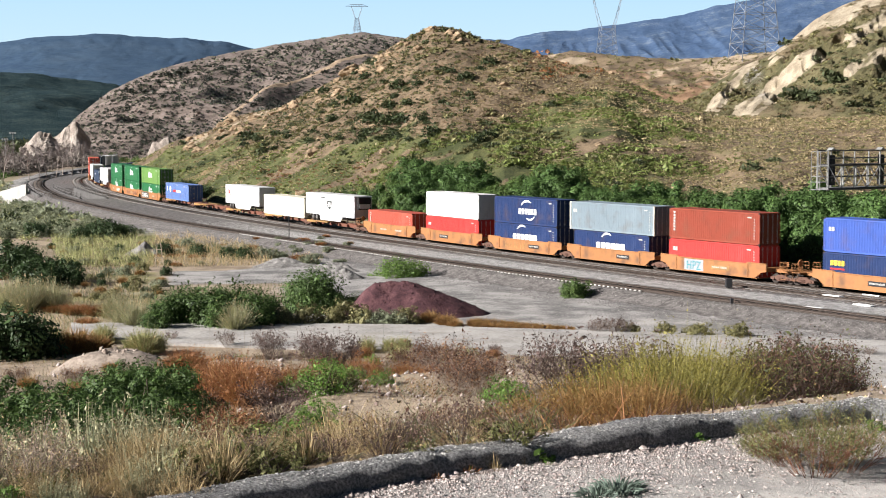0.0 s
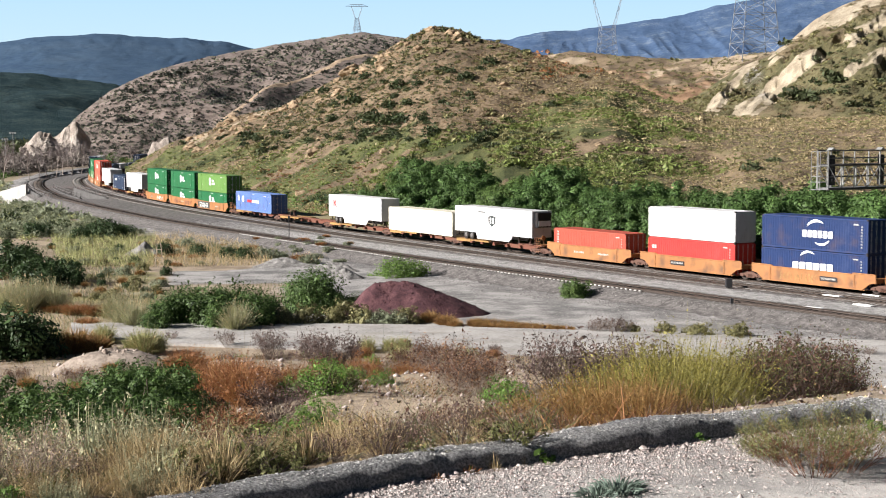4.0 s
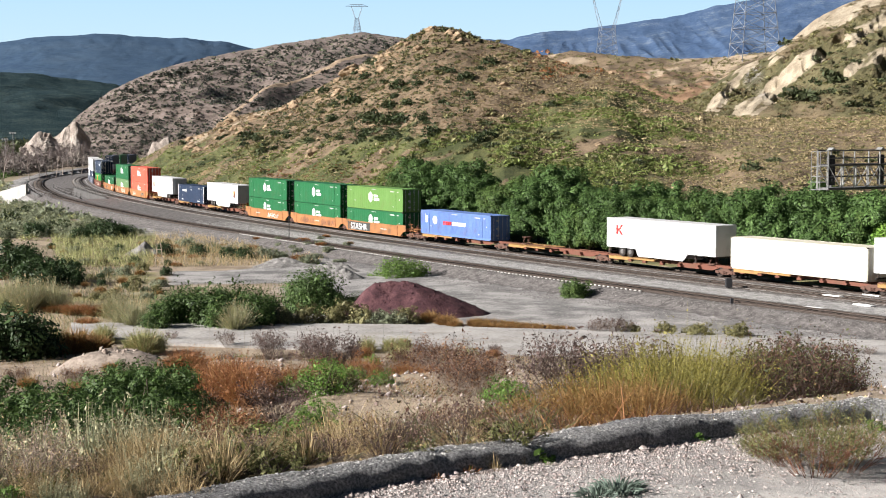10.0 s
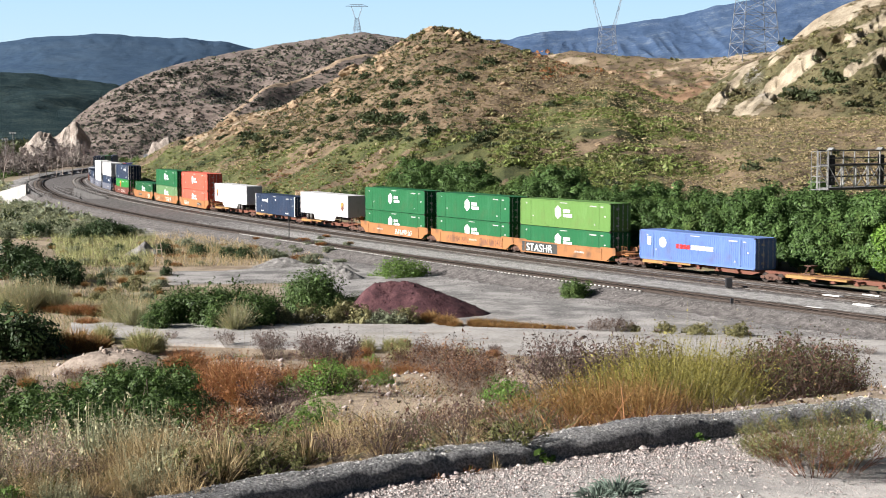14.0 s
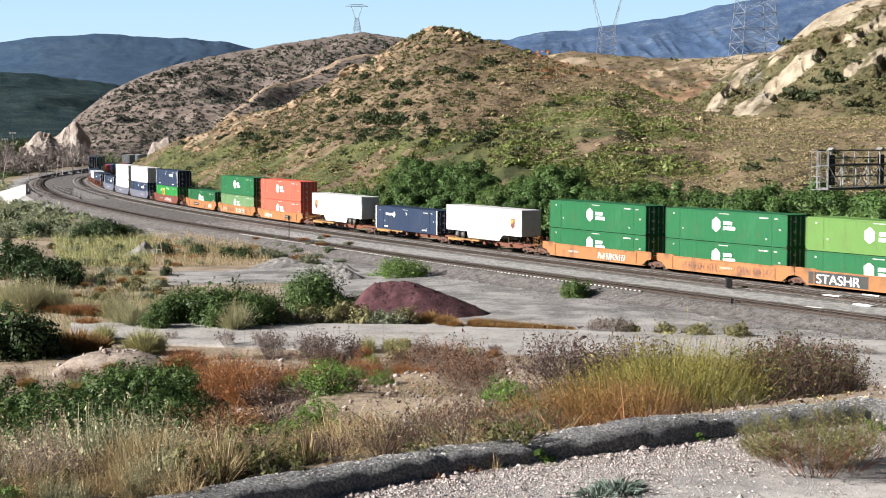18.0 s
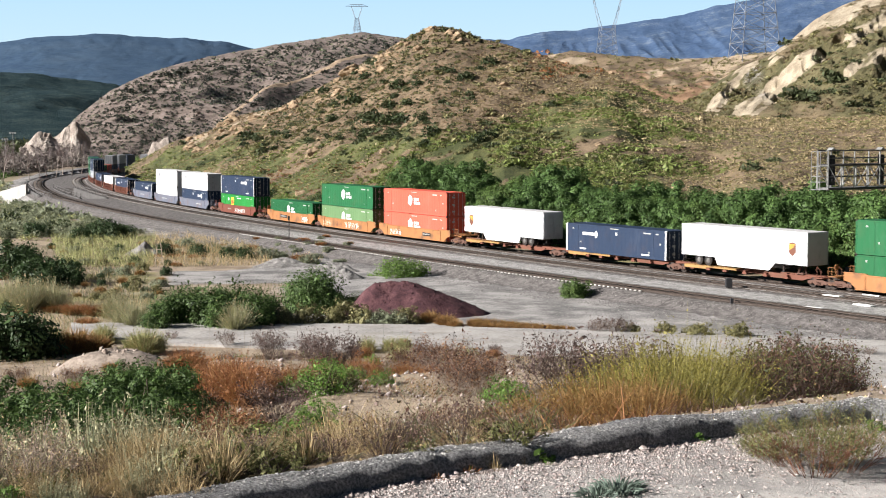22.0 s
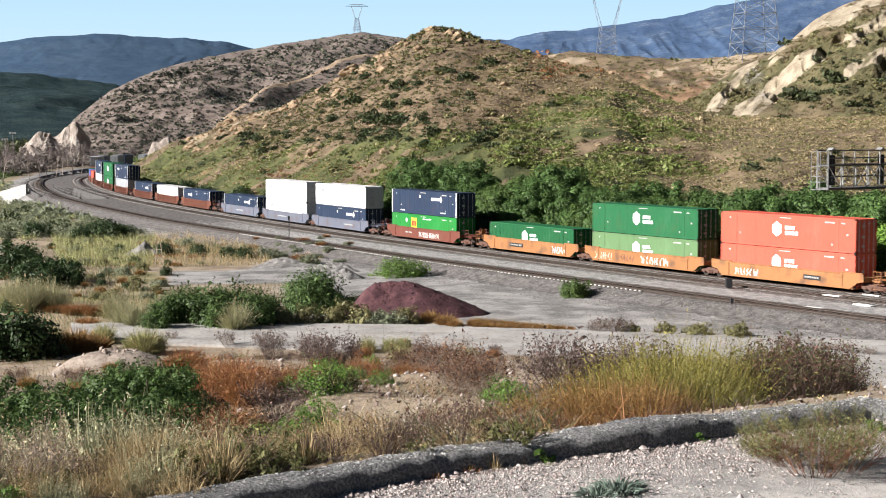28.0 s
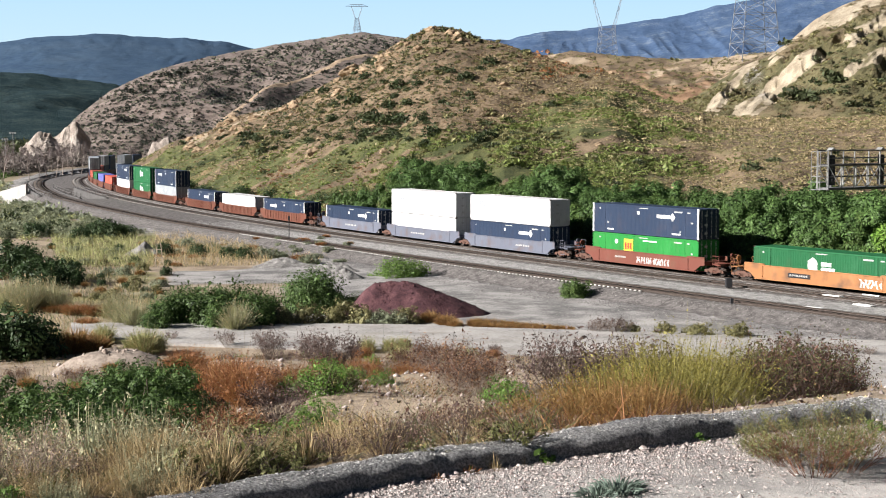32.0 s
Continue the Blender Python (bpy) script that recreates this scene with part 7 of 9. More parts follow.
def boulders(name, n, pick, r0, seed, label, key="main"):
    """Rounded rocks bedded in a slope, one object each."""
    gen = np.random.default_rng(seed)
    u, v, X, D, Z = HILLS[key]
    shapes = []
    for i in range(4):
        bm = bmesh.new()
        bmesh.ops.create_icosphere(bm, subdivisions=3, radius=1.0)
        for w in bm.verts:
            f = 1 + 0.55 * noise.noise(w.co * 1.4 + Vector((i * 7, 0, 0))) + 0.25 * noise.noise(w.co * 4 + Vector((0, i * 5, 0)))
            w.co = Vector((w.co.x * f * 1.25, w.co.y * f, w.co.z * f * 0.75))
        me = bpy.data.meshes.new("boulder")
        bm.to_mesh(me)
        bm.free()
        me.materials.append(M_ROCK)
        shapes.append(me)
    rows = int((v[:, 0] <= 1.0).sum())
    made = 0
    while made < n:
        i, j = int(gen.integers(2, rows)), int(gen.integers(1, X.shape[1] - 1))
        k, h = 784 + 2731 * X[i, j] / D[i, j], 227.5 - 2731 * (Z[i, j] - EYE.z) / D[i, j]
        if gen.uniform() > pick(k, h):
            continue
        ob = tagged(new(name, shapes[made % 4]), label, "rock", "rocks on the hill")
        r = r0 * math.exp(gen.normal(0, 0.4))
        ob.matrix_basis = pose(X[i, j], D[i, j], Z[i, j] - 0.1 * r, gen.uniform(-15, 15), gen.uniform(-25, 10), gen.uniform(0, 360)) @ Matrix.Scale(r, 4)
        made += 1


M_ROCK = surf("tan_sandstone", [(0.17, 0.115, 0.07), (0.28, 0.20, 0.125), (0.38, 0.29, 0.19)], scale=0.9, fine=6, bump=0.9, bump_dist=0.15, rough=0.95)


def near_crest(k, h):
    line = np.interp(k, [300, 400, 440, 520, 600, 680, 740, 800, 860], [252, 222, 208, 184, 143, 98, 64, 54, 80])
    return float(smooth(30, 5, abs(h - line - 8)) * (330 < k < 850))


boulders("boulder", 64, near_crest, 0.85, 3, "tan sandstone boulder on the hill crest")
boulders("boulder", 26, lambda k, h: float(k > 300) * float(k < 1200) * float(h > 90) * 0.5, 0.8, 4, "small tan rock on the dry slope")

# ---- the pale slab road across the yard ----
M_SLAB = surf("weathered_pale_concrete", [(0.22, 0.208, 0.195), (0.34, 0.322, 0.302), (0.43, 0.408, 0.382)], scale=0.35, fine=12, bump=0.4, bump_dist=0.02, rough=0.9,
              stain=(0.5, 0.45, (0.25, 0.22, 0.18)))


def slab_road():
    t = thing("pavement", "pale weathered concrete road across the yard", "road", kind="structure")
    gen = np.random.default_rng(8)
    ks = np.arange(120, 1660, 62)
    far = np.interp(ks, [120, 700, 1000, 1300, 1660], [115.0, 114.0, 110.8, 108.2, 104.0])
    near = np.interp(ks, [120, 300, 700, 1300, 1400, 1660], [107.0, 104.0, 99.5, 96.0, 90.0, 78.0])
    for i in range(len(ks) - 1):
        for a, b in ((0.0, 0.5), (0.5, 1.0)):
            ring = []
            for kk, w in ((ks[i] + 0.12, a), (ks[i + 1] - 0.12, a), (ks[i + 1] - 0.12, b), (ks[i] + 0.12, b)):
                j = i if kk < ks[i] + 31 else i + 1
                d = far[j] + (near[j] - far[j]) * w + (0.05 if w == a else -0.05)
                u = float(bearing(kk))
                ring.append((u * d, d))
            lift = gen.uniform(0.0, 0.03)
            bm = bmesh.new()
            top = [bm.verts.new((x, y, -0.66 + lift)) for x, y in ring]
            low = [bm.verts.new((x, y, -1.3)) for x, y in ring]
            bm.faces.new(top)
            for q in range(4):
                bm.faces.new((top[q], low[q], low[(q + 1) % 4], top[(q + 1) % 4]))
            part("slab", done(bm), M_SLAB, t)


slab_road()

def grit(name, x, y, r, material, label, seed, lift=0.3):
    """Loose stones, four faces each, on the ground."""
    gen = np.random.default_rng(seed)
    n = len(x)
    V = np.array([(1, 0, 0), (0, 1, 0), (-1, 0, 0), (0, -1, 0), (0.1, 0.1, 0.85)])
    T = np.array([(0, 1, 4), (1, 2, 4), (2, 3, 4), (3, 0, 4)])
    a = gen.uniform(0, 6.283, n)
    P = V[None] * gen.uniform(0.6, 1.4, (n, 5, 3)) * r[:, None, None]
    c, s = np.cos(a)[:, None], np.sin(a)[:, None]
    z = yard_height(x, y) - lift * r
    P = np.stack([P[..., 0] * c - P[..., 1] * s, P[..., 0] * s + P[..., 1] * c, P[..., 2]], -1) + np.stack([x, y, z], -1)[:, None, :]
    F = T[None] + (np.arange(n) * 5)[:, None, None]
    tagged(new(name, mesh_from(name, P.reshape(-1, 3), None, material, False, F.reshape(-1, 3))), label, "gravel", kind="stuff")


M_GRIT = surf("grey_yard_stones", [(0.10, 0.095, 0.09), (0.24, 0.228, 0.215), (0.42, 0.40, 0.375)], scale=4, fine=4, bump=0.2, rough=0.95, per_island=0.4)
M_BALLAST_STONE = surf("dark_ballast_stones", [(0.07, 0.063, 0.06), (0.16, 0.147, 0.14), (0.30, 0.28, 0.265)], scale=4, fine=4, bump=0.2, rough=0.95, per_island=0.45)


def loose_stones():
    gen = np.random.default_rng(37)
    n = 46000
    s = gen.uniform(-45, 1, n) + gen.uniform(0, 1, n) ** 1.5 * 190
    off = track3_off(s) + gen.uniform(1.4, 7.5, n)
    x, y, _ = on_line(s, off)
    grit("ballast_stones", x, y, 0.045 * np.exp(gen.normal(0, 0.35, n)), M_BALLAST_STONE, "dark crushed stones along the edge of the ballast", 38)
    n = 14000
    s = gen.uniform(-45, 120, n)
    off = gen.uniform(6.0, track3_off(s) - 1.6, n)
    x, y, _ = on_line(s, off)
    grit("pale_ballast_stones", x, y, 0.045 * np.exp(gen.normal(0, 0.35, n)), M_GRIT, "pale crushed stones between two tracks", 39)
    n = 60000
    k, d = gen.uniform(480, 1640, n), gen.uniform(108, 165, n)
    u = bearing(k)
    x, y = u * d / np.sqrt(1 + u * u), d / np.sqrt(1 + u * u)
    s, off = line_offset(x, y)
    keep = off > track3_off(s) + 6
    x, y = x[keep], y[keep]
    x, y = x[fbm(x / 5, y / 5, 2, 40) > -0.35], y[fbm(x / 5, y / 5, 2, 40) > -0.35]
    grit("yard_gravel", x, y, 0.034 * np.exp(gen.normal(0, 0.45, len(x))), M_GRIT, "loose grey gravel over the yard", 41)


loose_stones()

# ---- gravel heaps ----
M_MAROON = surf("maroon_crushed_rock", [(0.035, 0.014, 0.018), (0.08, 0.034, 0.039), (0.14, 0.065, 0.067)], scale=1.3, fine=7, bump=1.0, bump_dist=0.12, rough=0.95)
M_EARTH = surf("pale_crusted_earth", [(0.16, 0.125, 0.10), (0.27, 0.22, 0.18), (0.38, 0.32, 0.27)], scale=1.5, fine=6, bump=1.0, bump_dist=0.08, rough=0.95)
M_RUBBLE = surf("grey_rubble", [(0.10, 0.094, 0.09), (0.22, 0.208, 0.195), (0.36, 0.345, 0.325)], scale=1.2, fine=6, bump=1.0, bump_dist=0.15, rough=0.95)


def heap(name, k, d, rx, ry, h, material, label, seed, stones=0, sharp=1.15, ridge=False):
    """A heap of loose stone on the ground, with single stones on its skin."""
    gen = np.random.default_rng(seed)
    u = float(bearing(k))
    n, m = 40, 72
    rr, aa = np.meshgrid(np.linspace(0, 1.15, n), np.linspace(0, 2 * math.pi, m, endpoint=False), indexing="ij")
    X, Y = rr * np.cos(aa) * rx, rr * np.sin(aa) * ry
    Z = h * np.clip(1 - rr ** sharp * (1 + 0.14 * np.sin(3 * aa + seed) + 0.1 * np.sin(5 * aa)), -0.25, 1)
    if ridge:
        # a level back with a long tail on one side
        X = X * 1.25
        back = np.hypot(np.where(X < -2.3, (X + 2.3) / 2.6, np.where(X > 0.2, (X - 0.2) / 6.4, 0.0)), Y / 3.4)
        Z = h * np.clip(1.04 - back ** 1.05 * (1 + 0.10 * fbm(X * 0.5, Y * 0.5, 2, seed)), -0.25, 1)
    Z = Z + (0.22 if stones and not ridge else 0.05) * h * fbm(X * 0.9 + seed, Y * 0.9, 4, seed) * np.clip(1.2 - rr, 0, 1)
    base = min(float(yard_height(np.array([u * d]), np.array([d]))[0]), 9.0) - 0.05
    t = thing(name, label, "gravel heap", m=pose(u * d, d, base))
    part("stone_mound", grid_mesh("stone_mound", X, Y, Z, material, True, True), None, t)
    if stones:
        bm = bmesh.new()
        for _ in range(stones):
            i, j = int(gen.integers(0, n - 4)), int(gen.integers(0, m))
            r = 0.04 * math.exp(gen.normal(0, 0.4))
            bmesh.ops.create_icosphere(bm, subdivisions=1, radius=r, matrix=Matrix.Translation((X[i, j], Y[i, j], Z[i, j])) @ Euler(gen.uniform(0, 6, 3)).to_matrix().to_4x4() @ Matrix.Diagonal((1.3, 1, 0.7, 1)))
        part("loose_stone_cover", done(bm), material, t)["kind"] = "stuff"
    return t


heap("gravel_heap", 716, 122, 4.9, 3.6, 2.62, M_MAROON, "long heap of maroon crushed rock in the yard", 2, 700, 1.25, ridge=True)
heap("rubble_heap", 500, 165, 3.4, 2.4, 0.9, M_RUBBLE, "low heap of grey rubble in the yard", 5, 120)
heap("rubble_heap", 590, 160, 2.6, 2.0, 1.1, M_RUBBLE, "low heap of grey broken stone in the yard", 7, 120)
heap("rubble_heap", 610, 152, 2.0, 1.6, 0.9, M_RUBBLE, "low heap of pale broken stone in the yard", 9, 80)
heap("rubble_heap", 255, 180, 2.4, 1.8, 1.3, M_RUBBLE, "heap of broken pale rock among the grass", 11, 90)
heap("earth_mound", 208, 46, 1.9, 1.5, 0.75, M_EARTH, "pale lumpy earth mound beside the road", 13, 60, 2.0)

# ---- plants of the yard ----
W = leafy_bush("willow_bush", 1.7, 2.9, "shrubdeep", 110, 60, 0.10, "dense green willow bush in the yard", 1, group="bushes of the yard")
place(W, 372, 116)
for k, d, sc in ((295, 117, 0.78), (330, 118, 0.98), (410, 117, 1.05), (448, 115, 0.92), (470, 118, 0.72), (275, 114, 0.6), (390, 114, 0.7)):
    again(W, k, d, sc)
C = leafy_bush("juniper_bush", 2.1, 3.6, "shrubdeep", 210, 80, 0.09, "pointed dark green bush in the yard", 2, fill=0.5, group="bushes of the yard")
place(C, 555, 124)
again(C, 628, 123, 0.45)
again(C, 585, 123, 0.55)
O = leafy_bush("olive_bush", 1.2, 1.35, "hillolive", 60, 26, 0.10, "low olive bush beside the pale road", 3, group="bushes of the yard")
place(O, 450, 115.5)
for k, d, sc in ((495, 115.5, 0.9), (540, 116, 1.0), (585, 116.5, 0.85), (640, 116, 0.9), (720, 116, 0.9), (610, 118, 1.1), (1180, 110.5, 0.72), (1245, 110, 0.75), (1228, 110.6, 0.6), (1310, 109.5, 0.85), (1120, 111, 0.6)):
    again(O, k, d, sc)
G = leafy_bush("sage_bush", 1.2, 1.1, "sage", 60, 26, 0.09, "grey-green sage bush in the yard", 4, group="bushes of the yard")
place(G, 665, 116)
for k, d, sc in ((690, 115.5, 1.0), (520, 117, 0.8), (40, 240, 1.0), (75, 232, 0.9), (110, 246, 1.0), (20, 262, 1.1), (140, 236, 0.9), (60, 258, 1.0), (210, 228, 1.0), (5, 215, 1.1), (330, 196, 1.1), (470, 176, 1.2), (545, 168, 1.0),
                 (20, 280, 1.0), (70, 272, 1.0), (120, 262, 1.0), (95, 282, 0.9), (165, 228, 0.8), (245, 222, 0.8)):
    again(G, k, d, sc)
D_ = leafy_bush("dark_bush", 1.9, 2.6, "dark", 100, 30, 0.13, "dark green bush in the yard", 5, group="bushes of the yard")
place(D_, 185, 212)
for k, d, sc in ((165, 214, 0.8), (205, 211, 0.8), (60, 217, 0.75), (75, 220, 0.6), (12, 158, 1.35), (45, 160, 1.1), (95, 152, 0.95), (120, 150, 0.75), (28, 101.5, 1.15), (5, 103, 1.1), (55, 102.5, 0.9), (290, 182, 0.6), (350, 180, 0.55), (430, 176, 0.55), (405, 178, 0.5),
                 (140, 209, 0.7), (225, 214, 0.6), (75, 147, 0.7), (55, 150, 1.0)):
    again(D_, k, d, sc)
Y = leafy_bush("green_bush", 2.6, 1.75, "shrubgreen", 120, 50, 0.09, "rounded yellow-green bush beside the ballast", 6, group="bushes of the yard")
place(Y, 708, 155)
B1 = leafy_bush("green_bush", 1.35, 1.6, "willow", 120, 60, 0.07, "single green bush on bare gravel", 7, group="bushes of the yard", fill=0.3)
place(B1, 1020, 135.5)
R1 = broom("rust_shrub", 1.3, 0.85, "rust", 1300, 0.014, "rust red dry shrub in the yard", 8, group="dry shrubs of the yard", leaf2="ochre", wild=0.18)
place(R1, 130, 125)
for k, d, sc in ((165, 124, 1.0), (95, 127, 0.9), (30, 124, 0.7), (230, 120, 0.7), (150, 118, 0.8), (120, 103, 0.9), (530, 172, 0.9)):
    again(R1, k, d, sc)
Q1 = broom("ochre_shrub", 0.9, 0.85, "ochre", 1200, 0.013, "ochre dry shrub beside the pale road", 9, group="dry shrubs of the yard", leaf2="rust", wild=0.18)
place(Q1, 760, 116.5)
for k, d, sc in ((790, 114.5, 1.0), (805, 113, 0.8), (130, 104, 1.7), (165, 103.5, 1.3), (105, 105, 1.4), *((840 + 9 * i, 114.2 - 0.1 * i, 0.72 - 0.012 * i) for i in range(20)), *((845 + 12 * i, 112.8 - 0.1 * i, 0.6 - 0.012 * i) for i in range(12))):
    again(Q1, k, d, sc)
T1 = broom("reed_clump", 1.5, 2.5, "weedsage", 900, 0.014, "tall clump of straw-coloured reeds", 10, group="grass clumps of the yard", leaf2="palegreen", stems=0, wild=0.22, heads="straw", head_size=0.05)
place(T1, 45, 128)
for k, d, sc in ((15, 130, 1.0), (75, 130, 0.95), (95, 128, 0.8), (415, 112.5, 0.8), (200, 122, 0.8), (235, 116, 0.75), (215, 118, 0.7)):
    again(T1, k, d, sc)
T2 = broom("pale_grass_clump", 0.95, 1.5, "palegreen", 1100, 0.014, "pale green grass clump beside the pale road", 11, group="grass clumps of the yard", leaf2="straw", wild=0.26, heads="palegreen", head_size=0.04)
place(T2, 250, 101)
for k, d, sc in ((235, 101.5, 0.8), (270, 102, 0.8), (90, 104, 0.9), (180, 108, 0.8), (690, 100, 0.6), (715, 101, 0.55), (650, 100, 0.6)):
    again(T2, k, d, sc)
P1 = dead_bush("dead_shrub", 0.9, 1.0, "plum", "grey dead shrub beside the pale road", 12, group="dead shrubs", leaf_n=400, size=0.05)
place(P1, 1060, 110.8)
for k, d, sc in ((1085, 110.6, 1.1), (1105, 110.9, 0.9), (400, 104, 0.9), (300, 108, 0.6), (1440, 104, 0.5), (1475, 103.5, 0.55), (1505, 103, 0.7), (1545, 102.5, 0.55), (880, 113.6, 0.5), (1400, 103, 1.0)):
    again(P1, k, d, sc)


def grass_field(name, n, kd, h, width, leaf, label, seed, gap=0.0, lean=0.35):
    """Grass over a stretch of ground given by bearings and distances, joined in one object."""
    gen = np.random.default_rng(seed)
    k, d = gen.uniform(kd[0], kd[1], n), gen.uniform(kd[2] ** 0.5, kd[3] ** 0.5, n) ** 2
    u = bearing(k)
    y = d / np.sqrt(1 + u * u)
    x = u * y
    keep = (fbm(x / (0.05 * d + 0.25), y / (0.05 * d + 0.25), 3, seed) > gap - 0.6) & (kerb_side(x, y) > 0.10) & ~((k > 262) & (d > 145) & (d < 167))
    if kd[2] > 100:
        s, off = line_offset(x, y)
        keep &= (off > track3_off(s) + 4.4) & (gen.uniform(0, 1, n) < smooth(kd[1], kd[1] - 150, k))
    x, y = x[keep], y[keep]
    z = yard_height(x, y)
    hh = h * np.minimum(np.exp(gen.normal(0, 0.45, len(x))), 1.7)
    base = np.stack([x, y, z - 0.02], -1)
    tip = base + np.stack([np.clip(gen.normal(0, lean, len(x)), -1.2, 1.2) * hh, np.clip(gen.normal(0, lean, len(x)), -1.2, 1.2) * hh, hh], -1)
    P, q = blades(base, tip, width, 0.15, gen)
    tagged(new(name, mesh_from(name, P, q, LEAF[leaf])), label, "grass", kind="stuff")


grass_field("tall_pale_grass", 18000, (50, 600, 168, 214), 0.7, 0.018, "palegreen", "band of tall pale grass beside the ballast", 21, 0.5)
grass_field("straw_grass_band", 14000, (40, 600, 166, 216), 0.6, 0.016, "straw", "straw grass among the pale grass", 22, 0.5)
grass_field("low_weeds", 4000, (600, 880, 146, 158), 0.35, 0.03, "olive", "low weeds at the foot of the ballast", 23, 0.5)
grass_field("yard_weeds", 14000, (0, 560, 116, 200), 0.38, 0.016, "olive", "weeds over the left part of the yard", 24, 0.4)
grass_field("yard_dry_weeds", 12000, (0, 600, 116, 205), 0.34, 0.015, "straw", "dry grass over the yard", 25, 0.4)
grass_field("green_bank_grass", 3000, (330, 520, 184, 200), 0.3, 0.02, "olive", "green grass along the foot of the ballast", 26, 0.4)

def yard_bushes():
    """Low bushes over the overgrown part of the yard."""
    gen = np.random.default_rng(93)
    for i in range(150):
        k, d = (gen.uniform(-10, 300), gen.uniform(120, 205)) if i % 3 else (gen.uniform(240, 620), gen.uniform(168, 200))
        ob, sc = ((G, 0.55), (O, 0.5), (D_, 0.32), (R1, 0.5), (G, 0.7), (Q1, 0.6))[i % 6]
        again(ob, k, d, sc * gen.uniform(0.6, 1.2))


yard_bushes()

# ---- brush between the train's track and the hill ----
for k, d, sc, ob in ((330, 330, 1.4, D_), (345, 322, 1.2, Y), (365, 318, 1.2, D_), (430, 300, 1.3, D_), (450, 296, 1.1, G), (480, 292, 1.2, D_), (520, 284, 1.4, Y), (545, 276, 1.3, Y), (560, 272, 1.1, D_),
                     (585, 268, 1.3, D_), (605, 262, 1.4, W), (625, 258, 1.5, W), (270, 350, 1.2, G), (300, 342, 1.2, D_), (400, 306, 1.1, G), (500, 288, 1.0, G)):
    again(ob, k, d, sc)
# ---- the road shoulder in the foreground ----
def road_sheet():
    """Worn asphalt of the road on which the camera stands, ending at the kerb."""
    q = np.concatenate([np.linspace(-12, -1.5, 16), np.linspace(-1.4, 0.12, 40)])[:, None]
    w = np.linspace(-14, 16, 150)[None, :]
    t = np.array([KERB_N[1], -KERB_N[0]])
    X = KERB_P[0] + q * KERB_N[0] + w * t[0]
    Y = KERB_P[1] + q * KERB_N[1] + w * t[1]
    Z = 12.216 + 0.006 * fbm(X * 3, Y * 3, 3, 12) + 0.012 * smooth(-0.5, 0.0, q) + 0 * X
    tagged(new("road", grid_mesh("road", X, Y, Z, M_ASPHALT)), "worn pale asphalt road shoulder with loose gravel", "road", kind="structure")


road_sheet()
M_KERB = surf("old_asphalt_kerb", [(0.05, 0.05, 0.051), (0.21, 0.206, 0.204), (0.46, 0.45, 0.44)], scale=75, fine=5, bump=1.0, bump_dist=0.02, rough=0.95)


M_CHIP = surf("pale_stone_chips", [(0.16, 0.155, 0.15), (0.34, 0.33, 0.315), (0.54, 0.52, 0.50)], scale=20, fine=3, bump=0.0, rough=0.9, per_island=0.4)


def kerb():
    """A rounded asphalt kerb, cracked and uneven, along the shoulder's edge and bending away at its end."""
    ctrl = np.array([(-4.6, 4.3), (-1.09, 6.58), (-0.48, 7.15), (0.18, 7.6), (0.72, 7.93), (1.47, 8.36), (2.02, 8.62), (2.36, 8.80), (2.62, 8.72), (2.85, 8.45), (3.3, 7.9)])
    tt = np.linspace(0, len(ctrl) - 1, 260)
    cx, cy = np.interp(tt, np.arange(len(ctrl)), ctrl[:, 0]), np.interp(tt, np.arange(len(ctrl)), ctrl[:, 1])
    for _ in range(12):
        cx[1:-1], cy[1:-1] = (cx[:-2] + 2 * cx[1:-1] + cx[2:]) / 4, (cy[:-2] + 2 * cy[1:-1] + cy[2:]) / 4
    dx, dy = np.gradient(cx), np.gradient(cy)
    ln = np.hypot(dx, dy)
    nx, ny = dy / ln, -dx / ln
    prof = [(0.285, -0.03), (0.282, 0.04), (0.272, 0.085), (0.240, 0.115), (0.12, 0.122), (0.03, 0.10), (-0.03, 0.075), (-0.07, 0.02)]
    arc = np.cumsum(ln)
    X, Y, Z = [], [], []
    for i, (o, z) in enumerate(prof):
        wob = 0.020 * fbm(arc * 5, arc * 0 + i * 0.6, 3, 31)
        o2 = o + wob
        X.append(cx + nx * o2), Y.append(cy + ny * o2)
        Z.append(12.205 + z * (1 + 0.22 * fbm(arc * 1.3, arc * 0, 2, 32)) + 0.008 * fbm(arc * 9, arc * 0 + i, 2, 33))
    X, Y, Z = (np.stack(v, 1) for v in (X, Y, Z))
    # stone chips worn out of the top
    gen = np.random.default_rng(71)
    n = 16000
    i, j, f, g = gen.integers(0, len(cx) - 1, n), gen.integers(3, 6, n), gen.uniform(0, 1, n), gen.uniform(0, 1, n)
    at = [(G[i, j] * (1 - f) + G[i + 1, j] * f) * (1 - g) + (G[i, j + 1] * (1 - f) + G[i + 1, j + 1] * f) * g for G in (X, Y, Z)]
    C, q = leaf_quads(np.stack(at, -1) + np.array([0, 0, 0.0015]), 0.0042, 0.8, 1.2, gen, 0.4)
    tagged(new("kerb_chips", mesh_from("kerb_chips", C, q, M_CHIP)), "pale stone chips on the worn kerb top", "gravel", kind="stuff")
    tagged(new("kerb", grid_mesh("kerb", X, Y, Z, M_KERB)), "worn black asphalt kerb along the road shoulder", "kerb", kind="structure")


kerb()
M_PEBBLE = surf("pinkish_pebbles", [(0.20, 0.155, 0.14), (0.38, 0.32, 0.295), (0.56, 0.505, 0.475)], scale=20, fine=3, bump=0.3, rough=0.9, per_island=0.35)


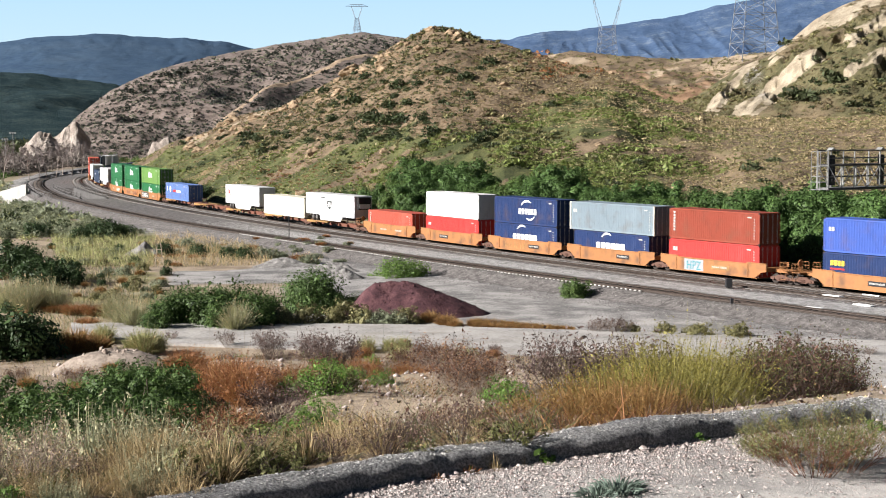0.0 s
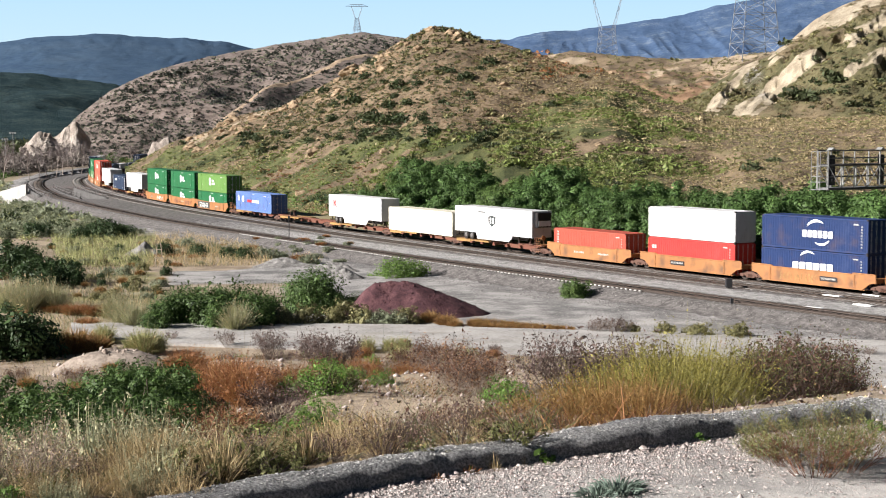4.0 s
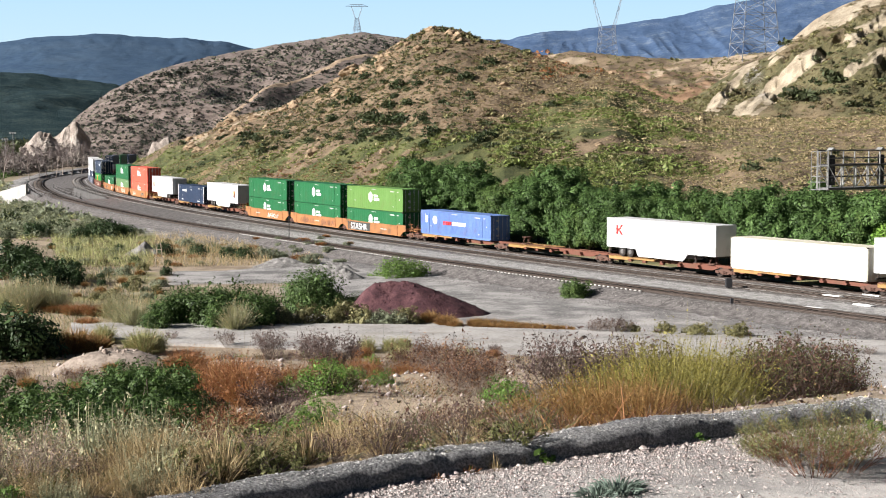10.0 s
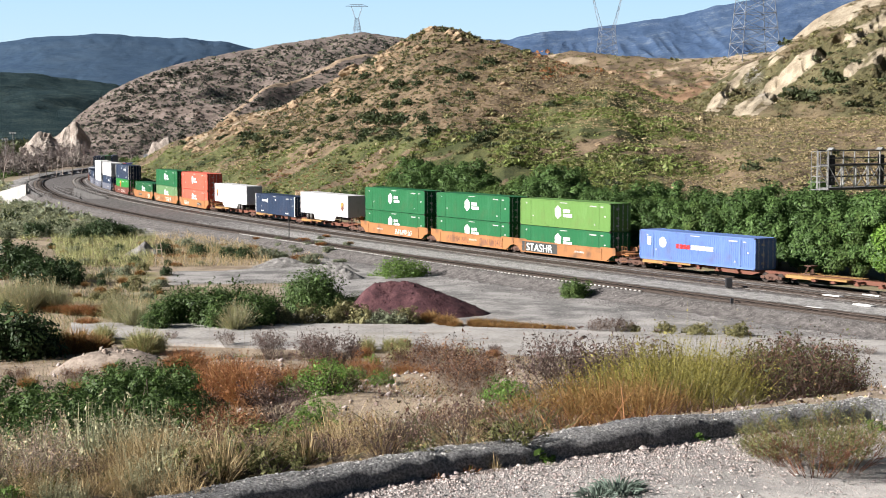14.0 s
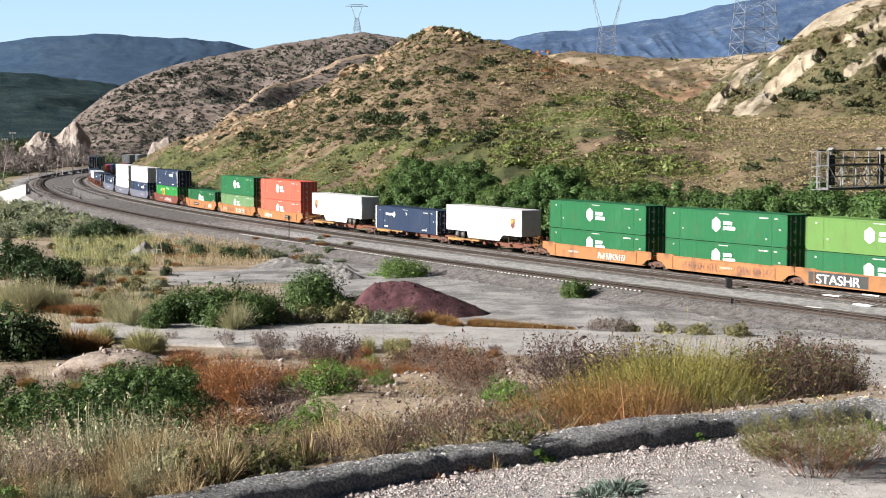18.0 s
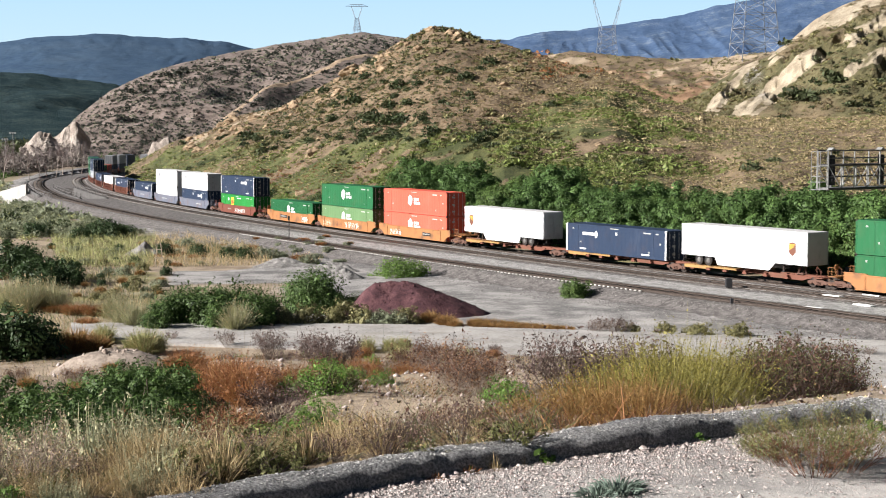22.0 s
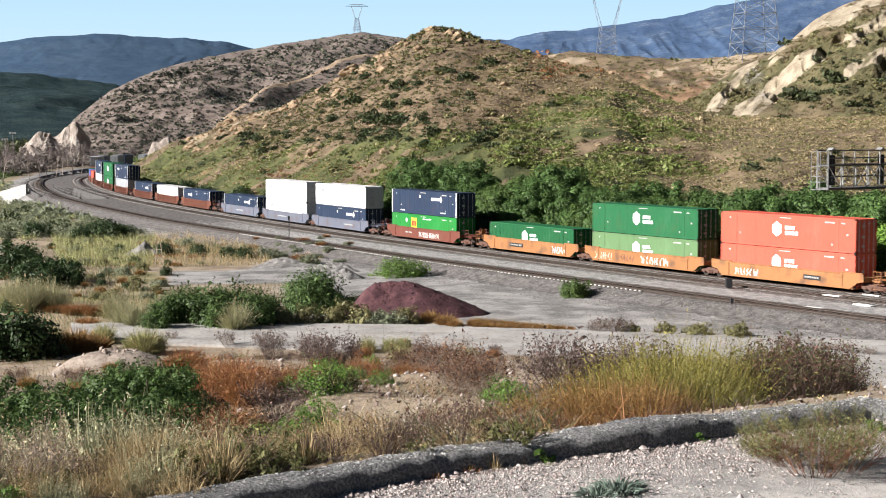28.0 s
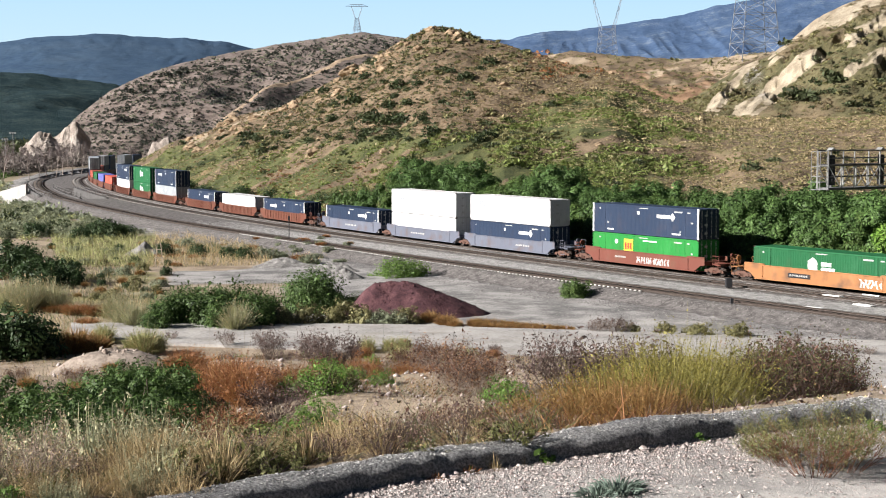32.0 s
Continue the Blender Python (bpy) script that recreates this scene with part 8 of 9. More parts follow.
def pebbles():
    """Loose gravel on the shoulder, thick near the kerb."""
    gen = np.random.default_rng(17)
    V = np.array([(1, 0, 0), (0.2, 1, 0), (-1, 0.3, 0), (-0.3, -1, 0), (0.35, 0.1, 0.9), (-0.35, 0.0, 0.8)])
    T = np.array([(0, 1, 4), (1, 2, 5), (1, 5, 4), (2, 3, 5), (3, 0, 4), (3, 4, 5)])
    n = 95000
    q = -np.abs(gen.normal(0, 0.45, n)) + 0.02
    q[:30000] = -gen.uniform(0, 3.0, 30000)
    w = gen.uniform(-2.5, 6.5, n)
    t = np.array([KERB_N[1], -KERB_N[0]])
    X, Y = KERB_P[0] + q * KERB_N[0] + w * t[0], KERB_P[1] + q * KERB_N[1] + w * t[1]
    r = 0.0029 * np.exp(gen.normal(0, 0.55, n))
    sx = gen.uniform(0.7, 1.35, (n, 1, 3)) * np.array([1, 1, 0.75])
    a = gen.uniform(0, 6.283, n)
    P = V[None] * sx * r[:, None, None]
    c, s = np.cos(a)[:, None], np.sin(a)[:, None]
    P = np.stack([P[..., 0] * c - P[..., 1] * s, P[..., 0] * s + P[..., 1] * c, P[..., 2]], -1) + np.stack([X, Y, 12.222 + r * 0.4 + 0.012 * smooth(-0.5, 0.0, q)], -1)[:, None, :]
    F = T[None] + (np.arange(n) * len(V))[:, None, None]
    tagged(new("loose_gravel", mesh_from("loose_gravel", P.reshape(-1, 3), None, M_PEBBLE, False, F.reshape(-1, 3))), "loose pale pinkish gravel on the shoulder", "gravel", kind="stuff")


pebbles()

# ---- dry growth on the slope below the road ----
grass_field("straw_grass", 1500, (-80, 760, 5.6, 12), 0.22, 0.0010, "straw", "dry straw grass behind the kerb", 41, 0.65, 0.9)
grass_field("ochre_grass", 3000, (-80, 1000, 5.6, 20), 0.13, 0.0018, "ochre", "ochre dry stalks behind the kerb", 42, 0.7, 0.9)
grass_field("brown_litter", 9000, (-80, 1300, 6.0, 26), 0.08, 0.0015, "brown", "dead brown litter on the slope", 43, 0.2, 0.75)
grass_field("plum_litter", 7000, (100, 1400, 8.0, 40), 0.12, 0.0026, "plum", "grey-brown dead stems on the slope", 44, 0.3, 0.75)
grass_field("olive_weeds", 5500, (-60, 1000, 7.5, 26), 0.16, 0.0024, "olive", "olive weeds on the slope", 45, 0.5, 0.75)
grass_field("grey_weeds", 2200, (-60, 460, 7.0, 18), 0.2, 0.0013, "sage", "grey-green weeds on the slope", 46, 0.5, 0.75)
grass_field("rust_stalks", 5000, (250, 1150, 8.5, 34), 0.14, 0.0026, "rust", "rust red dry stalks on the slope", 40, 0.75, 0.75)
grass_field("far_slope_grass", 9000, (-60, 1620, 24, 96), 0.2, 0.004, "ochre", "dry grass on the lower slope", 47, 0.45)
grass_field("far_slope_weeds", 5000, (-60, 1620, 26, 96), 0.2, 0.004, "plum", "grey dead weeds on the lower slope", 48, 0.4)
grass_field("far_slope_olive", 7000, (-60, 1620, 26, 96), 0.2, 0.004, "olive", "olive weeds on the lower slope", 49, 0.5)



def litter(name, n, kd, size, leaf, label, seed):
    """Dead leaves and bits lying on the slope, joined in one object."""
    gen = np.random.default_rng(seed)
    k, d = gen.uniform(kd[0], kd[1], n), gen.uniform(kd[2] ** 0.5, kd[3] ** 0.5, n) ** 2
    u = bearing(k)
    y = d / np.sqrt(1 + u * u)
    x = u * y
    keep = kerb_side(x, y) > 0.10
    x, y = x[keep], y[keep]
    P, q = leaf_quads(np.stack([x, y, yard_height(x, y) + 0.01], -1), size, 0.6, 0.6, gen)
    tagged(new(name, mesh_from(name, P, q, LEAF[leaf])), label, "litter", kind="stuff")


litter("pale_litter", 9000, (-60, 1560, 7.2, 30), 0.012, "straw", "pale dead leaves lying on the slope", 201)
litter("dark_litter", 6000, (-60, 1560, 7.2, 34), 0.014, "brown", "dark dead leaves lying on the slope", 202)
litter("grey_litter", 4000, (-60, 1620, 20, 96), 0.04, "plum", "grey dead bits lying on the lower slope", 203)

GB = leafy_bush("green_shrub", 0.8, 0.8, "shrubdeep", 150, 190, 0.0145, "leafy dark green shrub on the slope", 51, group="shrubs on the slope", rc=0.085)
place(GB, 40, 15.5, None, 1.1)
for k, d, sc in ((110, 16.5, 0.9), (-20, 16, 1.0), (170, 17.5, 0.9), (235, 19.5, 1.1), (270, 20.5, 1.0), (205, 18, 0.8), (80, 17.5, 1.0), (285, 19, 0.7)):
    again(GB, k, d, sc * 1.15)
for k, d, sc in ((10, 12.6, 0.85), (50, 13.0, 0.9), (95, 13.2, 0.9), (140, 13.6, 0.95), (185, 14.4, 0.95), (235, 15.2, 0.95), (265, 16.5, 0.9), (150, 15.6, 0.9), (215, 20.5, 1.2), (250, 21.5, 1.25), (290, 21, 0.8)):
    again(GB, k, d, sc)
HB = leafy_bush("fresh_green_shrub", 0.4, 0.42, "herb", 60, 50, 0.017, "fresh green leafy shrub on the slope", 52, group="shrubs on the slope", rc=0.16)
place(HB, 480, 15.5)
for k, d, sc in ((570, 24, 1.2), (585, 28, 1.1), (520, 18, 0.8), (560, 20, 0.9), (895, 22, 0.9), (910, 21, 0.8), (450, 17, 0.7), (625, 30, 0.7)):
    again(HB, k, d, sc)
RB = broom("rust_shrub", 0.5, 0.55, "rust", 1900, 0.0028, "rust red dry shrub on the slope", 53, group="dry shrubs on the slope", leaf2="ochre", heads="rust", head_size=0.013, head_share=1.0, head_from=0.2, wild=0.16)
place(RB, 325, 36, None, 1.15)
for k, d, sc in ((400, 26, 1.25), (425, 24, 1.1), (375, 25, 1.1), (640, 36, 1.1), (450, 27, 1.0), (410, 19, 0.8), (350, 22, 0.8), (480, 30, 1.0), (760, 34, 0.9), (720, 36, 0.9), (860, 33, 0.8)):
    again(RB, k, d, sc)
YB = broom("yellow_broom", 0.5, 0.50, "yellow", 2600, 0.0015, "yellow-green broom bush behind the kerb", 54, group="broom behind the kerb", leaf2="drygreen", heads="yellow", head_size=0.006, fan_in=0.55, head_share=1.0, head_from=0.2, wild=0.19)
place(YB, 1175, 11.2, None, 1.2)
for k, d, sc in ((1250, 11.8, 1.05), (1110, 11.0, 0.88), (1210, 10.6, 0.85)):
    again(YB, k, d, sc * 1.22)
OB = broom("ochre_broom", 0.45, 0.40, "ochre", 2200, 0.0018, "ochre and rust broom bush behind the kerb", 55, group="broom behind the kerb", leaf2="rust", heads="ochre", head_size=0.006, fan_in=0.55, head_share=1.0, head_from=0.2, wild=0.2)
place(OB, 1040, 10.4)
for k, d, sc in ((985, 10.6, 0.85), (1090, 10.2, 0.9), (930, 10.8, 0.7), (1140, 9.9, 0.7)):
    again(OB, k, d, sc * 1.15)
DB = dead_bush("dead_bush", 0.55, 0.75, "brown", "brown dead bush with bare twigs", 56, 90, group="dead bushes on the slope", leaf_n=3000, size=0.015, leaf2="olive", wood=M_DARKWOOD)
place(DB, 1405, 12.6, None, 0.72)
again(DB, 1365, 13.2, 0.68), again(DB, 1450, 12.8, 0.66), again(DB, 1395, 11.9, 0.6), again(DB, 1425, 11.6, 0.5), again(DB, 1350, 12.4, 0.5), again(DB, 1480, 12.2, 0.5)
PB = dead_bush("dead_bush", 0.6, 0.85, "plum", "grey leafless bush with bare twigs", 57, 44, group="dead bushes on the slope", leaf_n=2400, size=0.021, wood=M_DARKWOOD)
place(PB, 1000, 20.5, None, 0.95)
for k, d, sc in ((1055, 21, 0.8), (1140, 22, 0.85), (590, 38, 1.1), (555, 40, 0.85), (475, 42, 0.8)):
    again(PB, k, d, sc)
BB = dead_bush("dead_bush", 1.0, 1.05, "brown", "wide red-brown dead bush on the slope", 58, 60, group="dead bushes on the slope", leaf_n=2000, size=0.028, leaf2="rustgrass")
place(BB, 790, 36, None, 0.85)
again(BB, 740, 37, 0.65), again(BB, 845, 35, 0.6), again(BB, 815, 24, 0.55), again(BB, 850, 23, 0.5), again(BB, 930, 15, 0.32), again(BB, 860, 14, 0.32), again(BB, 690, 13, 0.3)
SB = broom("grey_weed", 0.22, 0.42, "weedsage", 110, 0.0030, "tall grey-green weed stalks with leafy heads", 59, group="weeds on the slope", heads="weedsage", head_size=0.0085, stems=0, head_share=1.0, head_from=0.25, leaf2="sage", wild=0.10)
place(SB, 120, 11.8, None, 1.3)
for k, d, sc in ((160, 11.2, 1.0), (210, 11.8, 1.0), (250, 12.4, 1.05), (80, 11.0, 0.8), (290, 13, 1.0), (20, 11.4, 0.8), (340, 13.5, 0.9), (380, 15, 1.0), (-20, 11, 0.9), (690, 12, 0.6), (740, 11.5, 0.6)):
    again(SB, k, d, sc * 1.3)
FX = broom("foxtail_grass", 0.20, 0.32, "straw", 200, 0.0026, "dry foxtail grass with pale seed heads", 60, group="weeds on the slope", heads="straw", head_size=0.0042, head_share=0.7, head_from=0.72, stems=0, wild=0.16)
place(FX, 262, 8.0)
for k, d, sc in ((300, 8.4, 1.0), (350, 8.8, 0.9), (420, 9.4, 1.0), (470, 9.8, 1.0), (520, 9.2, 0.9), (560, 10.2, 1.0), (610, 9.6, 0.9), (650, 10.4, 1.0), (380, 10.6, 1.0), (500, 11.4, 1.0), (700, 10.4, 0.8)):
    again(FX, k, d, sc * 0.95)
WF = broom("white_flower_weed", 0.25, 0.32, "olive", 420, 0.004, "green weed with small white flower heads", 61, group="weeds on the slope", heads="white", head_size=0.014, stems=0, head_share=0.5, head_from=0.8)
place(WF, 660, 13)
for k, d, sc in ((700, 13.5, 1.0), (740, 12.8, 1.0), (620, 14, 1.0), (780, 13, 0.9), (680, 15, 1.0), (580, 12.5, 0.9), (540, 13, 0.8)):
    again(WF, k, d, sc)
BG = broom("blue_green_weed", 0.16, 0.10, "bluegreen", 320, 0.005, "low blue-green weed on the gravel", 62, group="weeds on the gravel", stems=0, lean=1.2)
place(BG, 1100, 6.95)
again(BG, 1060, 6.85, 0.8), again(BG, 780, 10.6, 1.3), again(BG, 745, 10.9, 1.3)
FR = dead_bush("gravel_shrub", 0.32, 0.29, "drygreen", "yellow-green shrub growing through the shoulder gravel", 63, 34, group="weeds on the gravel", leaf_n=7000, size=0.0036, leaf2="olive", wood=M_RUSTWOOD)
place(FR, 1450, 7.45)
again(FR, 1500, 7.6, 0.85), again(FR, 1395, 7.65, 0.7), again(FR, 1360, 7.8, 0.4)
HW = leafy_bush("kerb_weed", 0.07, 0.09, "herb", 16, 14, 0.014, "small green weed at the foot of the kerb", 64, group="weeds on the gravel")
place(HW, 960, 7.5)
again(HW, 1555, 8.6, 1.1), again(HW, 830, 7.25, 0.6), again(HW, 1245, 8.1, 0.8)
ST = broom("straw_tuft", 0.035, 0.11, "straw", 60, 0.002, "small straw tuft at the foot of the kerb", 65, group="weeds on the gravel", stems=0)
place(ST, 877, 7.3)
again(ST, 1015, 7.65, 0.9), again(ST, 1265, 8.2, 1.1), again(ST, 930, 7.4, 0.6)
RT = broom("rust_tuft", 0.07, 0.07, "rust", 120, 0.0025, "small rust red tuft at the foot of the kerb", 66, group="weeds on the gravel", stems=0)
place(RT, 830, 7.25)
again(RT, 770, 7.1, 0.9), again(RT, 1000, 7.6, 0.7)


def scatter_small():
    """Small plants between the larger ones, patch by patch: bearings, distances, number, kinds with their scale."""
    gen = np.random.default_rng(91)
    weed = leafy_bush("olive_weed", 0.30, 0.32, "weed", 46, 44, 0.011, "low olive-brown weed bush on the slope", 68, group="weeds on the slope", rc=0.10, wood=M_DARKWOOD)
    place(weed, 620, 12.0)
    green = leafy_bush("leafy_weed", 0.22, 0.30, "shrubgreen", 34, 36, 0.013, "small green leafy weed on the slope", 69, group="weeds on the slope", rc=0.11)
    place(green, 560, 14.0, None, 1.6)
    red = dead_bush("red_brown_weed", 0.34, 0.36, "redbrown", "red-brown dry weed with fine twigs on the slope", 70, 34, group="weeds on the slope", leaf_n=1300, size=0.0095, leaf2="weed", wood=M_RUSTWOOD)
    place(red, 420, 16.0)
    dry = dead_bush("dry_weed", 0.34, 0.30, "straw", "dry tangled straw-coloured weed behind the kerb", 67, 26, group="weeds on the slope", leaf_n=420, size=0.0065, leaf2="ochre", wood=M_STRAWWOOD)
    place(dry, 300, 9.0)
    mauve = dead_bush("mauve_weed", 0.30, 0.34, "mauve", "grey-mauve dry weed with fine twigs behind the kerb", 71, 40, group="weeds on the slope", leaf_n=2300, size=0.0048, leaf2="straw", wood=M_DEADWOOD)
    place(mauve, 40, 8.0)
    twig = dead_bush("dark_twig_weed", 0.36, 0.36, "brown", "dark tangle of dead twigs on the slope", 72, 60, group="weeds on the slope", leaf_n=700, size=0.010, leaf2="mauve", wood=M_DARKWOOD)
    place(twig, 860, 12.0)
    patches = (
        (-60, 90, 6.9, 8.0, 5, ((mauve, 0.8), (mauve, 0.6), (red, 0.5))),
        (-40, 130, 6.5, 6.8, 5, ((green, 0.35), (SB, 0.4), (green, 0.25))),
        (50, 330, 6.6, 7.6, 30, ((SB, 0.5), (FX, 0.6), (dry, 0.5), (SB, 0.4), (FX, 0.5))),
        (-60, 270, 7.6, 11.5, 50, ((SB, 1.15), (SB, 0.95), (SB, 1.05), (weed, 0.6), (SB, 0.85))),
        (195, 330, 7.2, 8.4, 14, ((FX, 0.9), (dry, 0.7), (FX, 0.8))),
        (260, 440, 8.4, 11.0, 26, ((mauve, 0.7), (red, 0.8), (FX, 0.9), (SB, 0.6), (weed, 0.8), (dry, 0.7))),
        (290, 440, 12.0, 19.0, 20, ((twig, 0.9), (RB, 0.7), (red, 1.1), (weed, 1.1))),
        (400, 540, 8.4, 10.6, 22, ((FX, 1.0), (red, 0.7), (weed, 0.8), (dry, 0.8), (FX, 0.8), (twig, 0.6))),
        (430, 570, 11.0, 17.0, 30, ((weed, 1.2), (green, 1.2), (green, 0.9), (WF, 0.8), (twig, 0.9), (weed, 1.0))),
        (540, 700, 9.0, 12.5, 34, ((weed, 0.9), (WF, 0.8), (weed, 0.8), (FX, 0.7), (WF, 0.7), (green, 0.6))),
        (560, 630, 8.4, 9.2, 9, ((FX, 1.1), (dry, 0.9))),
        (580, 740, 13.0, 19.0, 18, ((WF, 0.8), (weed, 0.8), (WF, 0.7), (red, 0.6))),
        (690, 810, 9.4, 12.5, 24, ((SB, 0.5), (weed, 0.8), (twig, 0.6), (WF, 0.7), (BG, 1.2))),
        (720, 900, 13.5, 19.0, 14, ((mauve, 0.7), (twig, 0.9), (red, 0.8), (WF, 0.6))),
        (790, 960, 9.4, 12.0, 34, ((twig, 0.8), (weed, 0.8), (mauve, 0.6), (twig, 0.6), (weed, 0.6), (red, 0.6))),
        (850, 930, 13.0, 17.0, 12, ((HB, 0.55), (green, 1.2), (HB, 0.5))),
        (-40, 330, 21.0, 60.0, 16, ((RB, 0.8), (HB, 0.5), (Q1, 0.3), (BB, 0.3))),
        (330, 700, 21.0, 38.0, 20, ((RB, 0.9), (red, 1.2), (HB, 0.7), (twig, 1.3), (weed, 1.8))),
        (330, 900, 38.0, 75.0, 22, ((RB, 0.8), (PB, 0.5), (BB, 0.4), (HB, 0.8), (T2, 0.4))),
    )
    for k0, k1, d0, d1, n, kinds in patches:
        for i in range(n):
            ob, sc = kinds[i % len(kinds)]
            again(ob, gen.uniform(k0, k1), gen.uniform(d0, d1), sc * gen.uniform(0.75, 1.25))


def slope_stones():
    """Stones lying on the bare soil of the slope."""
    gen = np.random.default_rng(19)
    n = 5200
    k, d = gen.uniform(-60, 1640, n), gen.uniform(8.0 ** 0.5, 60.0 ** 0.5, n) ** 2
    u = bearing(k)
    y = d / np.sqrt(1 + u * u)
    x = u * y
    keep = kerb_side(x, y) > 0.12
    x, y, d = x[keep], y[keep], d[keep]
    r = np.minimum(0.0011 * d, 0.03) * np.exp(gen.normal(0, 0.55, len(x)))
    V = np.array([(1, 0, 0), (0.3, 0.9, 0), (-0.8, 0.6, 0), (-0.7, -0.7, 0), (0.4, -0.9, 0), (0.1, 0.1, 0.75), (0, 0, -0.5)])
    T = np.array([(i, (i + 1) % 5, 5) for i in range(5)] + [((i + 1) % 5, i, 6) for i in range(5)])
    a = gen.uniform(0, 6.283, len(x))
    P = V[None] * gen.uniform(0.7, 1.35, (len(x), 1, 3)) * r[:, None, None]
    c, s = np.cos(a)[:, None], np.sin(a)[:, None]
    P = np.stack([P[..., 0] * c - P[..., 1] * s, P[..., 0] * s + P[..., 1] * c, P[..., 2]], -1) + np.stack([x, y, yard_height(x, y) + 0.3 * r], -1)[:, None, :]
    F = T[None] + (np.arange(len(x)) * len(V))[:, None, None]
    tagged(new("slope_stones", mesh_from("slope_stones", P.reshape(-1, 3), None, M_PEBBLE, False, F.reshape(-1, 3))), "pale stones lying on the soil of the slope", "gravel", kind="stuff")


slope_stones()
scatter_small()


def kerb_growth():
    """Dry growth along the back of the kerb."""
    gen = np.random.default_rng(97)
    by_name = {o.name: o for o in scene.objects if o.parent is None}
    kinds = ((by_name["dry_weed"], 0.6), (FX, 0.7), (by_name["olive_weed"], 0.55), (by_name["olive_weed"], 0.7), (by_name["dark_twig_weed"], 0.4), (ST, 1.6))
    t = np.array([KERB_N[1], -KERB_N[0]])
    for i in range(48):
        w, q = gen.uniform(-2.6, 1.9), 0.10 + abs(gen.normal(0, 0.32))
        x, y = float(KERB_P[0] + q * KERB_N[0] + w * t[0]), float(KERB_P[1] + q * KERB_N[1] + w * t[1])
        ob, sc = kinds[i % 6]
        if w < -0.5 and i % 6 in (0, 3, 4):
            ob, sc = (SB, 0.7) if i % 4 else (FX, 0.6)
        c = copy_thing(ob, ob.matrix_basis)
        z = float(yard_height(np.array([x]), np.array([y]))[0])
        c.matrix_basis = pose(x, y, z - 0.02, 0, 0, gen.uniform(0, 360)) @ Matrix.Scale(sc * gen.uniform(0.6, 1.2), 4)


kerb_growth()
for i, (k, d, sc) in enumerate(((-30, 8.9, 1.0), (20, 9.3, 1.1), (60, 9.0, 1.0), (95, 9.6, 1.2), (130, 9.2, 1.1), (165, 9.7, 1.2), (200, 9.3, 1.0), (235, 9.9, 1.2), (265, 9.5, 1.0), (300, 10.2, 1.1), (335, 10.6, 1.0), (150, 8.6, 0.9), (215, 8.8, 0.9))):
    again(SB, k, d, sc * 1.15)
for k, d, sc in ((430, 9.1, 1.1), (470, 9.4, 1.2), (505, 9.0, 1.0), (540, 9.6, 1.2), (585, 9.9, 1.1), (380, 8.9, 1.1), (630, 9.9, 1.1)):
    again(FX, k, d, sc * 0.85)
# ---- bare trees and grey brush up the valley ----
def bare_tree(seed, h):
    gen = np.random.default_rng(seed + 1500)
    t = thing("bare_tree", "leafless grey tree in the valley", "tree", "bare trees in the valley")
    B, T, R = [], [], []

    def grow(p, d, ln, r, level):
        q = p + d * ln
        B.append(p), T.append(q), R.append(r)
        if level == 0:
            return
        for _ in range(4 if level > 1 else 5):
            nd = d + gen.normal(size=3) * 0.42
            nd[2] = abs(nd[2]) + 0.15
            nd /= np.linalg.norm(nd)
            grow(p + d * ln * gen.uniform(0.45, 1.0), nd, ln * gen.uniform(0.5, 0.75), r * 0.55, level - 1)

    trunk = np.array([gen.normal() * 0.1, gen.normal() * 0.1, 1.0])
    grow(np.zeros(3), trunk / np.linalg.norm(trunk), h * 0.42, 0.17, 4)
    B, T, R = np.array(B), np.array(T), np.array(R)
    big = R > 0.03
    part("limb_frame", twig_mesh("limb_frame", B[big], T[big], R[big], M_PALEWOOD), None, t)
    part("twig_tangle", twig_mesh("twig_tangle", B[~big], T[~big], np.maximum(R[~big], 0.035), M_GREYTWIG), None, t)["kind"] = "stuff"
    return t


M_GREYTWIG = surf("grey_mauve_twigs", [(0.15, 0.12, 0.115), (0.25, 0.21, 0.20)], scale=2, rough=0.9, bump=0.0, per_island=0.3)
LEAF["greybrush"] = leafy("grey_mauve_brush", (0.12, 0.10, 0.09), (0.23, 0.20, 0.175))


def valley_trees():
    gen = np.random.default_rng(77)
    kinds = [bare_tree(i, 11.0) for i in range(4)]
    spots = [(6, 470), (28, 500), (52, 455), (70, 480), (84, 500), (100, 470), (112, 520), (128, 500), (145, 540), (160, 560), (40, 540), (92, 560), (15, 590), (64, 590), (120, 600), (180, 610), (205, 620), (230, 640), (150, 620), (250, 650)]
    for i, (k, d) in enumerate(spots):
        ob = kinds[i % 4] if i < 4 else copy_thing(kinds[i % 4], kinds[i % 4].matrix_basis)
        place(ob, k, d, gen.uniform(0, 360), gen.uniform(0.8, 1.15))


valley_trees()


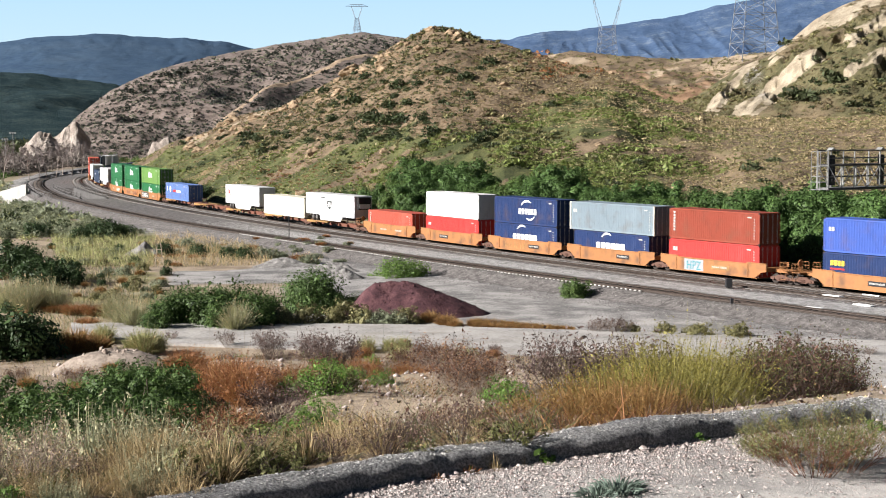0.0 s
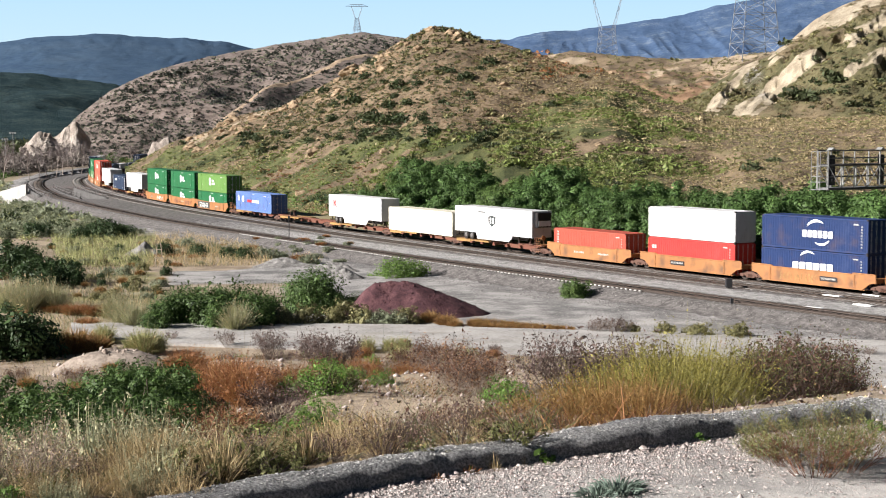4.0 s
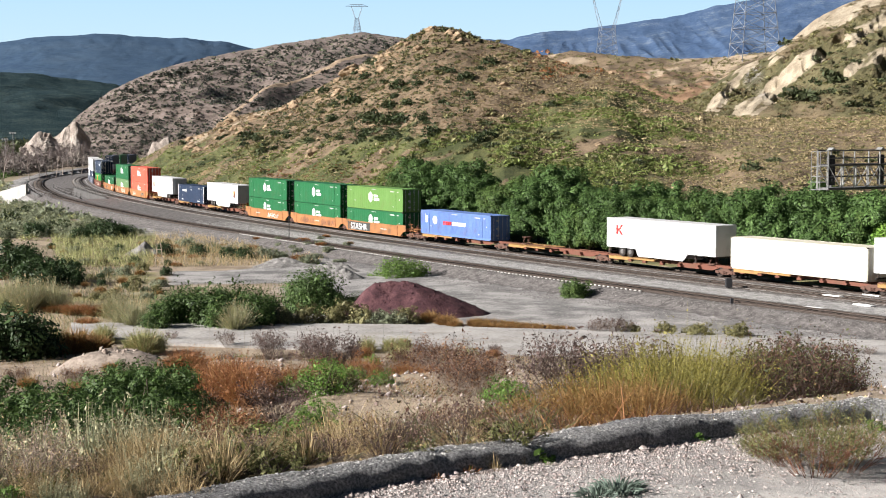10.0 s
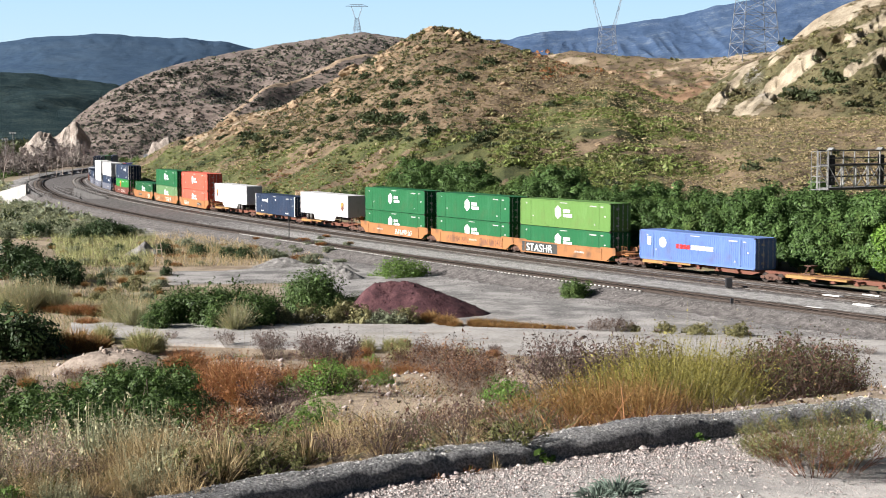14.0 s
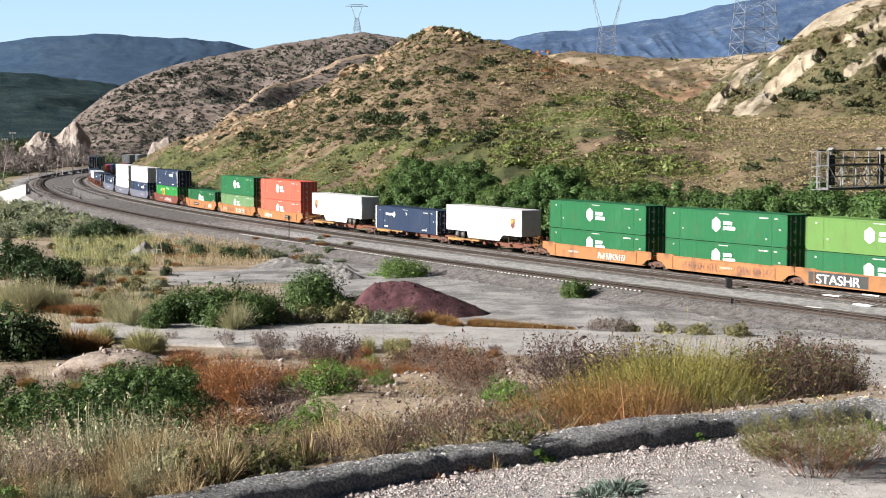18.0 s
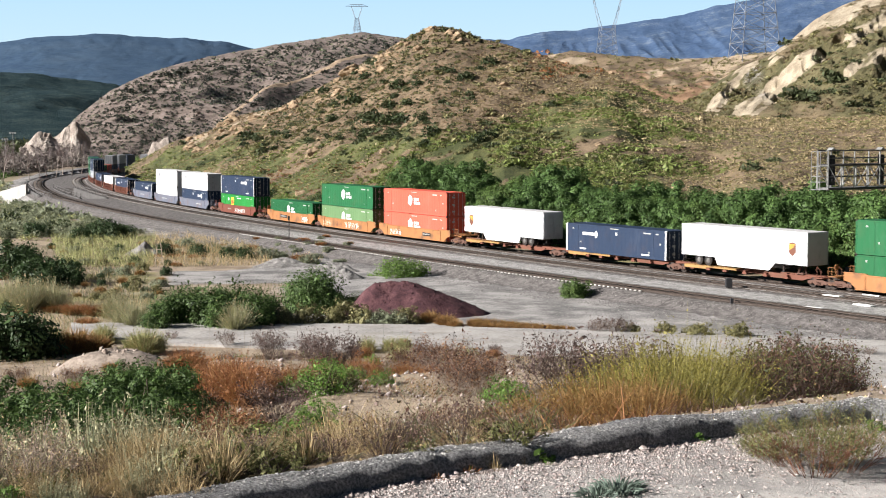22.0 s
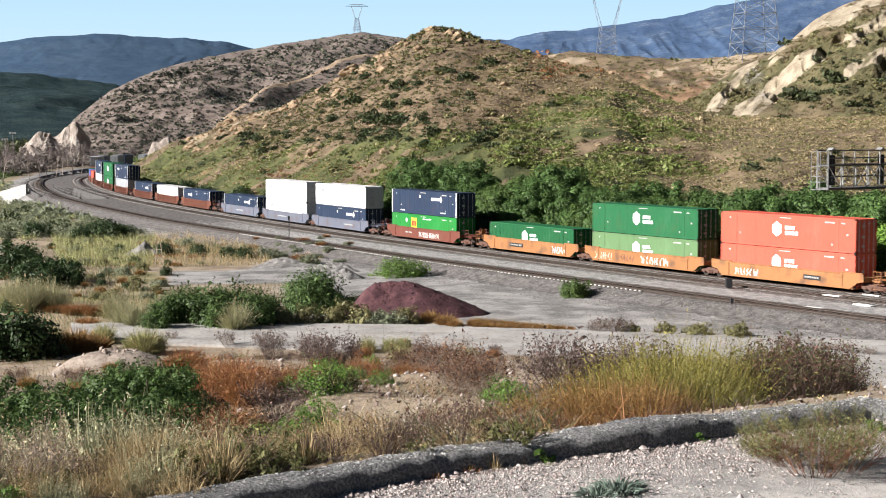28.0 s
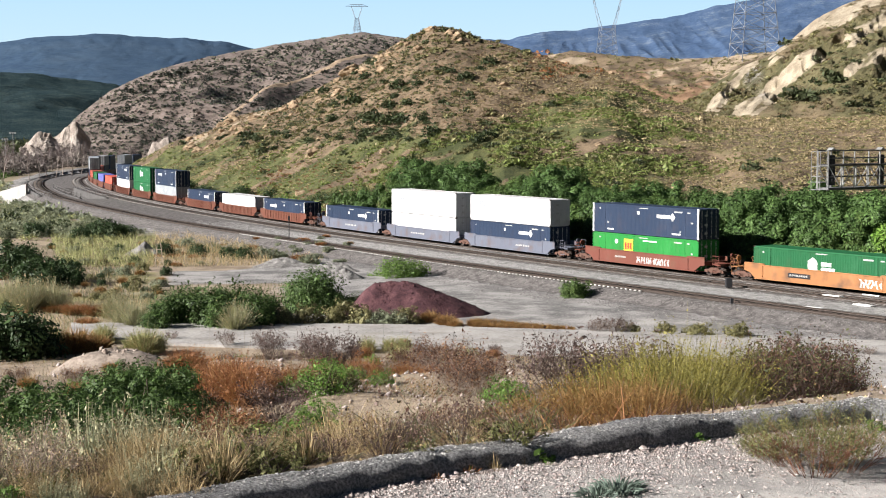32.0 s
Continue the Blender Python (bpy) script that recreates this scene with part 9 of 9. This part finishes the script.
def brush_flat(name, n, kd, r0, leaf, label, seed, per=24, flat=1.0):
    """Brush scattered over flat ground, joined in one object."""
    gen = np.random.default_rng(seed)
    k, d = gen.uniform(kd[0], kd[1], n), gen.uniform(kd[2], kd[3], n)
    u = bearing(k)
    s, off = line_offset(u * d, d)
    keep = (np.abs(off - 5) > (16 if kd[2] < 300 else 22))
    u, d = u[keep], d[keep]
    c = np.stack([u * d, d, yard_height(u * d, d)], -1)
    r = r0 * np.exp(gen.normal(0, 0.35, len(c)))
    w = gen.normal(size=(len(c), per, 3))
    w /= np.linalg.norm(w, axis=2)[:, :, None]
    w[:, :, 2] = np.abs(w[:, :, 2]) * flat
    P = (c[:, None, :] + w * r[:, None, None] * gen.uniform(0.4, 1.0, (len(c), per, 1))).reshape(-1, 3)
    Q, q = leaf_quads(P, 1.0, 0.5, 0.0, gen, 0.3)
    Q = np.repeat(P, 4, 0) + (Q - np.repeat(P, 4, 0)) * np.repeat(np.repeat(r, per) * 0.14, 4)[:, None]
    tagged(new(name, mesh_from(name, Q, q, LEAF[leaf])), label, "brush", kind="stuff")


brush_flat("grey_brush", 900, (-40, 300, 470, 660), 2.6, "greybrush", "grey leafless brush over the valley floor", 81, 110, 1.1)
brush_flat("green_riverbrush", 340, (-40, 180, 455, 485), 1.3, "willow", "green brush at the feet of the bare trees", 82, 60)
brush_flat("green_riverbrush", 60, (160, 260, 640, 700), 2.4, "willow", "green brush up the valley", 83, 60)
brush_flat("sage_flats", 1300, (-40, 190, 205, 420), 0.75, "sage", "grey-green sage over the flats", 84, 90, 0.9)
brush_flat("dry_flats_grass", 900, (-40, 200, 200, 420), 0.6, "palegreen", "pale dry grass tufts between the sage", 86, 50, 0.8)
brush_flat("dark_flats_brush", 34, (-40, 230, 205, 330), 1.2, "shrubdark", "dark bushes among the sage", 87, 140, 0.95)
brush_flat("far_valley_brush", 300, (-60, 60, 720, 1150), 5.0, "hilldark", "dull green brush far up the valley", 88, 90, 0.8)
brush_flat("sage_flats", 200, (-40, 120, 400, 450), 1.1, "sage", "grey-green sage beside the outer track", 85, 60, 0.8)


M_PALECLIFF = surf("pale_sandstone_cliff", [(0.22, 0.18, 0.15), (0.33, 0.28, 0.24), (0.44, 0.385, 0.34)], scale=0.12, fine=7, bump=1.0, bump_dist=2.5, rough=0.95)
hill("pale_cliff", [(36, 262), (46, 257), (54, 250), (60, 243), (64, 239), (70, 237), (80, 238), (90, 238), (96, 245), (102, 252), (108, 260)], [(36, 690), (108, 690)], [(36, 668), (108, 668)], -3.0,
     M_PALECLIFF, "pale sandstone cliff beside the valley", rough=1.6, scale=9, seed=15, power=0.6, ribs=0.5, jag=0.9, cols=120, rows=60, category="cliff")
# The brown hill's sunlit left edge, added as a separate pale cliff.
hill("pale_cliff", [(96, 252), (105, 243), (112, 233), (117, 229), (126, 228), (131, 219), (136, 216), (141, 220), (146, 229), (153, 239), (162, 250)], [(96, 730), (162, 730)], [(96, 705), (162, 705)], -3.0,
     M_PALECLIFF, "pale cliff standing in for the sunlit left edge of the brown hill", rough=1.8, scale=10, seed=17, power=0.6, ribs=0.5, jag=1.0, cols=130, rows=70, category="cliff")
hill("pale_cliff", [(262, 268), (270, 258), (280, 252), (290, 246), (300, 246), (306, 256), (312, 266)], [(262, 460), (312, 460)], [(262, 448), (312, 448)], -1.5,
     M_PALECLIFF, "small pale sandstone outcrop at the foot of the hill", rough=1.0, scale=6, seed=19, power=0.7, ribs=0.3, jag=0.5, cols=60, rows=40, category="cliff")


motions()
